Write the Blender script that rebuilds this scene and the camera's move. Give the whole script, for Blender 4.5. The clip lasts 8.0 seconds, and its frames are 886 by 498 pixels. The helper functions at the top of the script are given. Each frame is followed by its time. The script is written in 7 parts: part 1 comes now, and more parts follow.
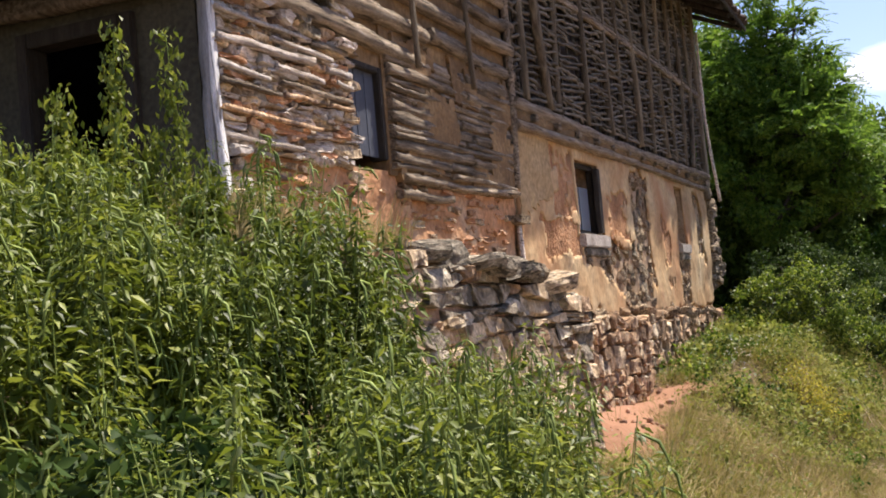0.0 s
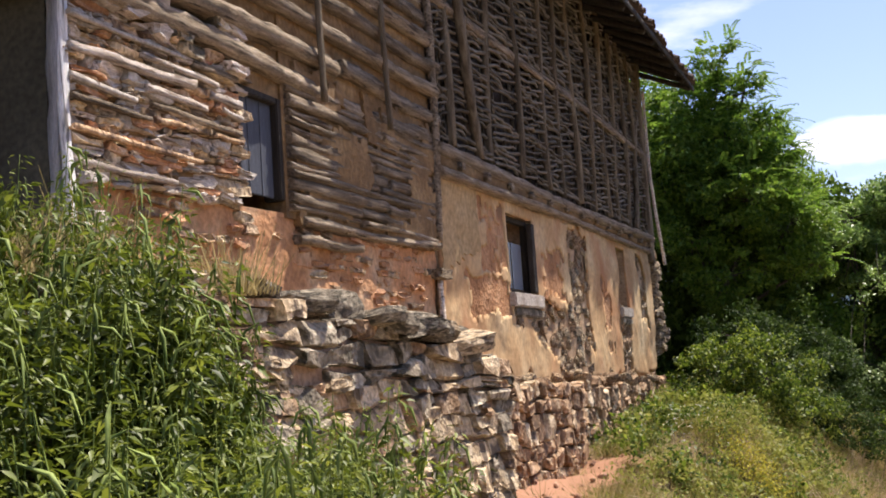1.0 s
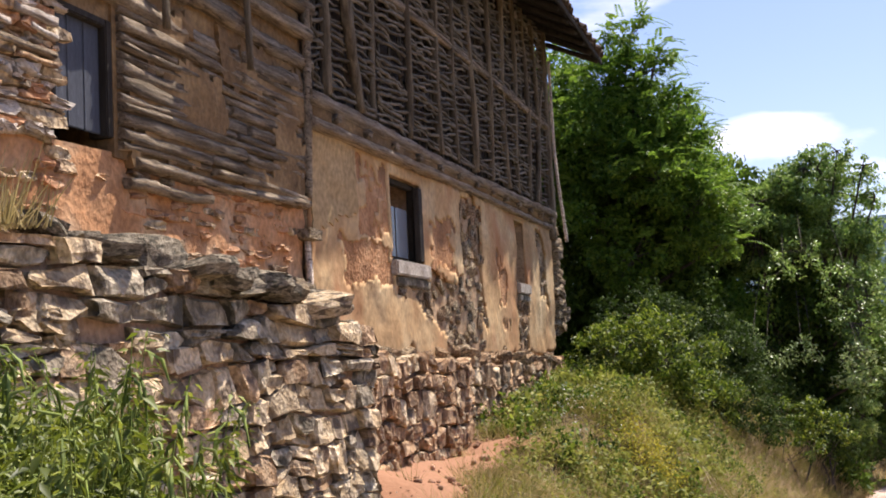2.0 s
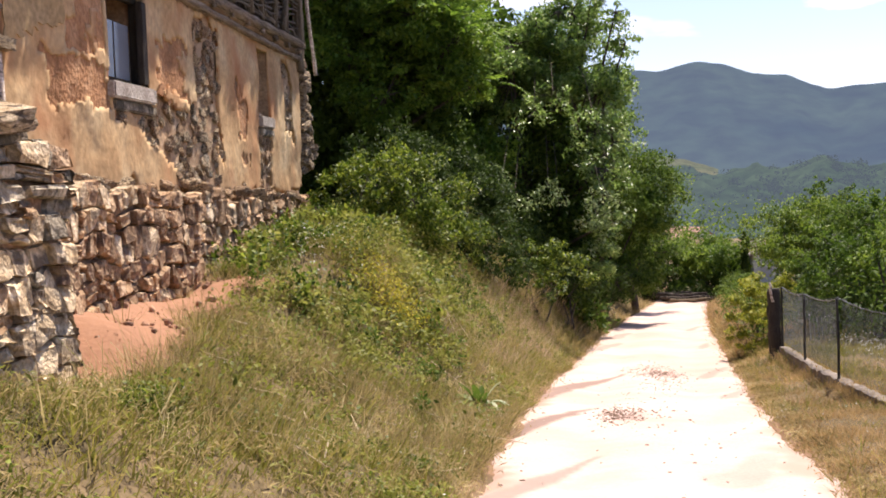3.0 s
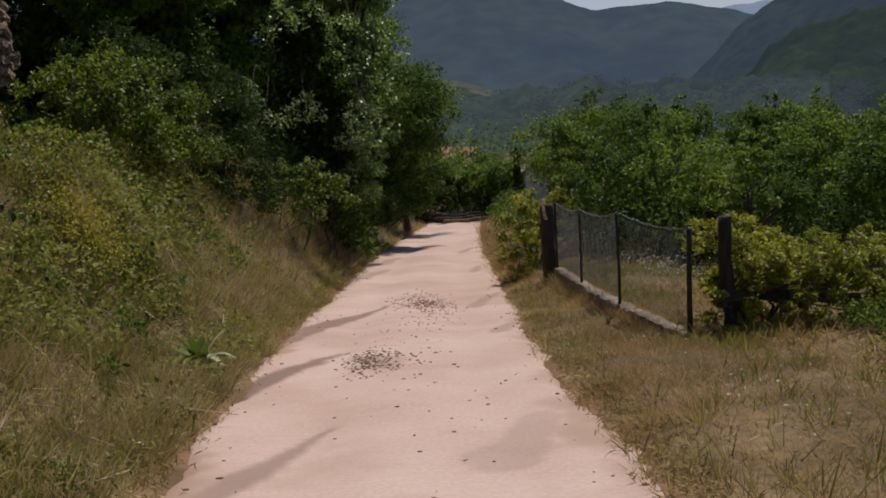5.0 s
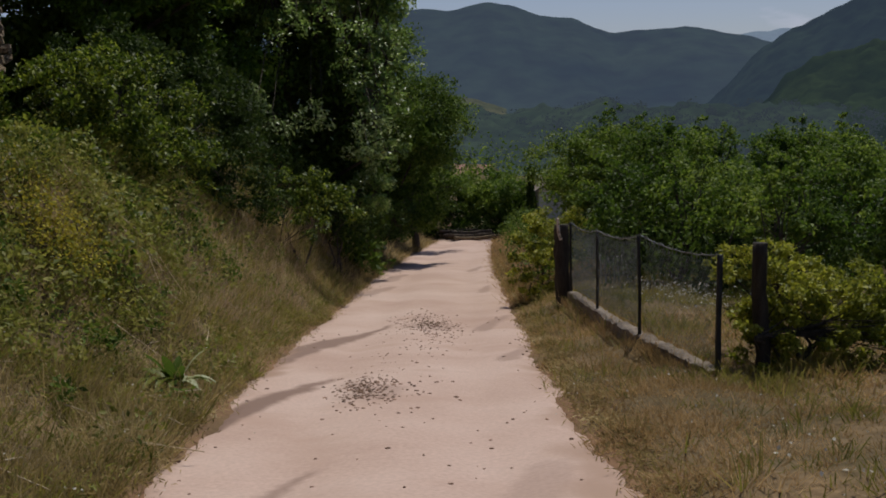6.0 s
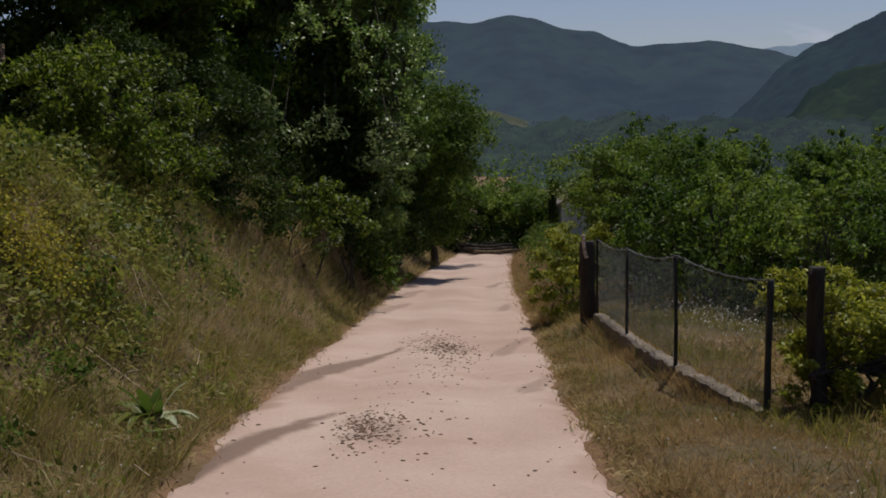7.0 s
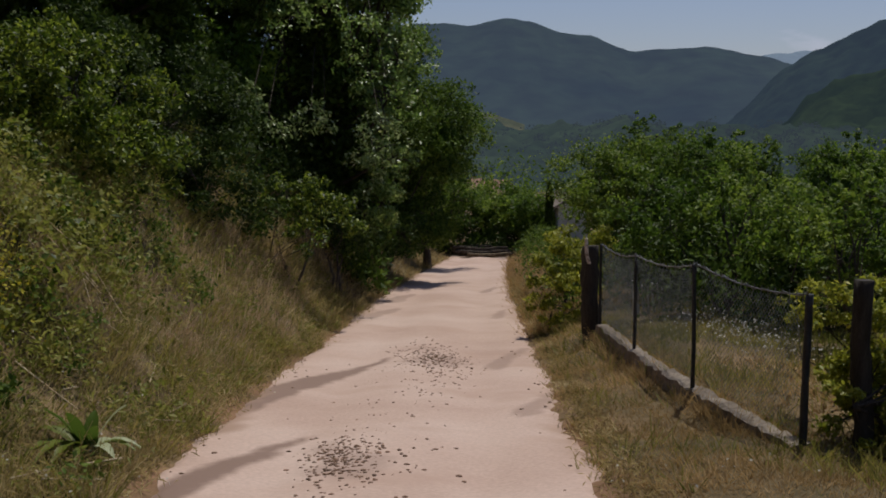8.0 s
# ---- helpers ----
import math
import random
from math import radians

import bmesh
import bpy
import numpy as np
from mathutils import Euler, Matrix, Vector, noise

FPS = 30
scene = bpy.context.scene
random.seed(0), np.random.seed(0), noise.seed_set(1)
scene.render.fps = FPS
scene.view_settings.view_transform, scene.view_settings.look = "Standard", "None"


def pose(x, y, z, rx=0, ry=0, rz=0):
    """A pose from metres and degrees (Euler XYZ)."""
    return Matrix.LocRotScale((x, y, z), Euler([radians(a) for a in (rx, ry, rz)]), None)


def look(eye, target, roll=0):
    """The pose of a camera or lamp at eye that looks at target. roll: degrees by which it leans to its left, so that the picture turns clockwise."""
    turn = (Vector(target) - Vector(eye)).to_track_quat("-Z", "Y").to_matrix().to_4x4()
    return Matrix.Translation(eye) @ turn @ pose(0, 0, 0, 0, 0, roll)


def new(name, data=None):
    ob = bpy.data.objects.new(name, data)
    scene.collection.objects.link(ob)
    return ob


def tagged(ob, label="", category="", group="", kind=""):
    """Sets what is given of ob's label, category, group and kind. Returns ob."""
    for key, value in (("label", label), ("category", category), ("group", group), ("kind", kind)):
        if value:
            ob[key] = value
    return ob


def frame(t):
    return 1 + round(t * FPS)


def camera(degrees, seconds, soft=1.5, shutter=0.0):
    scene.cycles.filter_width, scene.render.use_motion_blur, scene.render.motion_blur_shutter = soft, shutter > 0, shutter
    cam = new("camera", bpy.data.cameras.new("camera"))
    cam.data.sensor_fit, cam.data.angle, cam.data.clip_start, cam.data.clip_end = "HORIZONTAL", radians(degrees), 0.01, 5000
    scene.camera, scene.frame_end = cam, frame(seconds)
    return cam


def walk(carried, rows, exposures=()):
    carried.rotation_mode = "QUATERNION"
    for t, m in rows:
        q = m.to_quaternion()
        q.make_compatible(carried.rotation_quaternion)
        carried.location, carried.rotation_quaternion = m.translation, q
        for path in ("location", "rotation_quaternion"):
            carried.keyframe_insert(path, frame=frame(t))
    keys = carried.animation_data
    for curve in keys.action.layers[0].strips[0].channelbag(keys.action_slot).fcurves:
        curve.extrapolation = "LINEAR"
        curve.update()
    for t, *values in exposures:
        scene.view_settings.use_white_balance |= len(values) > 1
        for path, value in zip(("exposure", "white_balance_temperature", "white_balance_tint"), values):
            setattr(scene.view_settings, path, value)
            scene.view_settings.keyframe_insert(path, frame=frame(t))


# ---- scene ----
cam = camera(42.0, 8.0, soft=1.8)
PATH = [
    (0, (0.000, 0.000, 1.497), (-0.7897, 1.8339, 1.6115), -5.07),
    (0.5, (-0.038, 0.635, 1.487), (-0.8328, 2.4653, 1.6161), -3.66),
    (1, (-0.034, 1.222, 1.460), (-0.7412, 3.0799, 1.6753), -3.83),
    (1.2, (0.014, 1.392, 1.441), (-0.6750, 3.2553, 1.6732), -4.34),
    (2.3, (0.034, 2.790, 1.275), (-0.4549, 4.7251, 1.4071), -2.61),
    (2.5, (0.043, 2.971, 1.271), (-0.3370, 4.9329, 1.3629), -3.70),
    (3, (0.091, 3.442, 1.172), (-0.0930, 5.4311, 1.0667), -1.95),
    (3.2, (0.141, 3.716, 1.140), (-0.0540, 5.6967, 0.9391), -2.04),
    (3.5, (0.223, 4.127, 1.084), (0.0681, 6.1116, 0.8897), -1.37),
    (4, (0.373, 4.689, 1.051), (0.3820, 6.6756, 0.8173), -2.61),
    (4.5, (0.555, 5.369, 0.976), (0.6300, 7.3524, 0.7332), -2.56),
    (5, (0.572, 6.040, 0.910), (0.7610, 8.0149, 0.6586), -2.95),
    (5.2, (0.571, 6.231, 0.890), (0.7820, 8.2012, 0.6158), -2.77),
    (6.3, (0.800, 7.523, 0.766), (0.9690, 9.5051, 0.5562), -0.54),
    (6.5, (0.833, 7.776, 0.757), (1.0350, 9.7527, 0.5322), -0.36),
    (7, (0.884, 8.363, 0.731), (1.0211, 10.3478, 0.5307), -0.61),
    (7.5, (0.932, 9.042, 0.661), (1.1000, 11.0216, 0.4326), -1.04),
    (8, (1.024, 9.701, 0.609), (1.1710, 11.6855, 0.4121), 0.28),
]
EXPO = [(0.0, 0.9, 6620, 13), (1.2, 0.86, 6650, 13), (2.4, 0.8, 6700, 14), (3.0, 0.88, 6800, 16), (3.5, 0.63, 6850, 21), (4.0, 0.25, 6800, 17), (4.6, -0.34, 6700, 14), (5.2, -0.65, 6600, 11), (6.3, -0.85, 6500, 8), (8.0, -0.82, 6500, 8)]
walk(cam, [(t, look(eye, target, roll)) for t, eye, target, roll in PATH], EXPO)

# ---- sky and sun ----
SUN_AZ, SUN_EL = 28.0, 64.0        # degrees from +y towards +x, and above the horizon
world = bpy.data.worlds.new("sky")
scene.world = world
world.use_nodes = True
wn, wl = world.node_tree.nodes, world.node_tree.links
wn.clear()
sky = wn.new("ShaderNodeTexSky")
sky.sky_type, sky.sun_disc = "NISHITA", False
sky.sun_elevation, sky.sun_rotation = radians(SUN_EL), radians(SUN_AZ)
sky.air_density, sky.dust_density, sky.ozone_density = 1.0, 0.7, 4.0
wtc = wn.new("ShaderNodeTexCoord")
wmap = wn.new("ShaderNodeMapping")
wmap.inputs["Scale"].default_value = (1.0, 1.0, 3.2)
wno = wn.new("ShaderNodeTexNoise")
wno.inputs["Scale"].default_value, wno.inputs["Detail"].default_value, wno.inputs["Roughness"].default_value = 3.1, 7.0, 0.55
wramp = wn.new("ShaderNodeValToRGB")
wramp.color_ramp.elements[0].position, wramp.color_ramp.elements[1].position = 0.62, 0.88
wmix = wn.new("ShaderNodeMixRGB")
wmix.inputs[2].default_value = (11.0, 11.4, 13.2, 1)
wbg, wout = wn.new("ShaderNodeBackground"), wn.new("ShaderNodeOutputWorld")
wbg.inputs["Strength"].default_value = 0.1
wl.new(wtc.outputs["Generated"], wmap.inputs[0])
wl.new(wmap.outputs[0], wno.inputs["Vector"])
wfine = wn.new("ShaderNodeTexNoise")
wfine.inputs["Scale"].default_value, wfine.inputs["Detail"].default_value, wfine.inputs["Roughness"].default_value = 15.0, 6.0, 0.6
wl.new(wmap.outputs[0], wfine.inputs["Vector"])
# two small heaped clouds low over the valley; the rest of the sky keeps thin drifts
field = wno.outputs["Fac"]
for cdir, csize in (((-0.012, 0.985, 0.168), (0.036, 0.4, 0.012)), ((0.245, 0.955, 0.150), (0.040, 0.4, 0.020))):
    cmap = wn.new("ShaderNodeMapping")
    cmap.vector_type = "TEXTURE"
    cmap.inputs["Location"].default_value, cmap.inputs["Scale"].default_value = cdir, csize
    clen = wn.new("ShaderNodeVectorMath")
    clen.operation = "LENGTH"
    cheap = wn.new("ShaderNodeMapRange")
    cheap.interpolation_type = "SMOOTHSTEP"
    cheap.inputs["From Min"].default_value, cheap.inputs["From Max"].default_value = 1.9, 0.2
    cheap.inputs["To Min"].default_value, cheap.inputs["To Max"].default_value = 0.0, 0.62
    ragged = wn.new("ShaderNodeMath")
    ragged.operation = "MULTIPLY"
    cadd = wn.new("ShaderNodeMath")
    wl.new(wtc.outputs["Generated"], cmap.inputs[0])
    wl.new(cmap.outputs[0], clen.inputs[0])
    wl.new(clen.outputs["Value"], cheap.inputs["Value"])
    wl.new(field, cadd.inputs[0])
    wl.new(cheap.outputs[0], ragged.inputs[0])
    wl.new(wfine.outputs["Fac"], ragged.inputs[1])
    wl.new(ragged.outputs[0], cadd.inputs[1])
    field = cadd.outputs[0]
wl.new(field, wramp.inputs[0])
wl.new(wramp.outputs[0], wmix.inputs[0])
wl.new(sky.outputs[0], wmix.inputs[1])
wtint = wn.new("ShaderNodeMixRGB")
wtint.blend_type = "MULTIPLY"
wtint.inputs[0].default_value, wtint.inputs[2].default_value = 1.0, (1.14, 1.02, 1.12, 1)
wl.new(wmix.outputs[0], wtint.inputs[1])
wl.new(wtint.outputs[0], wbg.inputs[0])
wl.new(wbg.outputs[0], wout.inputs[0])
sun = new("sun", bpy.data.lights.new("sun", "SUN"))
sun.data.energy, sun.data.angle, sun.data.color = 5.0, radians(0.55), (1.0, 0.945, 0.86)
_ca, _sa, _ce, _se = math.cos(radians(SUN_AZ)), math.sin(radians(SUN_AZ)), math.cos(radians(SUN_EL)), math.sin(radians(SUN_EL))
sun.matrix_world = look((40 * _sa * _ce, 40 * _ca * _ce, 40 * _se), (0, 0, 0))


# ---- materials ----
def ramp_node(nt, stops):
    r = nt.nodes.new("ShaderNodeValToRGB")
    while len(r.color_ramp.elements) < len(stops):
        r.color_ramp.elements.new(0.5)
    for el, (p, c) in zip(r.color_ramp.elements, stops):
        el.position, el.color = p, (*c, 1)
    return r


def surf(name, stops, scale=6.0, rough=0.9, bump=0.3, fine=40.0, vary=0.25, stretch=(1, 1, 1), space="Object", per="object", spots=None, distort=0.0, detail=6.0, grain=0.27):
    """A rough surface: a colour ramp over coarse noise, darkened and lightened by fine noise, varied from piece to piece."""
    m = bpy.data.materials.new(name)
    m.use_nodes = True
    nt = m.node_tree
    n, l = nt.nodes, nt.links
    b = n["Principled BSDF"]
    tc, mp = n.new("ShaderNodeTexCoord"), n.new("ShaderNodeMapping")
    mp.inputs["Scale"].default_value = stretch
    l.new(tc.outputs[space], mp.inputs[0])
    if space == "Object" and per == "object":
        oi0 = n.new("ShaderNodeObjectInfo")
        mul = n.new("ShaderNodeMath")
        mul.operation = "MULTIPLY"
        mul.inputs[1].default_value = 37.0
        l.new(oi0.outputs["Random"], mul.inputs[0])
        l.new(mul.outputs[0], mp.inputs["Location"])
    a = n.new("ShaderNodeTexNoise")
    a.inputs["Scale"].default_value, a.inputs["Detail"].default_value, a.inputs["Distortion"].default_value = scale, detail, distort
    f = n.new("ShaderNodeTexNoise")
    f.inputs["Scale"].default_value, f.inputs["Detail"].default_value = fine, 4.0
    l.new(mp.outputs[0], a.inputs["Vector"])
    l.new(mp.outputs[0], f.inputs["Vector"])
    r = ramp_node(nt, stops)
    l.new(a.outputs["Fac"], r.inputs[0])
    hsv = n.new("ShaderNodeHueSaturation")
    l.new(r.outputs[0], hsv.inputs["Color"])
    val = n.new("ShaderNodeMapRange")
    val.inputs["From Min"].default_value, val.inputs["From Max"].default_value = 0.3, 0.7
    val.inputs["To Min"].default_value, val.inputs["To Max"].default_value = 1 - grain, 1 + grain
    l.new(f.outputs["Fac"], val.inputs["Value"])
    if vary:
        if per == "object":
            src = n.new("ShaderNodeObjectInfo").outputs["Random"]
        else:
            src = n.new("ShaderNodeNewGeometry").outputs["Random Per Island"]
        v2 = n.new("ShaderNodeMapRange")
        v2.inputs["To Min"].default_value, v2.inputs["To Max"].default_value = 1 - vary, 1 + vary
        l.new(src, v2.inputs["Value"])
        mu = n.new("ShaderNodeMath")
        mu.operation = "MULTIPLY"
        l.new(val.outputs[0], mu.inputs[0])
        l.new(v2.outputs[0], mu.inputs[1])
        l.new(mu.outputs[0], hsv.inputs["Value"])
    else:
        l.new(val.outputs[0], hsv.inputs["Value"])
    col = hsv.outputs[0]
    if spots:
        (p0, p1), sscale, c = spots
        s = n.new("ShaderNodeTexNoise")
        s.inputs["Scale"].default_value, s.inputs["Detail"].default_value = sscale, 5.0
        off = n.new("ShaderNodeMapping")
        off.inputs["Location"].default_value = (13.1, 4.7, 8.2)
        l.new(mp.outputs[0], off.inputs[0])
        l.new(off.outputs[0], s.inputs["Vector"])
        sr = ramp_node(nt, [(p0, (0, 0, 0)), (p1, (1, 1, 1))])
        l.new(s.outputs["Fac"], sr.inputs[0])
        mx = n.new("ShaderNodeMixRGB")
        mx.inputs[2].default_value = (*c, 1)
        l.new(sr.outputs[0], mx.inputs[0])
        l.new(col, mx.inputs[1])
        col = mx.outputs[0]
    l.new(col, b.inputs["Base Color"])
    b.inputs["Roughness"].default_value = rough
    b.inputs["Specular IOR Level"].default_value = 0.25
    if bump:
        add = n.new("ShaderNodeMath")
        l.new(a.outputs["Fac"], add.inputs[0])
        l.new(f.outputs["Fac"], add.inputs[1])
        bp = n.new("ShaderNodeBump")
        bp.inputs["Strength"].default_value, bp.inputs["Distance"].default_value = bump, 0.03
        l.new(add.outputs[0], bp.inputs["Height"])
        l.new(bp.outputs[0], b.inputs["Normal"])
    return m


def leaf_mat(name, stops, rough=0.5, glow_through=0.3, spec=0.35, single=0.55, patch=0.8, spread=1.5):
    """Leaves and blades: colour by island, part of the light shining through."""
    m = bpy.data.materials.new(name)
    m.use_nodes = True
    nt = m.node_tree
    n, l = nt.nodes, nt.links
    b, out = n["Principled BSDF"], n["Material Output"]
    g = n.new("ShaderNodeNewGeometry")
    tc, no = n.new("ShaderNodeTexCoord"), n.new("ShaderNodeTexNoise")
    no.inputs["Scale"].default_value, no.inputs["Detail"].default_value = patch, 3.0
    l.new(tc.outputs["Object"], no.inputs["Vector"])
    add, half = n.new("ShaderNodeMath"), n.new("ShaderNodeMath")
    half.operation, half.inputs[1].default_value = "MULTIPLY_ADD", spread
    half.inputs[2].default_value = -0.5 * spread + (0.25 if spread < 2 else 0.5)
    l.new(no.outputs["Fac"], half.inputs[0])
    mixf = n.new("ShaderNodeMix")
    mixf.inputs[0].default_value = single
    l.new(half.outputs[0], mixf.inputs[2])
    l.new(g.outputs["Random Per Island"], mixf.inputs[3])
    r = ramp_node(nt, stops)
    l.new(mixf.outputs[0], r.inputs[0])
    l.new(r.outputs[0], b.inputs["Base Color"])
    b.inputs["Roughness"].default_value, b.inputs["Specular IOR Level"].default_value = rough, spec
    tr, mx = n.new("ShaderNodeBsdfTranslucent"), n.new("ShaderNodeMixShader")
    l.new(r.outputs[0], tr.inputs["Color"])
    mx.inputs[0].default_value = glow_through
    l.new(b.outputs[0], mx.inputs[1])
    l.new(tr.outputs[0], mx.inputs[2])
    l.new(mx.outputs[0], out.inputs[0])
    return m


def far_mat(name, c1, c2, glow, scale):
    """Distant woods; the air's bluish haze is put in as the material's own glow."""
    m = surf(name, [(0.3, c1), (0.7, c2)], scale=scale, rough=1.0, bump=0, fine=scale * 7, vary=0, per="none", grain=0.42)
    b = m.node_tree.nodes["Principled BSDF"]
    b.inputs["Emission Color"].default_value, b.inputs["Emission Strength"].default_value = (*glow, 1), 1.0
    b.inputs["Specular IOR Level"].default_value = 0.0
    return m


M_plaster = surf("old_lime_plaster", [(0.3, (0.37, 0.215, 0.098)), (0.5, (0.50, 0.325, 0.162)), (0.68, (0.58, 0.425, 0.240))], 1.1, 0.95, 0.3, 11, 0.0, per="none", spots=((0.50, 0.70), 0.9, (0.42, 0.20, 0.09)), grain=0.2)
M_undercoat = surf("red_clay_undercoat", [(0.3, (0.27, 0.130, 0.056)), (0.5, (0.41, 0.205, 0.095)), (0.7, (0.52, 0.300, 0.155))], 2.6, 0.95, 0.8, 20, 0.0, per="none", spots=((0.55, 0.68), 1.6, (0.24, 0.135, 0.07)))
M_plaster_new = surf("smooth_tan_plaster", [(0.3, (0.37, 0.245, 0.115)), (0.7, (0.47, 0.330, 0.170))], 0.9, 0.95, 0.12, 14, 0.0, per="none")
M_brown_mud = surf("brown_daub", [(0.3, (0.130, 0.077, 0.035)), (0.5, (0.216, 0.129, 0.058)), (0.7, (0.323, 0.206, 0.096))], 2.2, 0.95, 0.6, 18, 0.0, per="none")
M_mortar = surf("rubble_mortar", [(0.3, (0.26, 0.162, 0.088)), (0.5, (0.40, 0.262, 0.150)), (0.7, (0.53, 0.385, 0.24))], 3.0, 0.95, 0.6, 22, 0.0, per="none")
# End wall's grey plaster, its colour darkened for the porch's deep shade.
M_grey_plaster_shaded = surf("grey_plaster_shaded", [(0.3, (0.055, 0.050, 0.034)), (0.7, (0.085, 0.079, 0.056))], 1.5, 0.95, 0.2, 25, 0.0, per="none")
M_mud = surf("orange_mud", [(0.3, (0.38, 0.17, 0.07)), (0.5, (0.52, 0.27, 0.13)), (0.7, (0.56, 0.38, 0.23))], 2.2, 0.95, 0.6, 18, 0.0, per="none")
M_brick = surf("mud_brick", [(0.3, (0.396, 0.176, 0.084)), (0.6, (0.486, 0.284, 0.158)), (0.8, (0.540, 0.441, 0.336))], 5, 0.95, 0.5, 40, 0.3)
M_wood = surf("weathered_wood", [(0.3, (0.135, 0.098, 0.062)), (0.5, (0.275, 0.208, 0.138)), (0.72, (0.47, 0.375, 0.27))], 4, 0.9, 0.9, 40, 0.3, stretch=(6, 0.5, 6), grain=0.42, spots=((0.56, 0.66), 4.5, (0.085, 0.062, 0.042)))
M_wood_beam = surf("sun_bleached_beam", [(0.3, (0.21, 0.150, 0.096)), (0.5, (0.37, 0.280, 0.190)), (0.72, (0.57, 0.465, 0.345))], 4, 0.9, 0.9, 40, 0.2, stretch=(6, 0.5, 6), grain=0.4, spots=((0.58, 0.68), 4.5, (0.12, 0.088, 0.06)))
M_wood_pale = surf("bleached_wood", [(0.3, (0.36, 0.28, 0.21)), (0.55, (0.60, 0.50, 0.41)), (0.75, (0.80, 0.75, 0.68))], 5, 0.85, 0.6, 40, 0.3, stretch=(6, 0.7, 6), spots=((0.55, 0.65), 6.0, (0.20, 0.15, 0.11)))
M_post_grey = surf("bleached_post", [(0.3, (0.17, 0.165, 0.165)), (0.6, (0.34, 0.33, 0.33)), (0.8, (0.62, 0.61, 0.60))], 3, 0.8, 0.4, 30, 0.1, stretch=(6, 6, 0.6))
M_pale_board = surf("pale_board", [(0.3, (0.50, 0.48, 0.46)), (0.7, (0.82, 0.80, 0.78))], 4, 0.8, 0.4, 40, 0.1, stretch=(6, 6, 0.6), spots=((0.58, 0.66), 5.0, (0.2, 0.18, 0.16)))
M_wood_v = surf("weathered_post", [(0.3, (0.084, 0.061, 0.036)), (0.5, (0.157, 0.117, 0.072)), (0.72, (0.265, 0.208, 0.132))], 3, 0.85, 0.5, 30, 0.25, stretch=(6, 6, 0.6))
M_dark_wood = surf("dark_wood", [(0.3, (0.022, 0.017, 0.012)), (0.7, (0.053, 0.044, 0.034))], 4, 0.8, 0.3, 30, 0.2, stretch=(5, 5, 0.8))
M_wattle = surf("wattle_rods", [(0.3, (0.086, 0.071, 0.051)), (0.6, (0.158, 0.132, 0.098)), (0.8, (0.25, 0.215, 0.166))], 4, 0.9, 0.2, 30, 0.35, per="island")
# Near-black daub: shade in gaps and the doorway is put into this colour.
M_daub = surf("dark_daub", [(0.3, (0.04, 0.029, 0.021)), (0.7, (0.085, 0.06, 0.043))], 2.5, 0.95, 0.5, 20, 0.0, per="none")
M_stone = surf("limestone", [(0.28, (0.26, 0.175, 0.095)), (0.45, (0.46, 0.335, 0.200)), (0.6, (0.57, 0.445, 0.290)), (0.75, (0.74, 0.62, 0.45))], 6.5, 0.95, 1.0, 26, 0.3, spots=((0.52, 0.60), 5.0, (0.17, 0.125, 0.085)))
M_stone_grey = surf("grey_limestone", [(0.28, (0.141, 0.113, 0.078)), (0.5, (0.300, 0.245, 0.172)), (0.72, (0.560, 0.475, 0.345))], 6.5, 0.95, 1.0, 26, 0.3, spots=((0.52, 0.60), 5.0, (0.10, 0.085, 0.06)))
M_stone_red = surf("stained_stone", [(0.28, (0.25, 0.140, 0.070)), (0.5, (0.42, 0.270, 0.150)), (0.72, (0.61, 0.455, 0.295))], 6.5, 0.95, 1.0, 26, 0.3, spots=((0.53, 0.61), 5.0, (0.18, 0.115, 0.075)))
M_stone_brown = surf("earth_brown_stone", [(0.28, (0.15, 0.085, 0.045)), (0.5, (0.27, 0.170, 0.095)), (0.72, (0.46, 0.325, 0.205))], 6.5, 0.95, 1.0, 26, 0.3, spots=((0.53, 0.61), 5.0, (0.12, 0.075, 0.045)))
M_sill = surf("pale_sill_stone", [(0.3, (0.311, 0.259, 0.210)), (0.7, (0.488, 0.432, 0.364))], 5, 0.9, 0.5, 30, 0.1)
M_core = surf("dark_rubble_core", [(0.3, (0.234, 0.148, 0.096)), (0.7, (0.486, 0.322, 0.209))], 5, 0.95, 0.6, 22, 0.0, per="none")
M_tile = surf("old_roof_tile", [(0.3, (0.085, 0.066, 0.052)), (0.7, (0.18, 0.135, 0.105))], 5, 0.9, 0.4, 30, 0.3, per="island")
M_road = surf("pale_dirt_road", [(0.3, (0.465, 0.328, 0.266)), (0.5, (0.532, 0.389, 0.323)), (0.7, (0.580, 0.442, 0.375))], 0.55, 0.95, 0.05, 30, 0.0, per="none", spots=((0.55, 0.75), 0.7, (0.45, 0.31, 0.245)), grain=0.09)
M_pebble = surf("dark_pebble", [(0.3, (0.140, 0.088, 0.058)), (0.7, (0.314, 0.198, 0.137))], 9, 0.85, 0.2, 40, 0.4, per="island")
M_concrete = surf("old_concrete", [(0.3, (0.162, 0.130, 0.100)), (0.7, (0.266, 0.223, 0.180))], 3, 0.95, 0.6, 25, 0.15, spots=((0.58, 0.66), 4.0, (0.17, 0.14, 0.11)))
M_metal = surf("dark_painted_metal", [(0.3, (0.018, 0.019, 0.018)), (0.7, (0.045, 0.042, 0.038))], 6, 0.55, 0.1, 40, 0.1)
M_wire = surf("galvanised_wire", [(0.3, (0.10, 0.11, 0.11)), (0.7, (0.20, 0.21, 0.21))], 8, 0.6, 0, 30, 0.2)
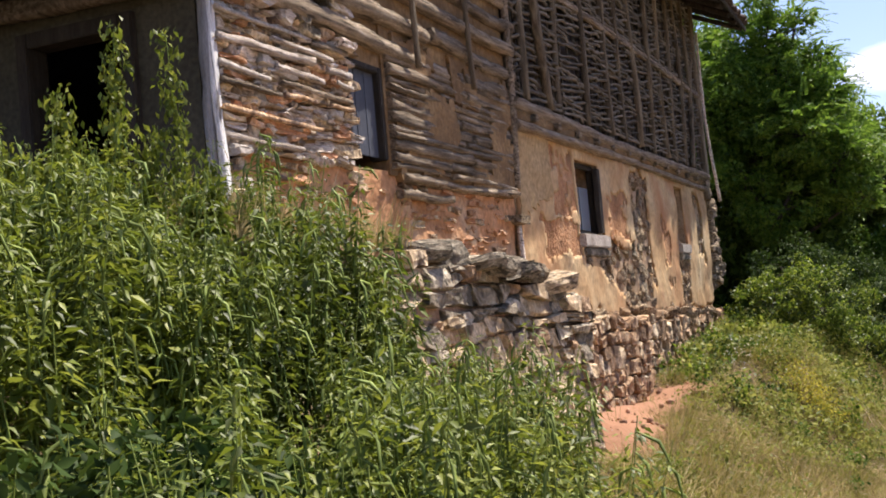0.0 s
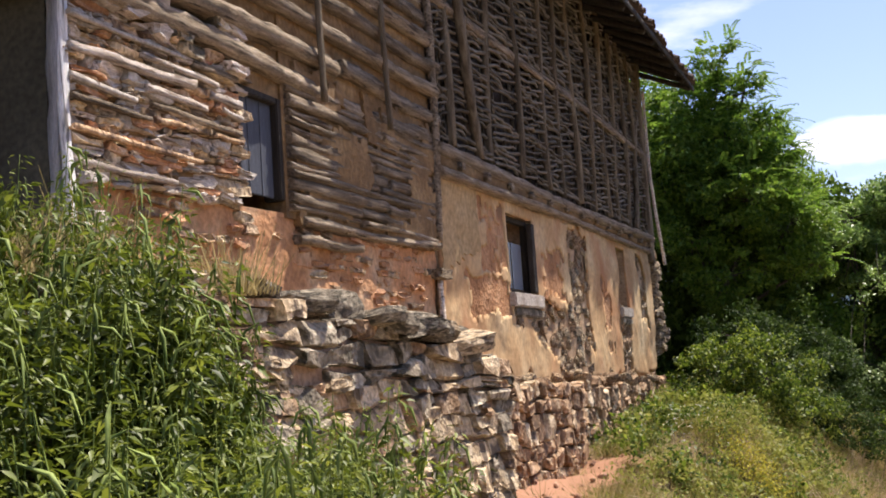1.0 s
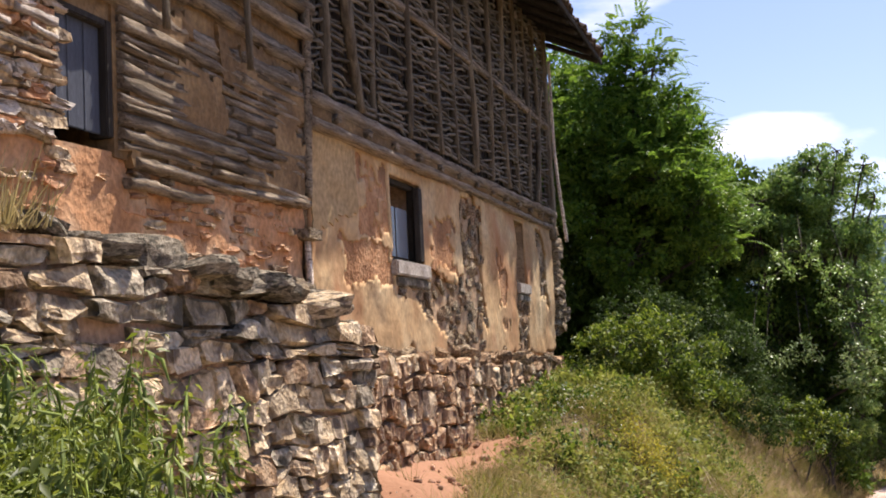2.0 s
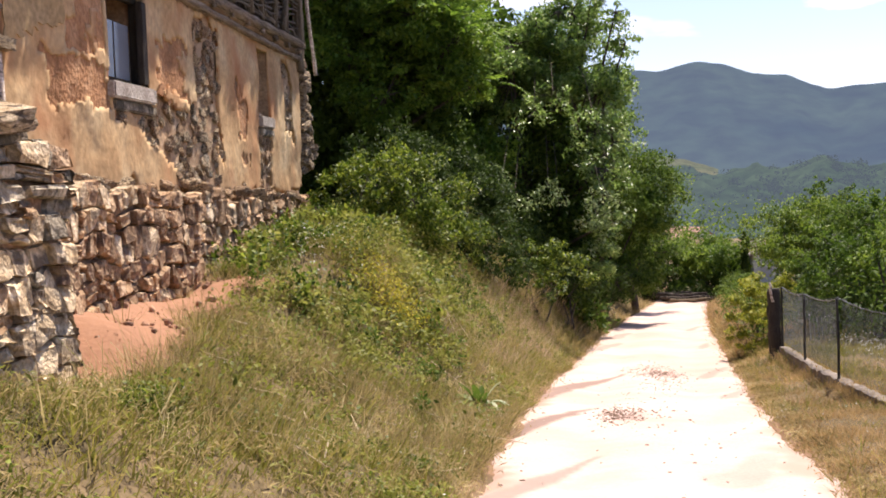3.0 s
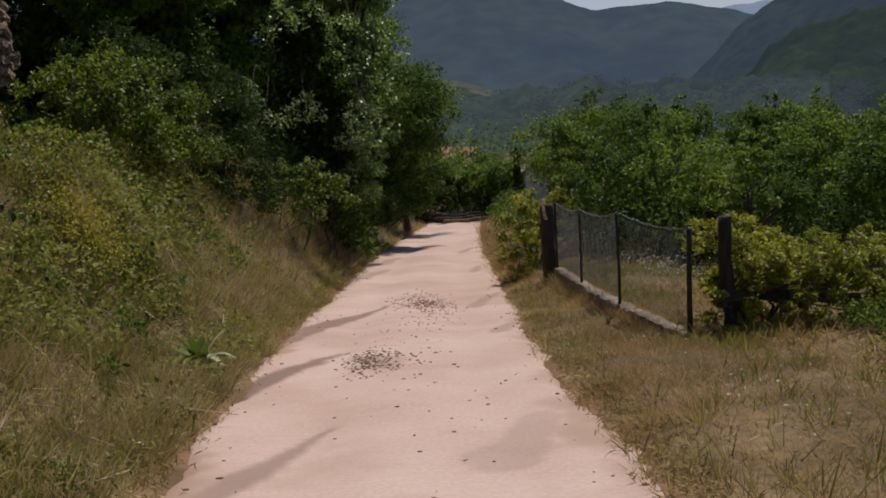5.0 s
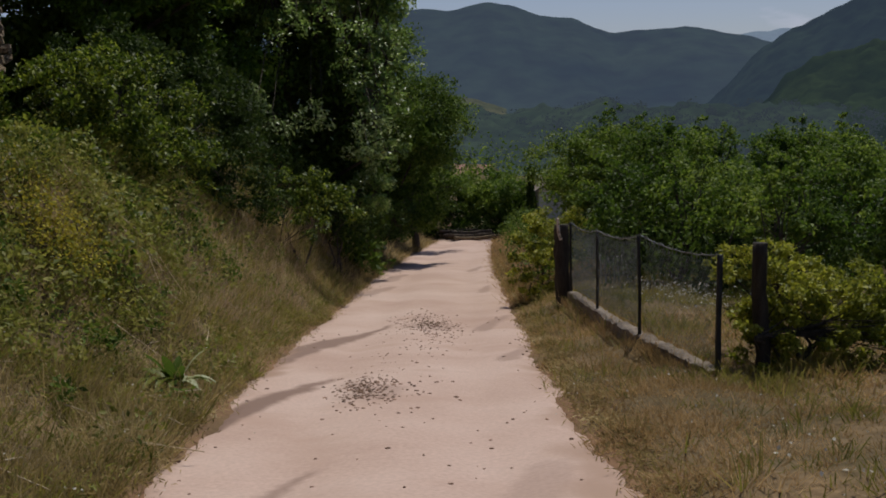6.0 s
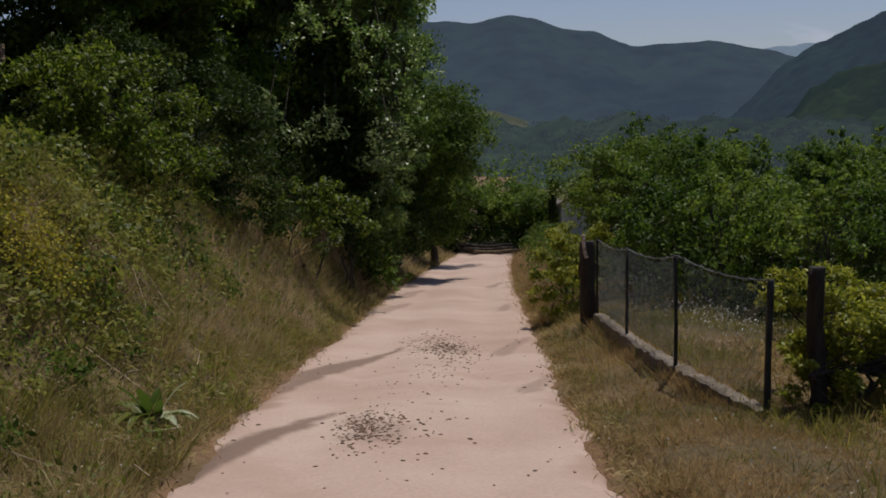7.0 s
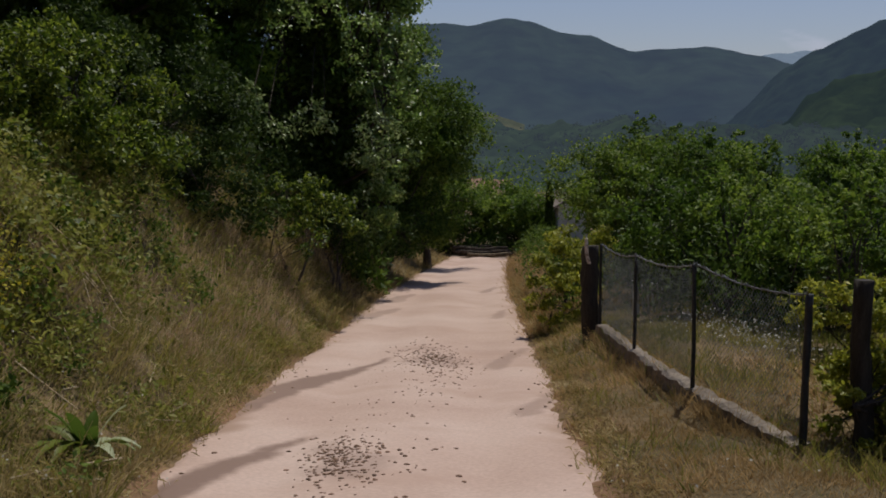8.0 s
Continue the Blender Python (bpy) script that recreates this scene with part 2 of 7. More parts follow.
M_whitewash = surf("whitewash", [(0.3, (0.400, 0.392, 0.367)), (0.7, (0.544, 0.536, 0.507))], 1.5, 0.9, 0.1, 20, 0.0, per="none")
M_redroof = surf("distant_red_roof", [(0.3, (0.30, 0.16, 0.11)), (0.7, (0.42, 0.26, 0.19))], 2, 0.9, 0.2, 10, 0.0, per="none")
M_bark = surf("bark", [(0.3, (0.045, 0.036, 0.028)), (0.7, (0.12, 0.098, 0.078))], 6, 0.95, 0.8, 30, 0.15, stretch=(4, 4, 0.8))
M_straw = surf("straw", [(0.3, (0.40, 0.30, 0.18)), (0.7, (0.62, 0.52, 0.36))], 6, 0.8, 0.1, 30, 0.3, per="island")
M_clod = surf("earth_clod", [(0.3, (0.26, 0.13, 0.075)), (0.7, (0.42, 0.25, 0.16))], 9, 0.95, 0.3, 40, 0.35, per="island")
M_stem = surf("green_stem", [(0.3, (0.097, 0.140, 0.023)), (0.7, (0.220, 0.266, 0.062))], 6, 0.7, 0.1, 30, 0.2, per="island")

M_leaf_tree = leaf_mat("acacia_leaf", [(0.1, (0.060, 0.125, 0.014)), (0.5, (0.165, 0.275, 0.032)), (0.9, (0.36, 0.47, 0.070))], 0.5, 0.5)
M_leaf_grey = leaf_mat("greyish_leaf", [(0.1, (0.075, 0.145, 0.032)), (0.55, (0.265, 0.385, 0.085)), (0.92, (0.66, 0.75, 0.27))], 0.38, 0.4, 0.45)
# Paler leaf for the low sprays: their sunlit shine is put into the colour.
M_leaf_spray = leaf_mat("glossy_sunlit_leaf", [(0.1, (0.11, 0.17, 0.05)), (0.5, (0.27, 0.36, 0.13)), (0.92, (0.66, 0.73, 0.36))], 0.32, 0.4, 0.5)
# Two darkened leaves: tree shade is put into the colour; also dark evergreens.
M_leaf_shade_dark = leaf_mat("shade_dark_leaf", [(0.1, (0.016, 0.033, 0.006)), (0.55, (0.048, 0.082, 0.014)), (0.92, (0.144, 0.183, 0.035))], 0.6, 0.3, 0.12)
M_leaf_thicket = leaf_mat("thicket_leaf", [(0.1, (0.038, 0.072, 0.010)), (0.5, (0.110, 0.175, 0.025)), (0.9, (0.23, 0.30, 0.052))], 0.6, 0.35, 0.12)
M_leaf_bush = leaf_mat("bush_leaf", [(0.1, (0.067, 0.121, 0.012)), (0.5, (0.169, 0.247, 0.029)), (0.9, (0.337, 0.396, 0.061))], 0.5, 0.45)
M_leaf_dense = leaf_mat("dense_bush_leaf", [(0.1, (0.030, 0.060, 0.006)), (0.5, (0.115, 0.170, 0.017)), (0.92, (0.43, 0.49, 0.066))], 0.5, 0.45, single=0.7)
M_leaf_vine = leaf_mat("vine_leaf", [(0.1, (0.10, 0.13, 0.012)), (0.5, (0.34, 0.36, 0.036)), (0.9, (0.62, 0.57, 0.08))], 0.5, 0.45)
M_leaf_nettle = leaf_mat("nettle_leaf", [(0.1, (0.050, 0.070, 0.007)), (0.5, (0.165, 0.205, 0.022)), (0.9, (0.46, 0.46, 0.075))], 0.5, 0.4)
M_leaf_orchard = leaf_mat("orchard_leaf", [(0.1, (0.026, 0.057, 0.006)), (0.5, (0.096, 0.165, 0.018)), (0.9, (0.30, 0.38, 0.054))], 0.55, 0.5, 0.25, single=0.45, patch=0.5, spread=2.4)
M_grass_dry = leaf_mat("dry_grass", [(0.05, (0.150, 0.122, 0.044)), (0.4, (0.310, 0.240, 0.100)), (0.7, (0.460, 0.362, 0.175)), (0.95, (0.690, 0.585, 0.345))], 0.7, 0.45, 0.2, single=0.42, patch=1.1, spread=2.6)
M_grass_parched = leaf_mat("parched_grass", [(0.05, (0.183, 0.134, 0.054)), (0.4, (0.348, 0.232, 0.096)), (0.7, (0.500, 0.336, 0.156)), (0.95, (0.671, 0.500, 0.276))], 0.7, 0.45, 0.2, single=0.42, patch=0.8, spread=2.6)
M_grass_pale = leaf_mat("pale_seeding_grass", [(0.1, (0.36, 0.25, 0.15)), (0.5, (0.52, 0.38, 0.25)), (0.9, (0.70, 0.55, 0.39))], 0.75, 0.55, 0.15)
M_grass_green = leaf_mat("green_grass", [(0.1, (0.095, 0.112, 0.018)), (0.5, (0.220, 0.215, 0.040)), (0.9, (0.44, 0.35, 0.10))], 0.6, 0.45, 0.25, single=0.42, patch=1.0, spread=2.6)
M_flower = leaf_mat("yellow_flower", [(0.1, (0.330, 0.291, 0.031)), (0.9, (0.572, 0.492, 0.051))], 0.7, 0.3, 0.2)
M_leaf_weed = leaf_mat("weed_leaf", [(0.1, (0.098, 0.125, 0.018)), (0.5, (0.218, 0.236, 0.043)), (0.9, (0.400, 0.385, 0.100))], 0.55, 0.45, 0.25, single=0.42, patch=1.2, spread=2.6)
M_white_flower = leaf_mat("white_flower", [(0.1, (0.5, 0.48, 0.40)), (0.9, (0.7, 0.68, 0.6))], 0.7, 0.3, 0.2)

M_leaf_pale = leaf_mat("pale_underleaf", [(0.1, (0.34, 0.38, 0.20)), (0.9, (0.58, 0.62, 0.40))], 0.6, 0.3)
# Pane colour is lightened in place of the sky it would reflect.
M_glass = bpy.data.materials.new("sky_pale_glass")
M_glass.use_nodes = True
_g = M_glass.node_tree.nodes["Principled BSDF"]
_g.inputs["Base Color"].default_value, _g.inputs["Roughness"].default_value = (0.20, 0.22, 0.25, 1), 0.2
_g.inputs["Specular IOR Level"].default_value = 0.6


def ground_mat():
    """Soil, dry litter and red earth, chosen by the sheet's own soil attribute and by noise."""
    m = surf("dry_ground", [(0.3, (0.075, 0.06, 0.028)), (0.5, (0.14, 0.10, 0.05)), (0.7, (0.22, 0.15, 0.08))], 0.9, 1.0, 0.6, 12, 0.0, per="none")
    nt = m.node_tree
    n, l = nt.nodes, nt.links
    b = n["Principled BSDF"]
    old = b.inputs["Base Color"].links[0].from_socket
    at = n.new("ShaderNodeAttribute")
    at.attribute_name = "soil"
    no = n.new("ShaderNodeTexNoise")
    no.inputs["Scale"].default_value, no.inputs["Detail"].default_value = 3.0, 5.0
    r = ramp_node(nt, [(0.3, (0.29, 0.145, 0.082)), (0.7, (0.41, 0.24, 0.15))])
    l.new(no.outputs["Fac"], r.inputs[0])
    mx = n.new("ShaderNodeMixRGB")
    l.new(at.outputs["Fac"], mx.inputs[0])
    l.new(old, mx.inputs[1])
    l.new(r.outputs[0], mx.inputs[2])
    l.new(mx.outputs[0], b.inputs["Base Color"])
    return m


def stained(m, attribute, c0, c1):
    """Mixes a second, noise-varied colour into a material where the mesh's own attribute says."""
    nt = m.node_tree
    n, l = nt.nodes, nt.links
    b = n["Principled BSDF"]
    old = b.inputs["Base Color"].links[0].from_socket
    at, no = n.new("ShaderNodeAttribute"), n.new("ShaderNodeTexNoise")
    at.attribute_name = attribute
    no.inputs["Scale"].default_value, no.inputs["Detail"].default_value = 5.0, 4.0
    r = ramp_node(nt, [(0.3, c0), (0.7, c1)])
    l.new(no.outputs["Fac"], r.inputs[0])
    mx = n.new("ShaderNodeMixRGB")
    l.new(at.outputs["Fac"], mx.inputs[0])
    l.new(old, mx.inputs[1])
    l.new(r.outputs[0], mx.inputs[2])
    l.new(mx.outputs[0], b.inputs["Base Color"])


stained(M_road, "dark_marks", (0.225, 0.15, 0.118), (0.285, 0.195, 0.155))
stained(M_road, "edge", (0.33, 0.215, 0.155), (0.44, 0.31, 0.24))
M_ground = ground_mat()


# ---- mesh helpers ----
def raw_mesh(name, verts, quads=None, tris=None, mats=(), smooth=False):
    """A mesh from arrays of corners and of four- and three-cornered faces."""
    me = bpy.data.meshes.new(name)
    verts = np.asarray(verts, dtype=np.float32)
    q = np.zeros((0, 4), int) if quads is None else np.asarray(quads)
    t = np.zeros((0, 3), int) if tris is None else np.asarray(tris)
    loops = np.concatenate([q.ravel(), t.ravel()]).astype(np.int32)
    totals = np.concatenate([np.full(len(q), 4), np.full(len(t), 3)]).astype(np.int32)
    starts = np.concatenate([[0], np.cumsum(totals)[:-1]]).astype(np.int32)
    me.vertices.add(len(verts))
    me.vertices.foreach_set("co", verts.ravel())
    me.loops.add(len(loops))
    me.loops.foreach_set("vertex_index", loops)
    me.polygons.add(len(totals))
    me.polygons.foreach_set("loop_start", starts)
    me.polygons.foreach_set("loop_total", totals)
    if smooth:
        me.polygons.foreach_set("use_smooth", np.ones(len(totals), dtype=bool))
    for m in mats:
        me.materials.append(m)
    me.update(calc_edges=True)
    return me


def hang(ob, parent):
    """Makes ob a part of parent and leaves it where it stands."""
    ob.parent = parent
    m, p = Matrix.Identity(4), parent
    while p is not None:
        m = p.matrix_parent_inverse @ p.matrix_basis @ m if p.parent else p.matrix_basis @ m
        p = p.parent
    ob.matrix_parent_inverse = m.inverted()
    return ob


def piece(name, mesh, m, parent):
    """One of many alike pieces: an object of its own on shared mesh data."""
    ob = new(name, mesh)
    hang(ob, parent)
    ob.matrix_basis = m
    return ob


def part(name, bm, material, parent=None, label="", smooth=False):
    """Links a bmesh, or a mesh, as one object under a thing or part."""
    if isinstance(bm, bmesh.types.BMesh):
        me = bpy.data.meshes.new(name)
        bm.to_mesh(me)
        bm.free()
        if smooth:
            me.polygons.foreach_set("use_smooth", np.ones(len(me.polygons), dtype=bool))
    else:
        me = bm
    if material and not me.materials:
        me.materials.append(material)
    ob = new(name, me)
    hang(ob, parent)
    if label:
        tagged(ob, label)
    return ob


def thing(name, label, category, group="", kind="", at=(0, 0, 0)):
    return_ob = new(name)
    return_ob.empty_display_size = 0.2
    return_ob.location = at
    return tagged(return_ob, label, category, group, kind)


def box(bm, x0, x1, y0, y1, z0, z1, bevel=0.0, rough=0.0, seed=0):
    m = Matrix.LocRotScale(((x0 + x1) / 2, (y0 + y1) / 2, (z0 + z1) / 2), None, (abs(x1 - x0), abs(y1 - y0), abs(z1 - z0)))
    vs = bmesh.ops.create_cube(bm, size=1, matrix=m)["verts"]
    if bevel:
        es = list({e for v in vs for e in v.link_edges})
        bmesh.ops.bevel(bm, geom=es, offset=bevel, segments=2, affect="EDGES")
    return bm


def vnoise(x, y, scale=1.0, seed=0):
    """Smooth value noise over arrays, 0 to 1."""
    x, y = np.asarray(x, float) / scale + seed * 17.3, np.asarray(y, float) / scale + seed * 5.1
    xi, yi = np.floor(x), np.floor(y)
    fx, fy = x - xi, y - yi
    fx, fy = fx * fx * (3 - 2 * fx), fy * fy * (3 - 2 * fy)

    def h(a, b):
        v = np.sin(a * 127.1 + b * 311.7 + seed * 74.7) * 43758.5453
        return v - np.floor(v)
    return (h(xi, yi) * (1 - fx) + h(xi + 1, yi) * fx) * (1 - fy) + (h(xi, yi + 1) * (1 - fx) + h(xi + 1, yi + 1) * fx) * fy


def tube(points, radii, sides=6):
    """Corners and faces of a tapered tube along points."""
    pts = [Vector(p) for p in points]
    vs, qs = [], []
    for i, p in enumerate(pts):
        d = (pts[min(i + 1, len(pts) - 1)] - pts[max(i - 1, 0)]).normalized()
        a = d.orthogonal().normalized() if i == 0 else (a - d * a.dot(d)).normalized()
        b = d.cross(a)
        for k in range(sides):
            w = 2 * math.pi * k / sides
            vs.append(p + (a * math.cos(w) + b * math.sin(w)) * radii[i])
        if i:
            for k in range(sides):
                j = (i - 1) * sides
                qs.append((j + k, j + (k + 1) % sides, j + sides + (k + 1) % sides, j + sides + k))
    return [tuple(v) for v in vs], qs


def tubes_mesh(name, lines, sides=6, smooth=True):
    vs, qs = [], []
    for pts, rad in lines:
        v, q = tube(pts, rad, sides)
        qs += [tuple(i + len(vs) for i in f) for f in q]
        vs += v
    return raw_mesh(name, vs, qs, smooth=smooth)


def leaves_mesh(name, rng, centres, size, up=0.35, width=0.5, spread=None, droop=0.0):
    """One folded leaf (four corners) at each centre, at random turns."""
    n = len(centres)
    d = rng.normal(size=(n, 3))
    d[:, 2] -= droop * 2
    d /= np.linalg.norm(d, axis=1)[:, None]
    nrm = rng.normal(size=(n, 3)) * (1 - up)
    nrm[:, 2] += up * 2
    s = np.cross(d, nrm)
    s /= np.linalg.norm(s, axis=1)[:, None] + 1e-6
    u = np.cross(s, d)
    L = size * rng.uniform(0.6, 1.4, n)[:, None]
    c = np.asarray(centres)
    v = np.empty((n, 4, 3))
    v[:, 0] = c - d * L * 0.5
    v[:, 1] = c + s * L * width * 0.5 + u * L * 0.10
    v[:, 2] = c + d * L * 0.5
    v[:, 3] = c - s * L * width * 0.5 + u * L * 0.10
    i = np.arange(n)[:, None] * 4
    tris = np.concatenate([i + np.array([0, 1, 2]), i + np.array([0, 2, 3])], axis=0)
    return raw_mesh(name, v.reshape(-1, 3), tris=tris)


def clump_points(rng, clumps, squash=0.75):
    """Points in round clumps (x, y, z, radius, count), thicker towards their outside."""
    out = []
    for cx, cy, cz, r, n in clumps:
        d = rng.normal(size=(n, 3))
        d /= np.linalg.norm(d, axis=1)[:, None]
        rad = r * rng.uniform(0.25, 1.0, n) ** 0.55 * rng.uniform(0.75, 1.28, n)
        p = d * rad[:, None]
        p[:, 2] *= squash
        out.append(p + np.array([cx, cy, cz]))
    return np.concatenate(out)


# ---- the lie of the land ----
Y_R = np.array([-60, -20, 0, 5, 11, 16.6, 20, 25, 31, 38, 50, 61, 75])
X_L = np.array([-6.0, -2.0, -0.95, -0.75, -0.54, -0.36, -0.15, 0.17, 0.88, 1.60, 3.38, 5.1, 7.6])
X_R = np.array([-3.2, 0.6, 1.5, 1.75, 2.09, 2.54, 2.91, 3.47, 4.15, 4.80, 6.3, 7.85, 10.0])


def road_z(y):
    y = np.asarray(y, float)
    return np.where(y < 0, -0.03 * y, np.where(y < 26, -0.097 * y, np.where(y < 60, -2.522 - 0.067 * (y - 26), -4.8 - 0.01 * (y - 60))))


def road_l(y):
    return np.interp(y, Y_R, X_L)


def road_r(y):
    return np.interp(y, Y_R, X_R)


def smooth01(a):
    a = np.clip(a, 0, 1)
    return a * a * (3 - 2 * a)


def land(x, y):
    """Height of the ground: the road's bed, the bank under the house, the verge and the low field."""
    x, y = np.asarray(x, float), np.asarray(y, float)
    z = road_z(y)
    s = road_l(y) - x
    rise = np.interp(y, [-20, 0, 6, 11, 14, 16, 18, 19.5, 21, 25, 30, 40, 55, 70, 120], [0.5, 1.0, 1.35, 1.12, 1.40, 1.58, 1.78, 2.15, 2.35, 2.95, 3.4, 3.4, 2.2, 1.0, 0.5])
    wide = np.interp(y, [-20, 0, 11, 16, 18, 20, 27, 40, 60], [3, 2.8, 3.0, 3.8, 3.2, 2.6, 3.1, 3.0, 3.0])
    left = rise * smooth01(s / wide) + 0.07 * np.maximum(s - wide, 0)
    left = left + (vnoise(x, y, 0.9, 3) - 0.5) * 0.22 * smooth01(s / 0.8) + (vnoise(x, y, 0.35, 4) - 0.5) * 0.09 * smooth01(s / 0.5)
    left = left - 0.34 * smooth01((-2.45 - x) / 0.7) * smooth01((y - 9.2) / 1.2) * smooth01((13.3 - y) / 1.2)
    r = x - road_r(y)
    side = np.interp(y, [0, 17, 18, 22, 25, 30, 40, 60], [0.1, 0.06, 0.06, 0.28, 0.44, 0.5, 0.6, 0.8])
    left = left + red_soil(x, y) * (s > 0.6) * ((vnoise(x, y, 0.22, 15) - 0.5) * 0.10 + (vnoise(x, y, 0.5, 16) - 0.5) * 0.12)
    right = side * smooth01(r / 1.5) + (vnoise(x, y, 0.8, 5) - 0.5) * 0.14 * smooth01(r / 0.6)
    right = right - 0.045 * np.maximum(r - 2.5, 0) * (r < 40) - 0.045 * 37.5 * (r >= 40)
    z = z + np.where(s > 0, left, 0) + np.where(r > 0, right, 0) - 0.05 * ((s <= 0) & (r <= 0))
    # terrace under the near end of the house
    terr = smooth01((7.6 - y) / 2.0) * smooth01((-3.0 - x) / 1.2)
    z = z * (1 - terr) + 1.75 * terr
    far = smooth01((np.hypot(x, y - 20) - 90) / 400)
    return z * (1 - far) + (-38.0) * far


def build_ground():
    xs = np.concatenate([-np.geomspace(4900, 16, 26), np.arange(-15, -6, 0.75), np.arange(-6, 6, 0.2), np.arange(6, 16, 0.6), np.geomspace(16, 4900, 26)])
    ys = np.concatenate([-np.geomspace(4900, 12, 22), np.arange(-11, 2, 1.0), np.arange(2, 32, 0.2), np.arange(32, 75, 0.8), np.geomspace(75, 4900, 30)])
    gx, gy = np.meshgrid(xs, ys)
    gz = land(gx, gy)
    v = np.stack([gx, gy, gz], -1).reshape(-1, 3)
    nx, ny = len(xs), len(ys)
    i = (np.arange(ny - 1)[:, None] * nx + np.arange(nx - 1)[None, :]).ravel()
    me = raw_mesh("ground", v, np.stack([i, i + 1, i + nx + 1, i + nx], -1), mats=[M_ground], smooth=True)
    soil = red_soil(gx, gy).ravel().astype(np.float32)
    me.attributes.new("soil", "FLOAT", "POINT").data.foreach_set("value", soil)
    tagged(new("ground", me), "dry grassy bank and field with a patch of bare red earth", "ground", kind="structure")


def red_soil(x, y):
    """Bare red earth at the wall's foot, and a fringe along the road."""
    a = smooth01((-3.12 - 0.05 * smooth01((12.4 - y) / 0.8) - x + 0.7 * (vnoise(x, y, 0.6, 8) - 0.5)) / 0.35) * smooth01((y - 10.2) / 0.8) * smooth01((18.0 - y) / 0.8)
    e = np.minimum(np.abs(x - road_l(y)), np.abs(x - road_r(y)))
    b = 0.5 * smooth01((0.3 - e + 0.5 * (vnoise(x, y, 0.5, 9) - 0.5)) / 0.3)
    return np.maximum(a, b) * (np.hypot(x, y - 20) < 70)


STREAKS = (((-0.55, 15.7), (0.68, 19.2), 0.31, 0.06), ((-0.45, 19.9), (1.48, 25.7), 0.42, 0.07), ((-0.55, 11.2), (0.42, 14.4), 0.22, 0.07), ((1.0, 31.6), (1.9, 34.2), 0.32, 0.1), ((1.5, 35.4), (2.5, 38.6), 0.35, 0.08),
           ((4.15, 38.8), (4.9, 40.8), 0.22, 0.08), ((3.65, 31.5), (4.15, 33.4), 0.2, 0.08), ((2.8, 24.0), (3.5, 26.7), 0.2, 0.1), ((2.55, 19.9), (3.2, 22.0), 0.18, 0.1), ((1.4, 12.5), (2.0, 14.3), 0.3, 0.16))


def dark_marks_at(x, y):
    """How dark the road is: tongues running in from its edges, two pebbly patches."""
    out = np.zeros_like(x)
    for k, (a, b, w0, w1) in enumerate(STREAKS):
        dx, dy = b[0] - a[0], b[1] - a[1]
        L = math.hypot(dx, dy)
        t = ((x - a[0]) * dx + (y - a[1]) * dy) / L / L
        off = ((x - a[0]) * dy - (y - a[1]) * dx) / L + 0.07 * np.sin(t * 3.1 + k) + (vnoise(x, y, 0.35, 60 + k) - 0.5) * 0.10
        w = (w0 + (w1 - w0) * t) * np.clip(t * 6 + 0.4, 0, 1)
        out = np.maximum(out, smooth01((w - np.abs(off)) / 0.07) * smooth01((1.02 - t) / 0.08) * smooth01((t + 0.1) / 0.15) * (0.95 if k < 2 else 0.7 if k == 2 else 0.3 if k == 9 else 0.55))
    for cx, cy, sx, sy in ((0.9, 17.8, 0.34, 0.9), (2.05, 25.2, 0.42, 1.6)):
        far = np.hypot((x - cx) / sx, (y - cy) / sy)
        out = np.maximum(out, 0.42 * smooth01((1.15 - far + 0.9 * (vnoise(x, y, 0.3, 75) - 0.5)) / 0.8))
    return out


def road_top(x, y):
    u = (x - road_l(y)) / (road_r(y) - road_l(y))
    rut = -0.035 * (np.exp(-((u - 0.27) / 0.09) ** 2) + np.exp(-((u - 0.75) / 0.09) ** 2)) + 0.02 * np.exp(-((u - 0.5) / 0.12) ** 2)
    return road_z(y) + rut + (vnoise(x, y, 0.9, 12) - 0.5) * 0.001


